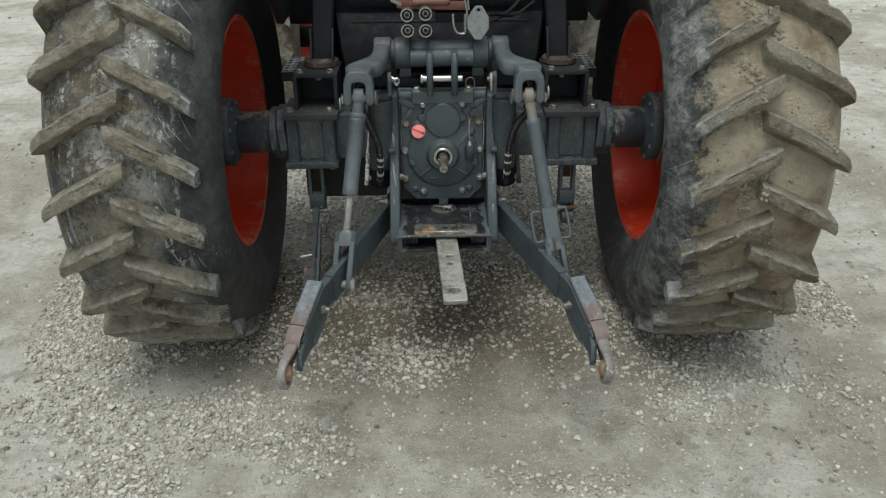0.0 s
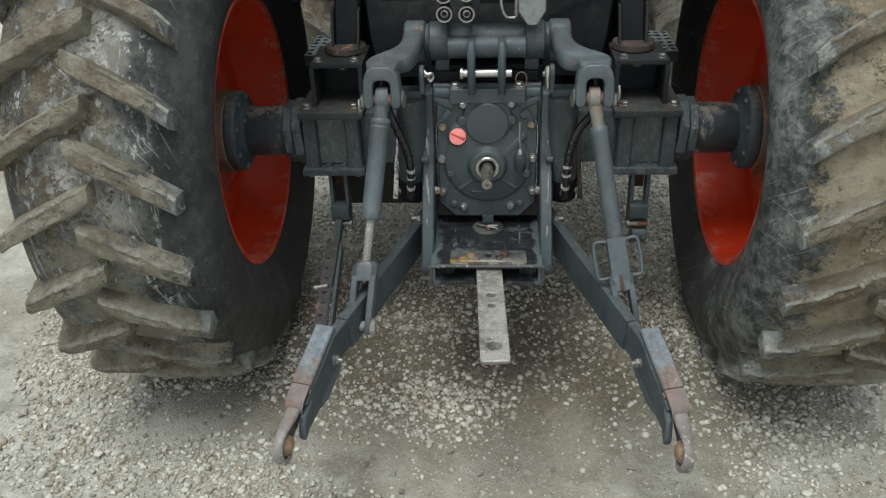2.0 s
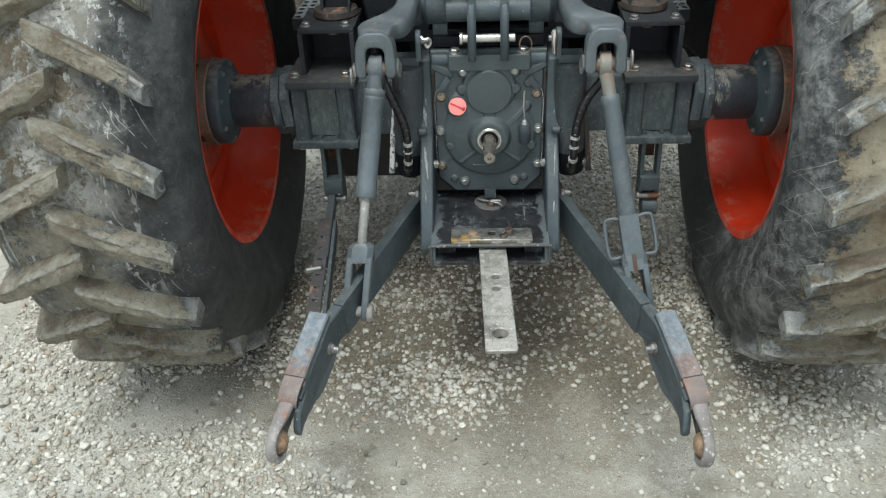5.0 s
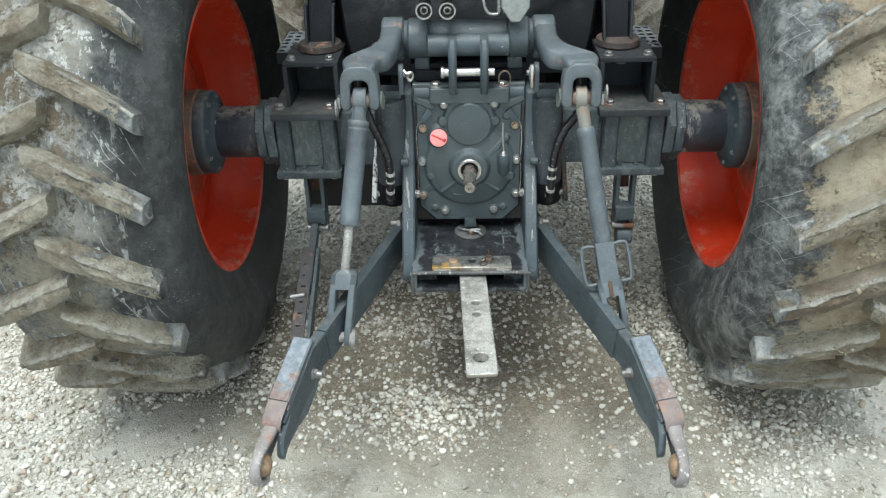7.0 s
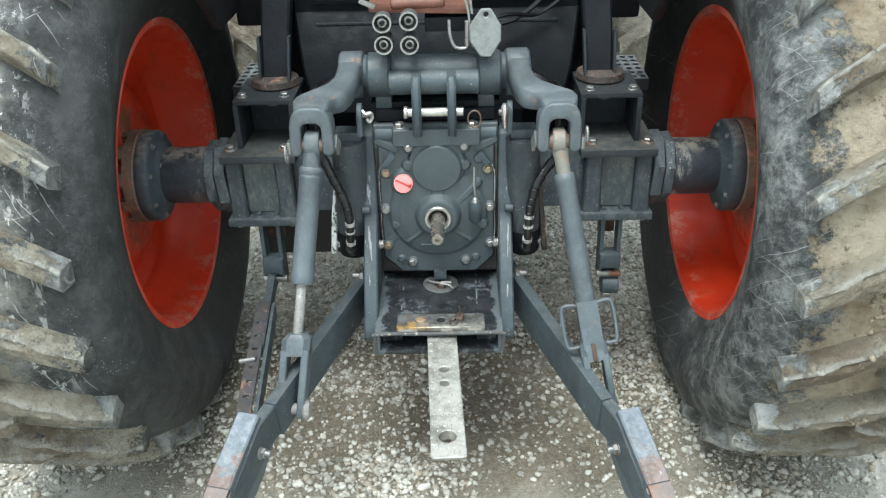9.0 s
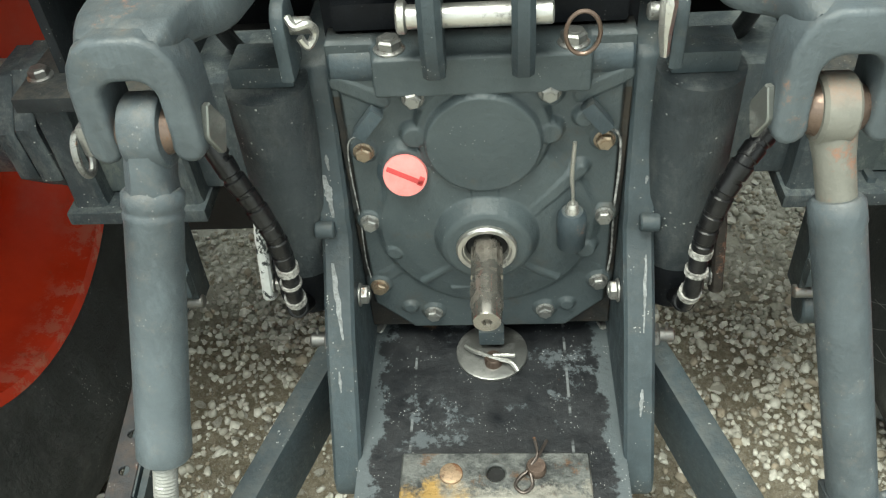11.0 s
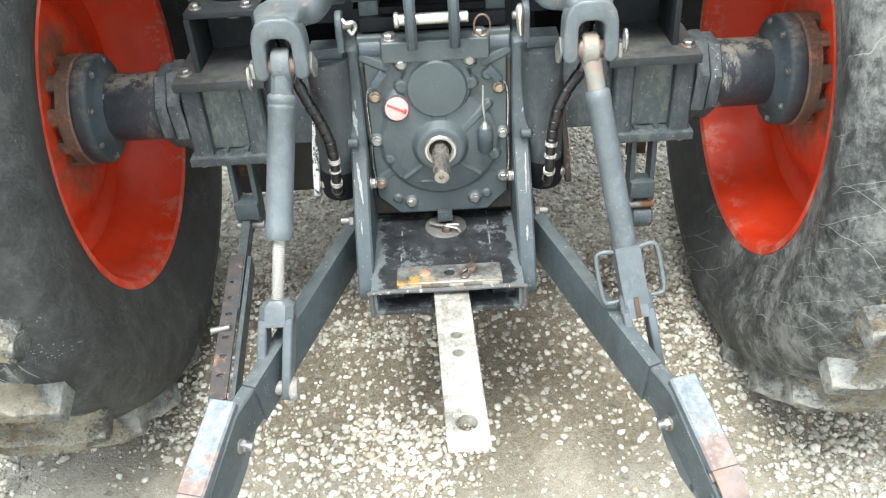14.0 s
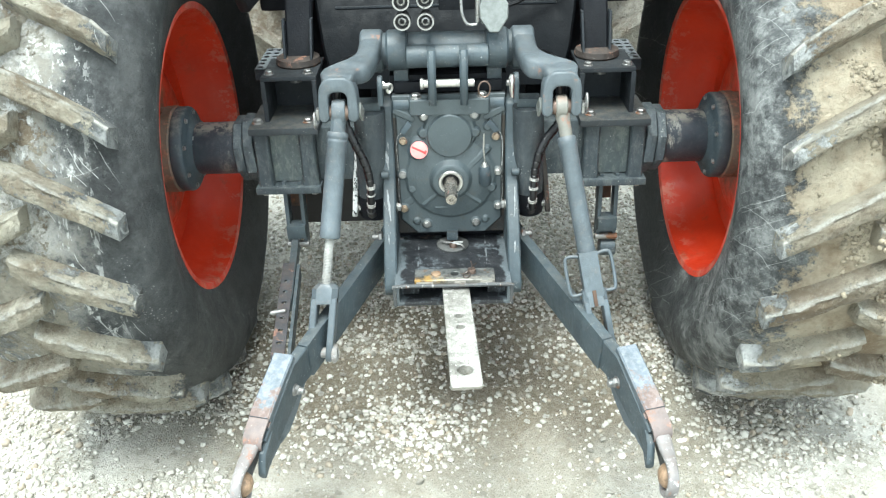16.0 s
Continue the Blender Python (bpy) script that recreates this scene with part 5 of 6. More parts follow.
def build_lift(s):
    """One side of the lift: arm on the rockshaft, cylinder, lift rod, lower link and check link."""
    P = lambda x, y, z: (s * x, y, z)
    # lift arm: a bent neck that widens into a deep yoke with two legs
    cx = 0.284 if s < 0 else 0.292
    bm = bmesh.new()
    rows = [(0.211, 0.285, 1.130, 0.060, 0.088, 0.15), (0.211, 0.238, 1.144, 0.062, 0.072, 0.25), (0.213, 0.185, 1.142, 0.058, 0.062, 0.3), (0.218, 0.138, 1.134, 0.056, 0.056, 0.3), (0.230, 0.098, 1.127, 0.066, 0.054, 0.25), (0.250, 0.066, 1.124, 0.086, 0.052, 0.2), (cx - 0.008, 0.042, 1.122, 0.094, 0.044, 0.1), (cx, 0.022, 1.123, 0.092, 0.038, 0.06), (cx, -0.004, 1.124, 0.084, 0.034, 0.06), (cx, -0.024, 1.122, 0.074, 0.026, 0.06)]
    loft(bm, [oblong(P(x, y, z), (1, 0.12 * s, 0), (0, tip, 1), w, h, 0.16) for x, y, z, w, h, tip in glide(rows, 4)])
    d = Vector((0, -0.06, -0.998)).normalized()
    m = Matrix((Vector((1, 0, 0)), d, Vector((1, 0, 0)).cross(d))).transposed().to_4x4()
    m.translation = P(cx, -0.033, 1.145)
    u = [(-0.0505, 0.064), (-0.0495, 0.046), (-0.045, 0.028), (-0.035, 0.012), (-0.020, 0.005), (0.020, 0.005), (0.035, 0.012), (0.045, 0.028), (0.0495, 0.046), (0.0505, 0.064), (0.0515, 0.092)] + arc(0.0370, 0.108, 0.0145, 0, 180) + [(0.0240, 0.092), (0.0240, 0.070)] + arc(0.007, 0.060, 0.017, 0, -90) + arc(-0.007, 0.060, 0.017, -90, -180) + [(-0.0240, 0.070), (-0.0240, 0.092)] + arc(-0.0370, 0.108, 0.0145, 0, 180) + [(-0.0515, 0.092)]
    back = -0.058 if (m.to_3x3() @ Vector((0, 0, 1))).y < 0 else 0.058
    soft_plate(bm, u, back, m, 0.0060, 3)
    rod(bm, P(0.180, 0.245, 1.128), P(0.242, 0.245, 1.128), 0.060, None, 28, 0.006)
    arm = part("lift_arm", bm, ARMPAINT, tractor, "grey cast lift arm flaring into a yoke", 50)
    part("fork_pin", rod(bmesh.new(), P(cx - 0.050, -0.016, 1.044), P(cx + 0.055, -0.016, 1.044), 0.012, None, 20, 0.002), DULLSTEEL, arm)
    q = P(cx - 0.0535, -0.018, 1.044)
    dm = frame_of(q, (q[0] - s * 0.13, q[1] - 0.040, q[2] + 0.01))
    part("diamond_plate", soft_plate(bmesh.new(), [(0.003, 0.025), (0.014, 0.0025), (0.014, -0.0025), (0.002, -0.025), (-0.003, -0.024), (-0.0135, -0.002), (-0.0135, 0.0025), (-0.002, 0.025)], 0.007, dm, 0.0012, 1), DIAMOND, arm)
    part("lock_plate", box(bmesh.new(), (0.008, 0.024, 0.030), pose(s * (cx + 0.056), -0.020, 1.042), 0.004), ZINC, arm)
    lp = P(cx + 0.060, -0.026, 1.040)
    bm = tube(bmesh.new(), [Vector(lp) + Vector((s * 0.004, 0.013 * math.cos(g), 0.021 * math.sin(g) + (0.018 if s > 0 else -0.014))) for g in [2 * math.pi * k / 12 for k in range(13)]], 0.0036, 8, 2)
    part("linch_pin", bm, ZINC, arm)
    # lift cylinder
    bm = lathe(bmesh.new(), [(0.030, 0.0), (0.037, 0.004), (0.041, 0.04), (0.0425, 0.09), (0.044, 0.30), (0.044, 0.335)], frame_of(P(0.232, 0.155, 0.660), P(0.222, 0.135, 0.995)), 32)
    cyl = part("lift_cylinder", bm, CYLPAINT, tractor, "grey hydraulic lift cylinder")
    bm = lathe(bmesh.new(), [(0.033, 0.0), (0.041, 0.006), (0.043, 0.012), (0.0435, 0.07), (0.042, 0.075)], frame_of(P(0.232, 0.155, 0.655), P(0.23, 0.15, 0.74)), 28)
    part("cylinder_foot", bm, DARK, cyl)
    bm = box(bmesh.new(), (0.066, 0.052, 0.024), pose(s * 0.222, 0.146, 1.006), 0.004)
    part("cylinder_head", bm, GREY, cyl)
    part("head_lug", soft_plate(bmesh.new(), [(-0.024, -0.016), (0.024, -0.016), (0.024, 0.03)] + arc(0, 0.038, 0.024, 0, 180) + [(-0.024, 0.03)], 0.014, Matrix(((0, 0, s, s * 0.178), (1, 0, 0, 0.112), (0, 1, 0, 1.036), (0, 0, 0, 1))), 0.003, 2), GREY, cyl)
    part("cylinder_pin", rod(bmesh.new(), P(0.158, 0.112, 1.068), P(0.180, 0.112, 1.068), 0.0085, None, 16, 0.002), ZINC, cyl)
    if s < 0:
        bm = tube(bmesh.new(), [P(0.176, 0.098, 1.084), P(0.168, 0.090, 1.078), P(0.156, 0.092, 1.080), P(0.152, 0.098, 1.068), P(0.160, 0.094, 1.056), P(0.166, 0.092, 1.066)], 0.0042, 8)
    else:
        bm = loft(bmesh.new(), [oblong(P(x, y, z), (1, 0, 0), (0, 1, 0), w, 0.012, 0.35) for x, y, z, w in ((0.172, 0.090, 1.098, 0.010), (0.171, 0.086, 1.090, 0.016), (0.171, 0.086, 1.060, 0.012), (0.173, 0.088, 1.036, 0.008))])
    part("safety_clip", bm, STEEL, cyl)
    # hose with its bands
    if s < 0:
        pts = [P(0.300, 0.140, 1.000), P(0.282, 0.085, 0.965), P(0.262, 0.072, 0.920), P(0.245, 0.068, 0.882), P(0.230, 0.062, 0.840), P(0.226, 0.062, 0.797), P(0.228, 0.066, 0.750), P(0.231, 0.078, 0.705)]
    else:
        pts = [P(0.325, 0.140, 0.965), P(0.300, 0.112, 0.940), P(0.268, 0.084, 0.912), P(0.250, 0.074, 0.878), P(0.240, 0.070, 0.835), P(0.236, 0.066, 0.797), P(0.234, 0.062, 0.750), P(0.232, 0.075, 0.708)]
    bm = tube(bmesh.new(), pts, 0.0105, 12, 5)
    hose = part("hydraulic_hose", bm, HOSE, cyl, "black wrapped hydraulic hose")
    q = [Vector(p) for p in pts]
    for i, u0, u1, r in ((0, 0.55, 0.98, 0.0125), (1, 0.10, 0.55, 0.0128), (1, 0.62, 0.98, 0.0122), (2, 0.06, 0.50, 0.0128), (2, 0.56, 0.98, 0.0122), (3, 0.05, 0.55, 0.0127), (3, 0.62, 0.98, 0.0121), (4, 0.06, 0.50, 0.0126), (4, 0.58, 0.95, 0.0121)):
        c0, c1 = q[i].lerp(q[i + 1], u0), q[i].lerp(q[i + 1], u1)
        part("wrap", rod(bmesh.new(), c0, c1, r, r * 0.96, 14, 0.0015), HOSE, hose)
    for u, h in ((5.12, 0.0050), (5.66, 0.0020), (6.40, 0.0052)) if s < 0 else ((4.9, 0.0040), (5.5, 0.0036), (6.35, 0.0052)):
        k = int(u)
        c = q[k].lerp(q[k + 1], u - k)
        d = (q[k + 1] - q[k]).normalized()
        part("white_band", rod(bmesh.new(), c - d * h, c + d * h, 0.0131, None, 14), TAPE, hose)
    bm = rod(bmesh.new(), P(0.231, 0.074, 0.712), P(0.234, 0.125, 0.672), 0.0135, 0.0135, 14, 0.002)
    part("hose_end", bm, HOSE, hose)


for s in (-1, 1):
    build_lift(s)


def threaded(bm, a, b, r, pitch=0.004):
    """A threaded bar: rings of crest and root."""
    m = frame_of(a, b)
    ln = (Vector(b) - Vector(a)).length
    n = int(ln / pitch)
    prof = [(r if k % 2 else r * 0.9, ln * k / (2 * n)) for k in range(2 * n + 1)]
    return lathe(bm, prof, m, 16)


def clevis(bm, top, pin, gap, thick, wide, x):
    """A fork from its shoulder at top down to its pin."""
    top, pin = Vector(top), Vector(pin)
    d = (pin - top).normalized()
    for k in (-1, 1):
        o = Vector(x) * k * (gap / 2 + thick / 2)
        loft(bm, [oblong(top + d * u + o, x, d.cross(Vector(x)), thick, w, 0.15) for u, w in ((-0.002, wide * 0.95), (0.05, wide), ((pin - top).length * 0.75, wide), ((pin - top).length + 0.008, wide * 0.9), ((pin - top).length + 0.022, wide * 0.5))])
    loft(bm, [oblong(top + d * u, x, d.cross(Vector(x)), w, wide * k, 0.25) for u, w, k in ((-0.040, 0.045, 0.8), (-0.028, gap + 2 * thick, 1), (0.012, gap + 2 * thick, 1))])
    return bm


def build_rod_left():
    top, pin = Vector((-0.284, -0.019, 1.045)), Vector((-0.356, -0.285, 0.472))
    d = (pin - top).normalized()
    bm = bmesh.new()
    rod(bm, top + Vector((-0.017, 0, 0)), top + Vector((0.017, 0, 0)), 0.034, None, 28, 0.003)
    loft(bm, [oblong(top + d * u, (1, 0, 0), d.cross(Vector((1, 0, 0))), w, h, 0.25) for u, w, h in ((0.01, 0.034, 0.058), (0.045, 0.036, 0.050), (0.062, 0.046, 0.046))])
    lathe(bm, [(0.024, 0.052), (0.0278, 0.056), (0.0278, 0.068), (0.0262, 0.070), (0.0262, 0.073), (0.0272, 0.075), (0.0272, 0.079), (0.0262, 0.081), (0.0262, 0.298), (0.0270, 0.302), (0.0270, 0.326), (0.024, 0.330)], frame_of(top, pin), 32)
    body = part("lift_rod", bm, LIGHTGREY, tractor, "grey tubular lift rod with a fork", 45)
    part("ball_bush", lathe(bmesh.new(), [(0.012, -0.027), (0.017, -0.026), (0.024, -0.014), (0.0262, 0), (0.024, 0.014), (0.017, 0.026), (0.012, 0.027)], frame_of(top, top + Vector((1, 0, 0))), 24), BRONZE, body)
    part("screw", threaded(bmesh.new(), top + d * 0.31, top + d * 0.48, 0.0125), SCREW, body)
    bm = clevis(bmesh.new(), top + d * 0.49, pin, 0.032, 0.018, 0.056, (1, 0, 0))
    part("fork", bm, LIGHTGREY, body)
    bm = rod(bmesh.new(), pin + Vector((-0.036, 0, 0)), pin + Vector((0.044, 0, 0)), 0.014, None, 18, 0.002)
    rod(bm, pin + Vector((0.030, -0.004, 0)), pin + Vector((0.046, -0.004, 0)), 0.027, 0.024, 18, 0.006)
    part("pin", bm, WORNPIN, body)


def build_rod_right():
    top, pin = Vector((0.292, -0.017, 1.044)), Vector((0.396, -0.262, 0.463))
    d = (pin - top).normalized()
    side = d.cross(Vector((1, 0, 0)))
    x = side.cross(d) * -1 if side.cross(d).x < 0 else side.cross(d)
    bm = bmesh.new()
    rod(bm, top + Vector((-0.015, 0, 0)), top + Vector((0.015, 0, 0)), 0.030, None, 24, 0.003)
    lathe(bm, [(0.020, 0.015), (0.017, 0.045), (0.0165, 0.085)], frame_of(top, pin), 20)
    part_parent = part("lift_rod", bmesh_body(top, pin), LIGHTGREY, tractor, "grey screw lift rod with two loop handles", 45)
    part("rod_end", bm, CREAM, part_parent, "cream stained rod end")
    part("ball_bush", lathe(bmesh.new(), [(0.012, -0.027), (0.017, -0.026), (0.024, -0.014), (0.0262, 0), (0.024, 0.014), (0.017, 0.026), (0.012, 0.027)], frame_of(top, top + Vector((1, 0, 0))), 24), BRONZE, part_parent)
    c0, c1 = top + d * 0.385, top + d * 0.508
    bm = bar(bmesh.new(), c0, c1, 0.050, 0.050, (0, -1, 0.3), 0.004)
    boxp = part("adjuster_box", bm, LIGHTGREY, part_parent)
    for k in (-1, 1):
        o = x * k
        q = [c0 + o * 0.022 + d * 0.012, c0 + o * 0.05 + d * 0.008, c0 + o * 0.062 + d * 0.022, c0 + o * 0.062 + d * 0.10, c0 + o * 0.05 + d * 0.113, c0 + o * 0.022 + d * 0.110]
        part("handle", tube(bmesh.new(), q, 0.0048, 10, 4), LIGHTGREY, boxp, "bent grey rod handle")
    bm = clevis(bmesh.new(), c1 + d * 0.012, pin, 0.032, 0.016, 0.050, x)
    part("fork", bm, LIGHTGREY, part_parent)
    part("rust_tab", bar(bmesh.new(), c1 - d * 0.03 + Vector((0, -0.027, 0)), c1 + d * 0.012 + Vector((0, -0.029, 0)), 0.010, 0.006, (0, -1, 0.3), 0.002), RUSTY, part_parent)
    bm = rod(bmesh.new(), pin + x * -0.050, pin + x * 0.036, 0.013, None, 18, 0.002)
    rod(bm, pin + x * -0.048, pin + x * -0.034, 0.026, None, 20, 0.005)
    part("pin", bm, LIGHTGREY, part_parent)


def bmesh_body(top, pin):
    return lathe(bmesh.new(), [(0.020, 0.078), (0.0235, 0.082), (0.0245, 0.100), (0.0235, 0.104), (0.0235, 0.39)], frame_of(top, pin), 28)


SCREW = paint("pale_screw_steel", (0.22, 0.222, 0.21), (0.40, 0.40, 0.38), (0.15, 0.13, 0.10), 0.64, 0.4, 0.5, 0.08)
WORNPIN = paint("worn_pin", (0.20, 0.195, 0.185), (0.42, 0.41, 0.40), (0.17, 0.11, 0.08), 0.62, 0.5, 0.45, 0.2)
CREAM = paint("cream_stained_paint", (0.145, 0.142, 0.124), (0.3, 0.16, 0.1), (0.3, 0.15, 0.09), 0.7, 0.5, 0.5, 0.2)
build_rod_left()
build_rod_right()


def cheek_frame(at, x, y, z):
    m = Matrix((x, y, z)).transposed().to_4x4()
    m.translation = at
    return m


def build_link(s):
    """A lower link: flat bar, sleeve with rusted end, hook and ball."""
    a, b = Vector((s * 0.186, 0.18, 0.556)), Vector((s * 0.387, -0.340, 0.489))
    d = (b - a).normalized()
    up = (Vector((0, 0, 1)) - d * d.z).normalized()
    out = d.cross(up) * (1 if d.cross(up).x * s > 0 else -1)
    bm = bar(bmesh.new(), a, b, 0.030, 0.104, up, 0.004)
    rod(bm, a + out * -0.02, a + out * 0.02, 0.056, None, 24, 0.003)
    link = part("lower_link", bm, GREY, tractor, "grey lower link arm with a hook end", 45)
    part("front_pin", rod(bmesh.new(), a - out * 0.04, a + out * 0.05, 0.014, None, 16, 0.002), DULLSTEEL, link)
    q = Vector((s * 0.206, 0.118, 0.600))
    bm = rod(bmesh.new(), q, q + Vector((s * 0.034, 0, 0)), 0.010, None, 16, 0.002)
    rod(bm, q + Vector((s * 0.002, 0, 0)), q + Vector((s * 0.014, 0, 0)), 0.017, None, 6, 0.002)
    tube(bm, [q + Vector((s * 0.024, 0.004, 0.018)), q + Vector((s * 0.024, 0, 0.0)), q + Vector((s * 0.026, -0.004, -0.016))], 0.0025, 6)
    part("pivot_bolt", bm, PADNUT, link, "grimy bolt with a split pin")
    # sleeve: a tall box bent straighter back and down
    t0, t1 = Vector((s * 0.426, -0.366, 0.494)), Vector((s * 0.478, -0.568, 0.414))
    d2 = (t1 - t0).normalized()
    up2 = (Vector((0, 0, 1)) - d2 * d2.z).normalized()
    out2 = d2.cross(up2) * (1 if d2.cross(up2).x * s > 0 else -1)
    bm = loft(bmesh.new(), [oblong(b - d * 0.05, out, up, 0.030, 0.10, 0.1), oblong(t0 - out2 * 0.016 - up2 * 0.010 + d2 * 0.02, out2, up2, 0.030, 0.098, 0.1), oblong(t1 - out2 * 0.012 - up2 * 0.012, out2, up2, 0.03, 0.075, 0.1)])
    part("link_tongue", bm, GREY, link)
    bm = loft(bmesh.new(), [oblong(q, out2, up2, w, h, 0.07) for q, w, h in ((t0 - up2 * 0.012, 0.054, 0.132), (t0.lerp(t1, 0.35) - up2 * 0.020, 0.054, 0.148), (t0.lerp(t1, 0.62) - up2 * 0.020, 0.054, 0.146), (t0.lerp(t1, 0.80) - up2 * 0.011, 0.054, 0.126))])
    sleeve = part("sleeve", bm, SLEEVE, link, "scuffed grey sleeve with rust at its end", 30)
    # A solid black plug in place of the sleeve's shaded inside.
    part("sleeve_mouth", loft(bmesh.new(), [oblong(t0 - d2 * q, out2, up2, 0.050, 0.100, 0.07) for q in (-0.01, 0.0012)]), BLACKHOLE, sleeve)
    # latch plate: a rusty tongue that curls over the sleeve's end
    rows = [(-0.052, 0.042, 0.050), (-0.020, 0.040, 0.050), (0.004, 0.035, 0.049), (0.018, 0.024, 0.047), (0.022, 0.012, 0.045)]
    part("latch_plate", loft(bmesh.new(), [[t1 + d2 * v + up2 * (z + dz) + out2 * (k * w / 2) for k, dz in ((-1, 0), (1, 0), (1, 0.005), (-1, 0.005))] for v, z, w in glide(rows, 3)]), LATCH, sleeve)
    for k in (-1, 1):
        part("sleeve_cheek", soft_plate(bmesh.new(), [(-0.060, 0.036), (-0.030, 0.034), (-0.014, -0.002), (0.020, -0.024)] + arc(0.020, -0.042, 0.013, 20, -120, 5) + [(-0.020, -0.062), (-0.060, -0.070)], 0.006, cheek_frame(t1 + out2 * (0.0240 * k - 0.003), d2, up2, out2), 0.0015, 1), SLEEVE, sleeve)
    bolt(sleeve, t0 + d2 * 0.055 - out2 * 0.030 - up2 * 0.022, -out2, 0.013, PADNUT)
    part("stud", rod(bmesh.new(), t0 + d2 * 0.055 - out2 * 0.030 - up2 * 0.022, t0 + d2 * 0.055 - out2 * 0.056 - up2 * 0.022, 0.009, None, 14, 0.002), ZINC, sleeve)
    # hook: a spoon-shaped claw, its bright rim bent round a ball seat
    e = Vector((s * 0.502, -0.694, 0.372))
    hd = (e - t1).normalized()
    hd = (Matrix.Rotation(radians(-9 if s > 0 else 0), 3, up2) @ hd).normalized()
    hu = (up2 - hd * up2.dot(hd)).normalized()
    ho = hd.cross(hu) * (1 if hd.cross(hu).x * s > 0 else -1)
    at = lambda v, z, o=0.0: t1 + hd * v + hu * z + ho * o
    rim = [(-0.030, 0.026), (0.030, 0.030), (0.060, 0.034), (0.095, 0.040), (0.125, 0.036), (0.147, 0.018), (0.154, -0.008), (0.146, -0.034), (0.124, -0.050), (0.098, -0.050)]
    wide = [0.036, 0.036, 0.032, 0.026, 0.024, 0.026, 0.028, 0.028, 0.026, 0.018]
    thick = [0.020, 0.018, 0.015, 0.013, 0.014, 0.016, 0.017, 0.016, 0.013, 0.008]
    secs = []
    path = glide([(v, z, w, t) for (v, z), w, t in zip(rim, wide, thick)], 3)
    for k, (v, z, w, t) in enumerate(path):
        p, q = path[max(k - 1, 0)], path[min(k + 1, len(path) - 1)]
        g = Vector((q[0] - p[0], q[1] - p[1])).normalized()
        secs.append(oblong(at(v + g.y * t / 2, z - g.x * t / 2, 0.004), ho, hu * g.x - hd * g.y, w, t, 0.28))
    hook = part("hook", loft(bmesh.new(), secs), HOOKMET, link, "worn steel claw hook", 50)
    web = [(-0.030, 0.018), (0.060, 0.024), (0.095, 0.028), (0.120, 0.024), (0.138, 0.008), (0.142, -0.010), (0.134, -0.030), (0.118, -0.040), (0.095, -0.042), (0.060, -0.034), (0.020, -0.036), (-0.030, -0.036)]
    part("hook_web", soft_plate(bmesh.new(), web, 0.013, cheek_frame(at(0, 0, 0.001), hd, hu, ho), 0.002, 1), HOOKDARK, hook)
    q = at(0.102, -0.010, 0.004)
    part("ball_seat", lathe(bmesh.new(), [(0.006, -0.020), (0.018, -0.017), (0.026, -0.010), (0.031, 0.0), (0.032, 0.004), (0.028, 0.014), (0.018, 0.022), (0.006, 0.025)], frame_of(q, q + ho), 28), SEAT, hook)
    bm = loft(bmesh.new(), [oblong(at(v, z, -0.022), ho, hu, 0.018, h, 0.3) for v, z, h in ((-0.03, -0.012, 0.060), (0.030, -0.016, 0.052), (0.052, -0.030, 0.034), (0.062, -0.038, 0.022))])
    part("hook_cheek", bm, GREY, hook)


def sleeve_paint():
    """Grey paint, paler on its upward faces and rusting towards the rear end."""
    m = Mat("scuffed_sleeve_paint", 0.48)
    g = m.n.new("ShaderNodeSeparateXYZ")
    m.l.new(m.co, g.inputs[0])
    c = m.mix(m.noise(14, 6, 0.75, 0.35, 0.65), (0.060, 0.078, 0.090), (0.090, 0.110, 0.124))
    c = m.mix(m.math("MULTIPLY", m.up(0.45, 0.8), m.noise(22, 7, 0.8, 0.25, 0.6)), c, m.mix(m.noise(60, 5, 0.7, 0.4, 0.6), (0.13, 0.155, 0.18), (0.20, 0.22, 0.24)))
    n = m.math("SUBTRACT", m.noise(18, 7, 0.78, 0.2, 0.8), 0.5)
    back = m.ramp(m.math("ADD", m.math("MULTIPLY", g.outputs[1], -1.0), m.math("MULTIPLY", n, 0.20)), 0.485, 0.515)
    rust = m.mix(m.noise(40, 6, 0.75, 0.4, 0.62), (0.13, 0.083, 0.066), (0.21, 0.158, 0.138))
    c = m.mix(m.math("MULTIPLY", m.math("MULTIPLY", back, m.up(0.2, 0.6)), 0.9), c, rust)
    c = m.mix(m.noise(60, 4, 0.7, 0.68, 0.70), c, (0.45, 0.45, 0.44))
    return m.done(c, 0.5, m.noise(90, 5, 0.65, 0.2, 0.8), 0.0009, 0.6)


SLEEVE = sleeve_paint()
LATCH = paint("rusted_latch_paint", (0.12, 0.098, 0.092), (0.42, 0.38, 0.36), (0.24, 0.17, 0.14), 0.66, 0.5, 0.55, 0.5)
SEAT = plain("worn_tan_seat", (0.22, 0.145, 0.09), 0.5, 0.5, 45)
HOOKDARK = paint("dark_hook_steel", (0.036, 0.040, 0.044), (0.22, 0.2, 0.18), (0.11, 0.085, 0.065), 0.68, 0.4, 0.5, 0.25)
HOOKMET = paint("worn_hook_steel", (0.16, 0.152, 0.148), (0.42, 0.41, 0.40), (0.17, 0.12, 0.095), 0.60, 0.4, 0.42, 0.28)
build_link(-1)
build_link(1)


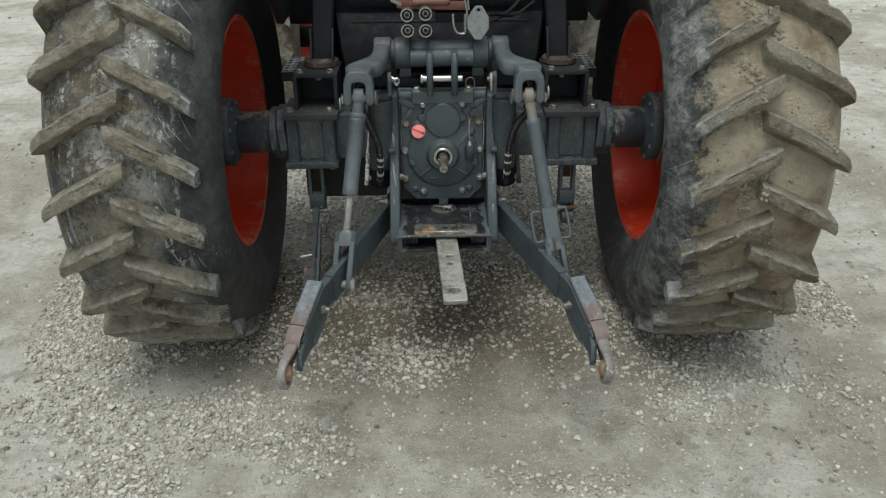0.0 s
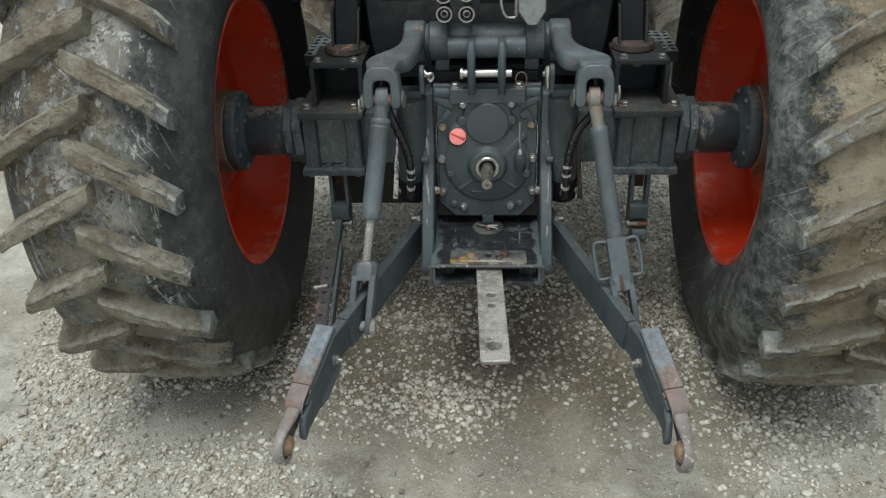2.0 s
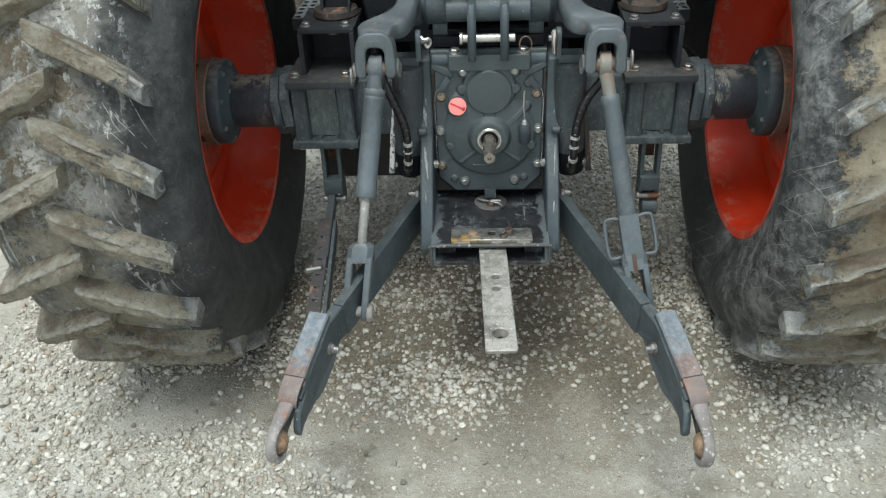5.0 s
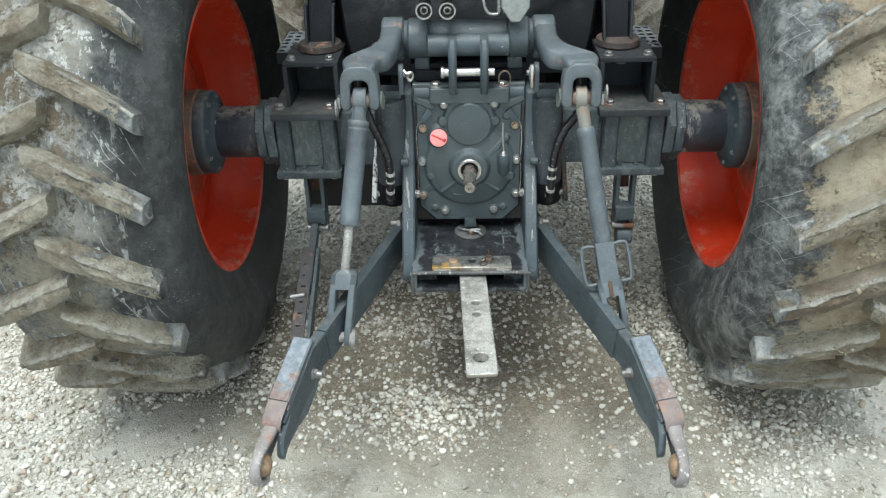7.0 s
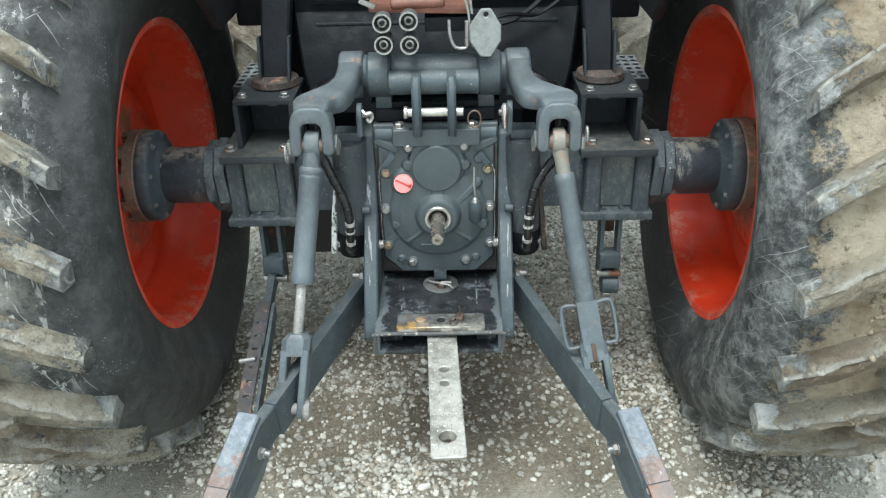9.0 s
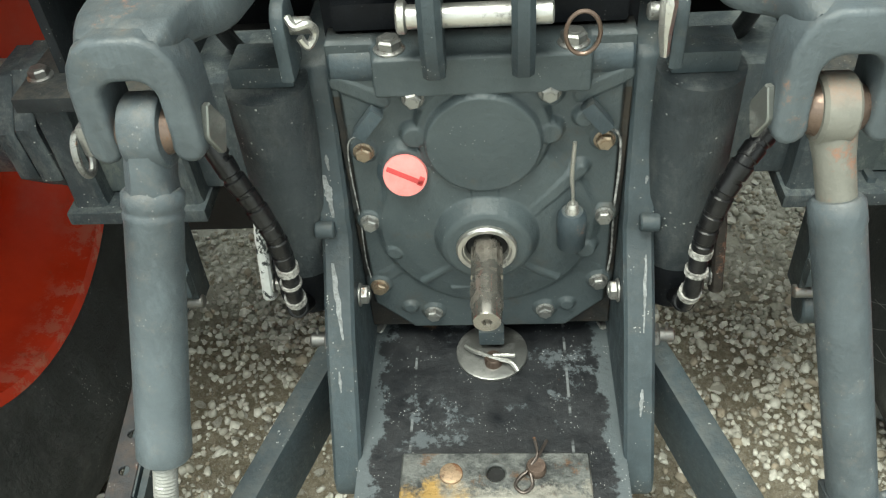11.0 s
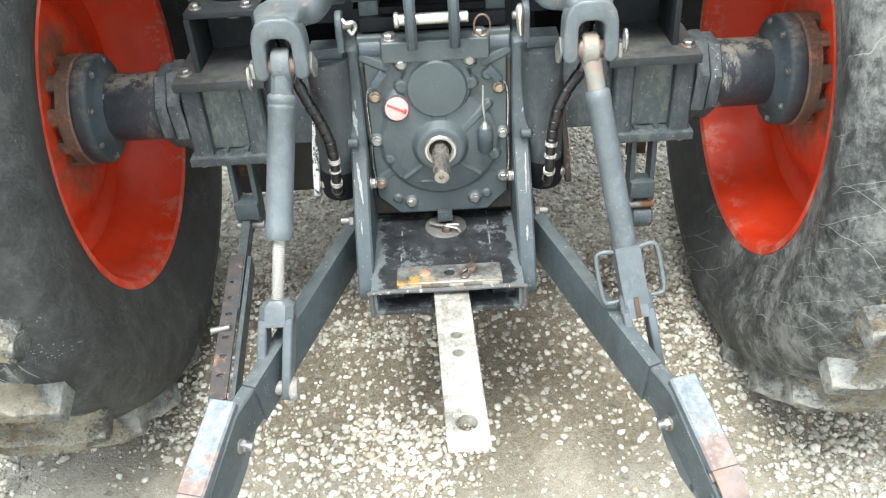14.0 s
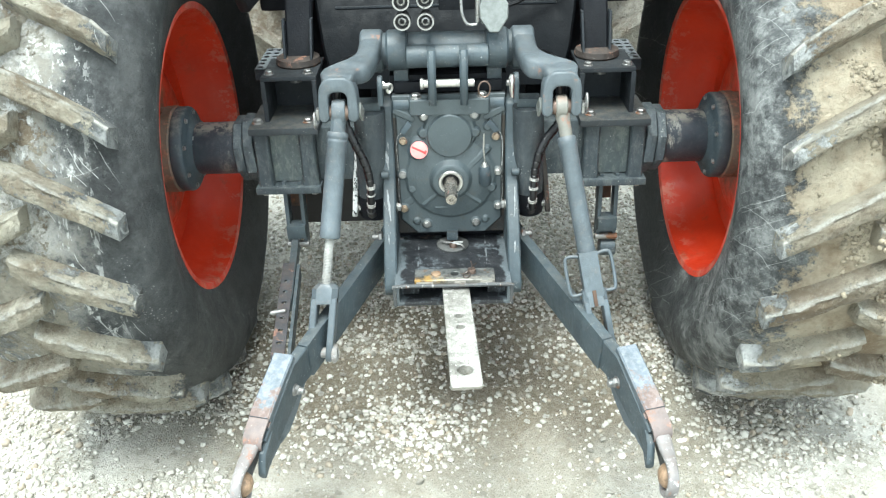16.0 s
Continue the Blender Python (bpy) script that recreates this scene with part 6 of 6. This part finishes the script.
def build_check_link(s):
    """The bracket under the axle box and the check link that hangs from it."""
    bm = bmesh.new()
    for x in (0.474, 0.524):
        bar(bm, (s * x, 0.33, 0.70), (s * x, 0.32, 0.475), 0.012, 0.05, (0, 1, 0), 0.002)
    bracket = part("check_bracket", bm, GREY, tractor, "grey bracket plates under the axle")
    bm = box(bmesh.new(), (0.060, 0.05, 0.045), pose(s * 0.499, 0.305, 0.535), 0.004)
    part("block", bm, GREY, bracket)
    part("pin", rod(bmesh.new(), (s * 0.463, 0.30, 0.485), (s * 0.535, 0.30, 0.485), 0.011, None, 16, 0.002), PADNUT, bracket)
    part("back_strip", bar(bmesh.new(), (s * 0.499, 0.39, 0.70), (s * 0.499, 0.39, 0.58), 0.05, 0.008, (0, 1, 0), 0.002), RUSTY, bracket)
    if s < 0:
        a, b = Vector((-0.507, 0.30, 0.488)), Vector((-0.452, -0.33, 0.470))
        d = (b - a).normalized()
        bm = bar(bmesh.new(), a, a + d * 0.36, 0.022, 0.044, (0, 0, 1), 0.004)
        rod(bm, a + Vector((-0.012, 0, 0)), a + Vector((0.012, 0, 0)), 0.026, None, 18, 0.002)
        bar(bm, a + d * 0.16 + Vector((0.018, 0, -0.006)), b + Vector((0.018, 0, -0.006)), 0.010, 0.046, (0, 0, 1), 0.002)
        link = part("check_link", bm, GREY, tractor, "grey telescopic check link with a row of holes")
        ln = (b - a).length - 0.16
        f = frame_of(a + d * 0.16, b, (0, 0, 1))
        m = f @ Matrix(((1, 0, 0, -0.010), (0, 0, 1, 0.018), (0, 1, 0, 0), (0, 0, 0, 1)))
        bm = slab(bmesh.new(), [(-0.018, 0), (0.018, 0), (0.018, ln), (-0.018, ln)], 0.006, m, [(0, ln * k, 0.0070) for k in (0.22, 0.34, 0.46, 0.62, 0.74, 0.86)], 0.001)
        part("holed_strap", bm, STRAP, link, "rust-marked strap with adjusting holes")
        q = a + d * 0.43
        part("pin", rod(bmesh.new(), q + Vector((-0.045, 0, 0.022)), q + Vector((0.0, 0, 0.030)), 0.007, None, 14, 0.002), PADNUT, link)
    else:
        bm = bar(bmesh.new(), (0.505, 0.325, 0.52), (0.508, 0.315, 0.43), 0.050, 0.03, (0, 1, 0), 0.008)
        rod(bm, (0.482, 0.312, 0.44), (0.532, 0.312, 0.44), 0.030, None, 20, 0.003)
        part("check_link", bm, GREY, tractor, "short folded check link end")


STRAP = paint("rusty_strap_paint", (0.034, 0.037, 0.042), (0.2, 0.17, 0.15), (0.11, 0.075, 0.055), 0.72, 0.4, 0.55, 0.36)
build_check_link(-1)
build_check_link(1)


def build_top():
    """Rockshaft, top link bracket, couplers, socket, cab mounts and the dark rear body."""
    bm = rod(bmesh.new(), (-0.238, 0.245, 1.128), (0.238, 0.245, 1.128), 0.050, None, 32, 0.004)
    rock = part("rockshaft", bm, GREY, tractor, "grey lift rockshaft")
    for s in (-1, 1):
        bm = bmesh.new()
        rod(bm, (s * 0.108, 0.205, 1.140), (s * 0.168, 0.205, 1.140), 0.056, None, 28, 0.006)
        box(bm, (0.042, 0.07, 0.10), pose(s * 0.130, 0.215, 1.10), 0.008)
        part("bearing_boss", bm, GREY, rock)
    bm = rod(bmesh.new(), (-0.112, 0.155, 1.135), (0.112, 0.155, 1.135), 0.031, None, 28, 0.003)
    bracket = part("top_link_bracket", bm, GREY, tractor, "grey top link bracket with two lugs")
    for x in (-0.043, 0.043):
        bm = bmesh.new()
        loft(bm, [oblong((x, y, z), (1, 0, 0), (0, 1, 0), 0.022, h, 0.25) for y, z, h in ((0.125, 1.165, 0.05), (0.112, 1.14, 0.06), (0.105, 1.05, 0.055), (0.108, 1.015, 0.035))])
        part("bracket_lug", bm, GREY, bracket)
    bm = rod(bmesh.new(), (-0.072, 0.112, 1.072), (0.072, 0.112, 1.072), 0.0115, None, 18, 0.002)
    rod(bm, (-0.076, 0.112, 1.072), (-0.066, 0.112, 1.072), 0.016, None, 18, 0.002)
    part("top_link_pin", bm, STEEL, bracket, "worn bright steel pin")
    ring = [Vector((0.098 + 0.016 * math.cos(a), 0.095, 1.058 + 0.022 * math.sin(a))) for a in [2 * math.pi * k / 14 for k in range(15)]]
    part("ring_clip", tube(bmesh.new(), ring, 0.0022, 8, 2), BRONZE, bracket)
    bm = box(bmesh.new(), (0.30, 0.05, 0.03), pose(0, 0.19, 1.045), 0.004)
    part("cross_plate", bm, DARK, tractor)
    # couplers
    bm = box(bmesh.new(), (0.25, 0.05, 0.024), pose(-0.030, 0.215, 1.306, 0, 2, 0), 0.008)
    rod(bm, (-0.10, 0.20, 1.314), (0.03, 0.20, 1.318), 0.014, None, 16, 0.003)
    block = part("valve_block", bm, REDBLOCK, tractor, "red-brown hydraulic valve block")
    for x, z in ((-0.118, 1.284), (-0.055, 1.288), (-0.117, 1.232), (-0.055, 1.231)):
        m = frame_of((x, 0.215, z), (x, 0.0, z + 0.012))
        bm = lathe(bmesh.new(), [(0.017, 0.0), (0.017, 0.05), (0.023, 0.054), (0.0235, 0.085), (0.022, 0.09), (0.018, 0.09), (0.018, 0.07), (0.0, 0.07)], m, 26, caps=False)
        c = part("coupler", bm, COUPLER, block, "hydraulic quick coupler with bright rim")
        bm = lathe(bmesh.new(), [(0.0225, 0.088), (0.0225, 0.0925), (0.0185, 0.0925), (0.0185, 0.088)], m, 28, closed=True)
        lathe(bm, [(0.011, 0.070), (0.011, 0.084), (0.007, 0.086), (0.006, 0.074)], m, 18, closed=True)
        part("coupler_rim", bm, RIMZINC, c)
    part("coupler_tab", box(bmesh.new(), (0.04, 0.01, 0.012), pose(-0.155, 0.17, 1.325, 0, 25, 0), 0.003), ZINC, block)
    bm = box(bmesh.new(), (0.16, 0.05, 0.035), pose(0.06, 0.22, 1.265), 0.005)
    part("valve_bar", bm, DARK, block)
    # trailer socket: body, lozenge cover, wire handle
    bm = box(bmesh.new(), (0.05, 0.06, 0.06), pose(0.118, 0.19, 1.245), 0.01)
    sock = part("trailer_socket", bm, SOCKETGREY, tractor, "grey trailer socket with a hinged cover")
    m = frame_of((0.128, 0.150, 1.255), (0.15, -1, 1.37), (0, 0, 1))
    out = [(0.012, 0.058), (-0.012, 0.058), (-0.040, 0.018), (-0.040, -0.018), (-0.014, -0.056), (0.012, -0.056), (0.036, -0.018), (0.036, 0.018)]
    part("socket_cover", slab(bmesh.new(), out, 0.012, m, [(0, 0.044, 0.006)], 0.003), SOCKETGREY, sock)
    part("hinge", rod(bmesh.new(), (0.083, 0.150, 1.285), (0.083, 0.150, 1.225), 0.006, None, 12, 0.001), ZINC, sock)
    bm = tube(bmesh.new(), [(0.040, 0.16, 1.285), (0.042, 0.15, 1.25), (0.055, 0.148, 1.222), (0.080, 0.148, 1.220)], 0.004, 8)
    part("wire_hook", bm, ZINC, sock)
    bm = tube(bmesh.new(), [(0.070, 0.16, 1.40), (0.078, 0.155, 1.34), (0.088, 0.15, 1.29), (0.082, 0.15, 1.22)], 0.003, 8)
    tube(bm, [(0.09, 0.16, 1.40), (0.09, 0.155, 1.35), (0.095, 0.152, 1.30)], 0.003, 8)
    part("socket_cable", bm, SOCKETGREY, sock)


RIMZINC = metal("grimy_coupler_rim", (0.36, 0.36, 0.345), 0.4, 0.1, (0.05, 0.05, 0.048), 90)
COUPLER = paint("grimy_coupler", (0.05, 0.05, 0.05), (0.3, 0.3, 0.3), (0.12, 0.11, 0.1), 0.66, 0.5, 0.5)
build_top()


def build_body():
    """The dark rear body under the cab, its posts on rubber mounts, fenders, steps, an unseen roof that blocks the sky
    and a dark filler block.
    """
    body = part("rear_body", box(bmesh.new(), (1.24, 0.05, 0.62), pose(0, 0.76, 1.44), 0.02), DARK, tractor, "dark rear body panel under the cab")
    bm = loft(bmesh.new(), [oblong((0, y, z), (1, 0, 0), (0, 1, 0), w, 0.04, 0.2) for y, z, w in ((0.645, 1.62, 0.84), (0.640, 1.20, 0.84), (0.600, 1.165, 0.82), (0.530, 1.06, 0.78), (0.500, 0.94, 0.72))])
    # Dark sheet added to close the light gaps above the axle boxes.
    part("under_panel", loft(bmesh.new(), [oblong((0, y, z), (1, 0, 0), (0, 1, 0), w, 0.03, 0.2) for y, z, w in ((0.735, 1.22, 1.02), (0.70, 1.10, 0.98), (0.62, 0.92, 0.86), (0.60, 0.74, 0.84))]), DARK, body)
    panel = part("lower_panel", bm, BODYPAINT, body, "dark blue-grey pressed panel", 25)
    for x, w in ((-0.245, 0.24), (0.235, 0.26)):
        for z in (1.235, 1.290, 1.345):
            part("panel_rib", box(bmesh.new(), (w, 0.02, 0.030), pose(x, 0.620, z), 0.008), BODYPAINT, panel)
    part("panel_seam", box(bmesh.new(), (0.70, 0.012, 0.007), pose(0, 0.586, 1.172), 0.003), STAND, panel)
    bm = tube(bmesh.new(), [(0.13, 0.50, 1.18), (0.22, 0.52, 1.19), (0.30, 0.56, 1.24), (0.36, 0.58, 1.33)], 0.007, 8)
    tube(bm, [(0.12, 0.45, 1.20), (0.20, 0.48, 1.215), (0.29, 0.54, 1.20), (0.37, 0.56, 1.25)], 0.006, 8)
    part("panel_cable", bm, HOSE, panel)
    part("cab_floor", box(bmesh.new(), (1.24, 1.6, 0.05), pose(0, 1.54, 1.155), 0.02), DARK, body)
    # Roof and pillars are out of view, added to keep sky light off the body.
    part("cab_roof", box(bmesh.new(), (1.3, 1.6, 0.10), pose(0, 1.45, 2.72), 0.04), DARK, body)
    for s in (-1, 1):
        for y0, y1 in ((0.78, 0.80), (2.28, 2.16)):
            part("cab_pillar", bar(bmesh.new(), (s * 0.58, y0, 1.16), (s * 0.56, y1, 2.70), 0.06, 0.07, (0, 1, 0), 0.01), DARK, body)
    bm = loft(bmesh.new(), [oblong((0, y, z), (1, 0, 0), (0, 0, 1), w, h, 0.22) for y, z, w, h in ((2.25, 1.28, 0.70, 0.62), (2.9, 1.22, 0.66, 0.58), (3.35, 1.12, 0.58, 0.46), (3.48, 1.06, 0.46, 0.32))])
    part("hood", bm, DARK, tractor, "dark engine hood")
    bm = rod(bmesh.new(), (-0.92, 2.85, 0.60), (0.92, 2.85, 0.60), 0.07, None, 20, 0.004)
    box(bm, (0.36, 0.9, 0.30), pose(0, 2.85, 0.82), 0.03)
    part("front_axle", bm, DARK, tractor, "dark front axle beam")
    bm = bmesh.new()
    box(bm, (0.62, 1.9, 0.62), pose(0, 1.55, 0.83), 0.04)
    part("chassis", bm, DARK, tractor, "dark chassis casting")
    dy, dz = 0.06, 0.014
    for s in (-1, 1):
        # fender: crown over the wheel and the inner wall beside it
        bm = bmesh.new()
        secs = []
        for k in range(10):
            a = radians(64 + 10 * k)
            secs.append([(s * x, AXLE_Y - r * math.cos(a), AXLE_Z + r * math.sin(a)) for x, r in ((0.58, 0.98), (1.26, 0.98), (1.26, 0.995), (0.58, 0.995))])
        loft(bm, secs)
        slab(bm, [(0.38, 1.185), (1.5, 1.185), (1.5, 2.0), (0.25, 2.0), (0.06, 1.75), (0.10, 1.45)], 0.03, Matrix(((0, 0, s, s * 0.600), (1, 0, 0, 0.12), (0, 1, 0, 0), (0, 0, 0, 1))), bevel=0.004)
        part("fender", bm, BLACKPLASTIC, tractor, "black wheel fender")
        # cab post on its mount
        bm = bmesh.new()
        loft(bm, [oblong((s * x, y + dy, z + dz), (1, 0, 0), (0, 1, 0), w, h, 0.1) for x, y, z, w, h in ((0.458, 0.42, 1.040, 0.074, 0.05), (0.456, 0.47, 1.15, 0.080, 0.06), (0.452, 0.56, 1.30, 0.088, 0.07), (0.45, 0.63, 1.45, 0.10, 0.08))])
        post = part("cab_post", bm, DARK, tractor, "dark cab post on a rubber mount")
        for k in (-1, 1):
            bm = loft(bmesh.new(), [oblong((s * 0.458 + k * x, y + dy, z + dz), (1, 0, 0), (0, 1, 0), 0.008, 0.03, 0.2) for x, y, z in ((0.040, 0.390, 1.038), (0.041, 0.404, 1.075), (0.043, 0.436, 1.15))])
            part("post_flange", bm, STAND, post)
        part("post_foot", box(bmesh.new(), (0.086, 0.03, 0.010), pose(s * 0.458, 0.392 + dy, 1.034 + dz), 0.003), GREY, post)
        part("mount_pad", lathe(bmesh.new(), [(0.066, 0), (0.070, 0.006), (0.066, 0.022), (0.05, 0.030)], pose(s * 0.465, 0.42 + dy, 1.015 + dz), 28), PADRUST, post)
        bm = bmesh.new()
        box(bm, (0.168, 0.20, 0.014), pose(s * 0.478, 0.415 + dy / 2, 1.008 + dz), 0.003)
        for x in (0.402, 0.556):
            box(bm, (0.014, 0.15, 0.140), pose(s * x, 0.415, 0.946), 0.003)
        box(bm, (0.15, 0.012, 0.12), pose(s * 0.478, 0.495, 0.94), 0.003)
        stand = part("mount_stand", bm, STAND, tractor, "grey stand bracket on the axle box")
        part("mount_nut", lathe(bmesh.new(), [(0.045, 0.0), (0.045, -0.012), (0.02, -0.02), (0.018, -0.04)], pose(s * 0.478, 0.41 + dy, 1.000 + dz), 20), PADNUT, stand)
        for dx in (-0.055, 0.062):
            bolt(stand, (s * (0.478 + dx), 0.375, 1.015 + dz), (0, 0, 1), 0.012, ZINC)
        # small hoses behind the arms
        bm = tube(bmesh.new(), [(s * 0.20, 0.33, 1.10), (s * 0.27, 0.30, 1.09), (s * 0.33, 0.33, 1.04), (s * 0.35, 0.40, 0.92)], 0.016, 10)
        part("pipe", bm, HOSE, tractor)
        bm = tube(bmesh.new(), [(s * 0.25, 0.40, 1.05), (s * 0.31, 0.36, 1.02), (s * 0.34, 0.36, 0.95), (s * 0.33, 0.42, 0.85)], 0.011, 10)
        part("pipe", bm, HOSE, tractor)
    # steps with perforated treads
    for x0, x1, y0, y1, z in ((-0.69, -0.50, 0.84, 1.10, 0.90), (0.51, 0.69, 0.84, 1.10, 0.90), (-0.72, -0.54, 1.2, 1.46, 0.58)):
        m = pose(x0, y0, z)
        nx, ny = 6, 6
        w, h = x1 - x0, y1 - y0
        bm = slab(bmesh.new(), [(0, 0), (w, 0), (w, h), (0, h)], 0.006, m, [(w * (i + 0.5) / nx, h * (j + 0.5) / ny, 0.011) for i in range(nx) for j in range(ny)], 0)
        step = part("step", bm, STEPMET, tractor, "perforated metal step")
        bm = box(bmesh.new(), (w, 0.008, 0.04), pose((x0 + x1) / 2, y0 - 0.004, z - 0.014), 0.002)
        box(bm, (0.008, h, 0.04), pose(x1 if x0 < 0 else x0, (y0 + y1) / 2, z - 0.016), 0.002)
        part("step_rim", bm, GREY, step)
    # Black block added where the space under the axle lies in shade.
    bm = box(bmesh.new(), (0.34, 0.74, 0.36), pose(-0.40, 0.87, 0.635), 0.02)
    part("belly_tank", bm, BLACKPLASTIC, tractor, "dark block that fills the shaded void under the chassis")
    # flat hangers beside the cylinder feet, one of them painted white
    for s in (-1, 1):
        rows = [(0.264, 0.166, 0.905, 0.034), (0.268, 0.163, 0.845, 0.036), (0.277, 0.154, 0.770, 0.038), (0.284, 0.148, 0.690, 0.040), (0.286, 0.146, 0.674, 0.036), (0.287, 0.145, 0.664, 0.026), (0.2875, 0.145, 0.659, 0.012)]
        bm = loft(bmesh.new(), [oblong((s * x, y, z), (1, 0, 0), (0, 1, 0), 0.015, h, 0.2) for x, y, z, h in glide(rows, 3)])
        hanger = part("cylinder_hanger", bm, WHITECHIP if s < 0 else PADRUST, tractor, "chipped white hanger plate" if s < 0 else "rusty grey hanger plate")
        bolt(hanger, (s * 0.2765, 0.140, 0.690), (-s, 0, 0), 0.011, ZINC)


PADRUST = paint("rust_stained_pad", (0.035, 0.028, 0.024), (0.2, 0.13, 0.09), (0.12, 0.09, 0.07), 0.7, 0.4, 0.65, 0.35)
BLACKPLASTIC = plain("black_plastic", (0.010, 0.010, 0.011), 0.6, 0.3, 20)
STEPMET = metal("galvanised_step", (0.24, 0.25, 0.25), 0.5, 0.1)
build_body()


def build_front_wheel(s):
    ax = frame_of((s * 0.86, 0, 0), (s, 0, 0))
    bm = lathe(bmesh.new(), [(0.06, 0.10), (0.20, 0.10), (0.28, 0.06), (0.30, 0.02), (0.335, 0.0), (0.34, 0.02), (0.31, 0.05), (0.31, 0.36), (0.34, 0.38), (0.30, 0.36), (0.28, 0.12), (0.06, 0.13)], ax, 40, closed=True)
    w = part("front_wheel", bm, RIM, tractor, "orange front rim with a muddy tyre")
    w.location = (0, 2.85, 0.60)
    bm = lathe(bmesh.new(), [(0.32, 0.01), (0.40, -0.02), (0.50, -0.025), (0.56, 0.0), (0.58, 0.06), (0.59, 0.19), (0.58, 0.32), (0.56, 0.38), (0.50, 0.405), (0.40, 0.40), (0.32, 0.37)], ax, 64, closed=True)
    part("tyre", bm, RUBBER_F, w)
    for outer in (False, True):
        bm = bmesh.new()
        secs = []
        for k in range(5):
            u = k / 4
            x = 0.86 + (0.0 + 0.2 * u if not outer else 0.38 - 0.2 * u)
            secs.append([(s * x, -r * math.cos(radians(14 * u + da)), r * math.sin(radians(14 * u + da))) for da, r in ((-3.6, 0.55), (-2.4, 0.63), (2.4, 0.63), (3.6, 0.55))])
        me = mesh_from("tread_lug", loft(bm, secs), RUBBER_F, 40)
        for k in range(18):
            ob = new("tread_lug", me)
            ob.parent = w
            ob.matrix_basis = pose(0, 0, 0, -(20 * k + 10 * outer), 0, 0)


build_front_wheel(-1)
build_front_wheel(1)
build_stones()
build_big_stones()
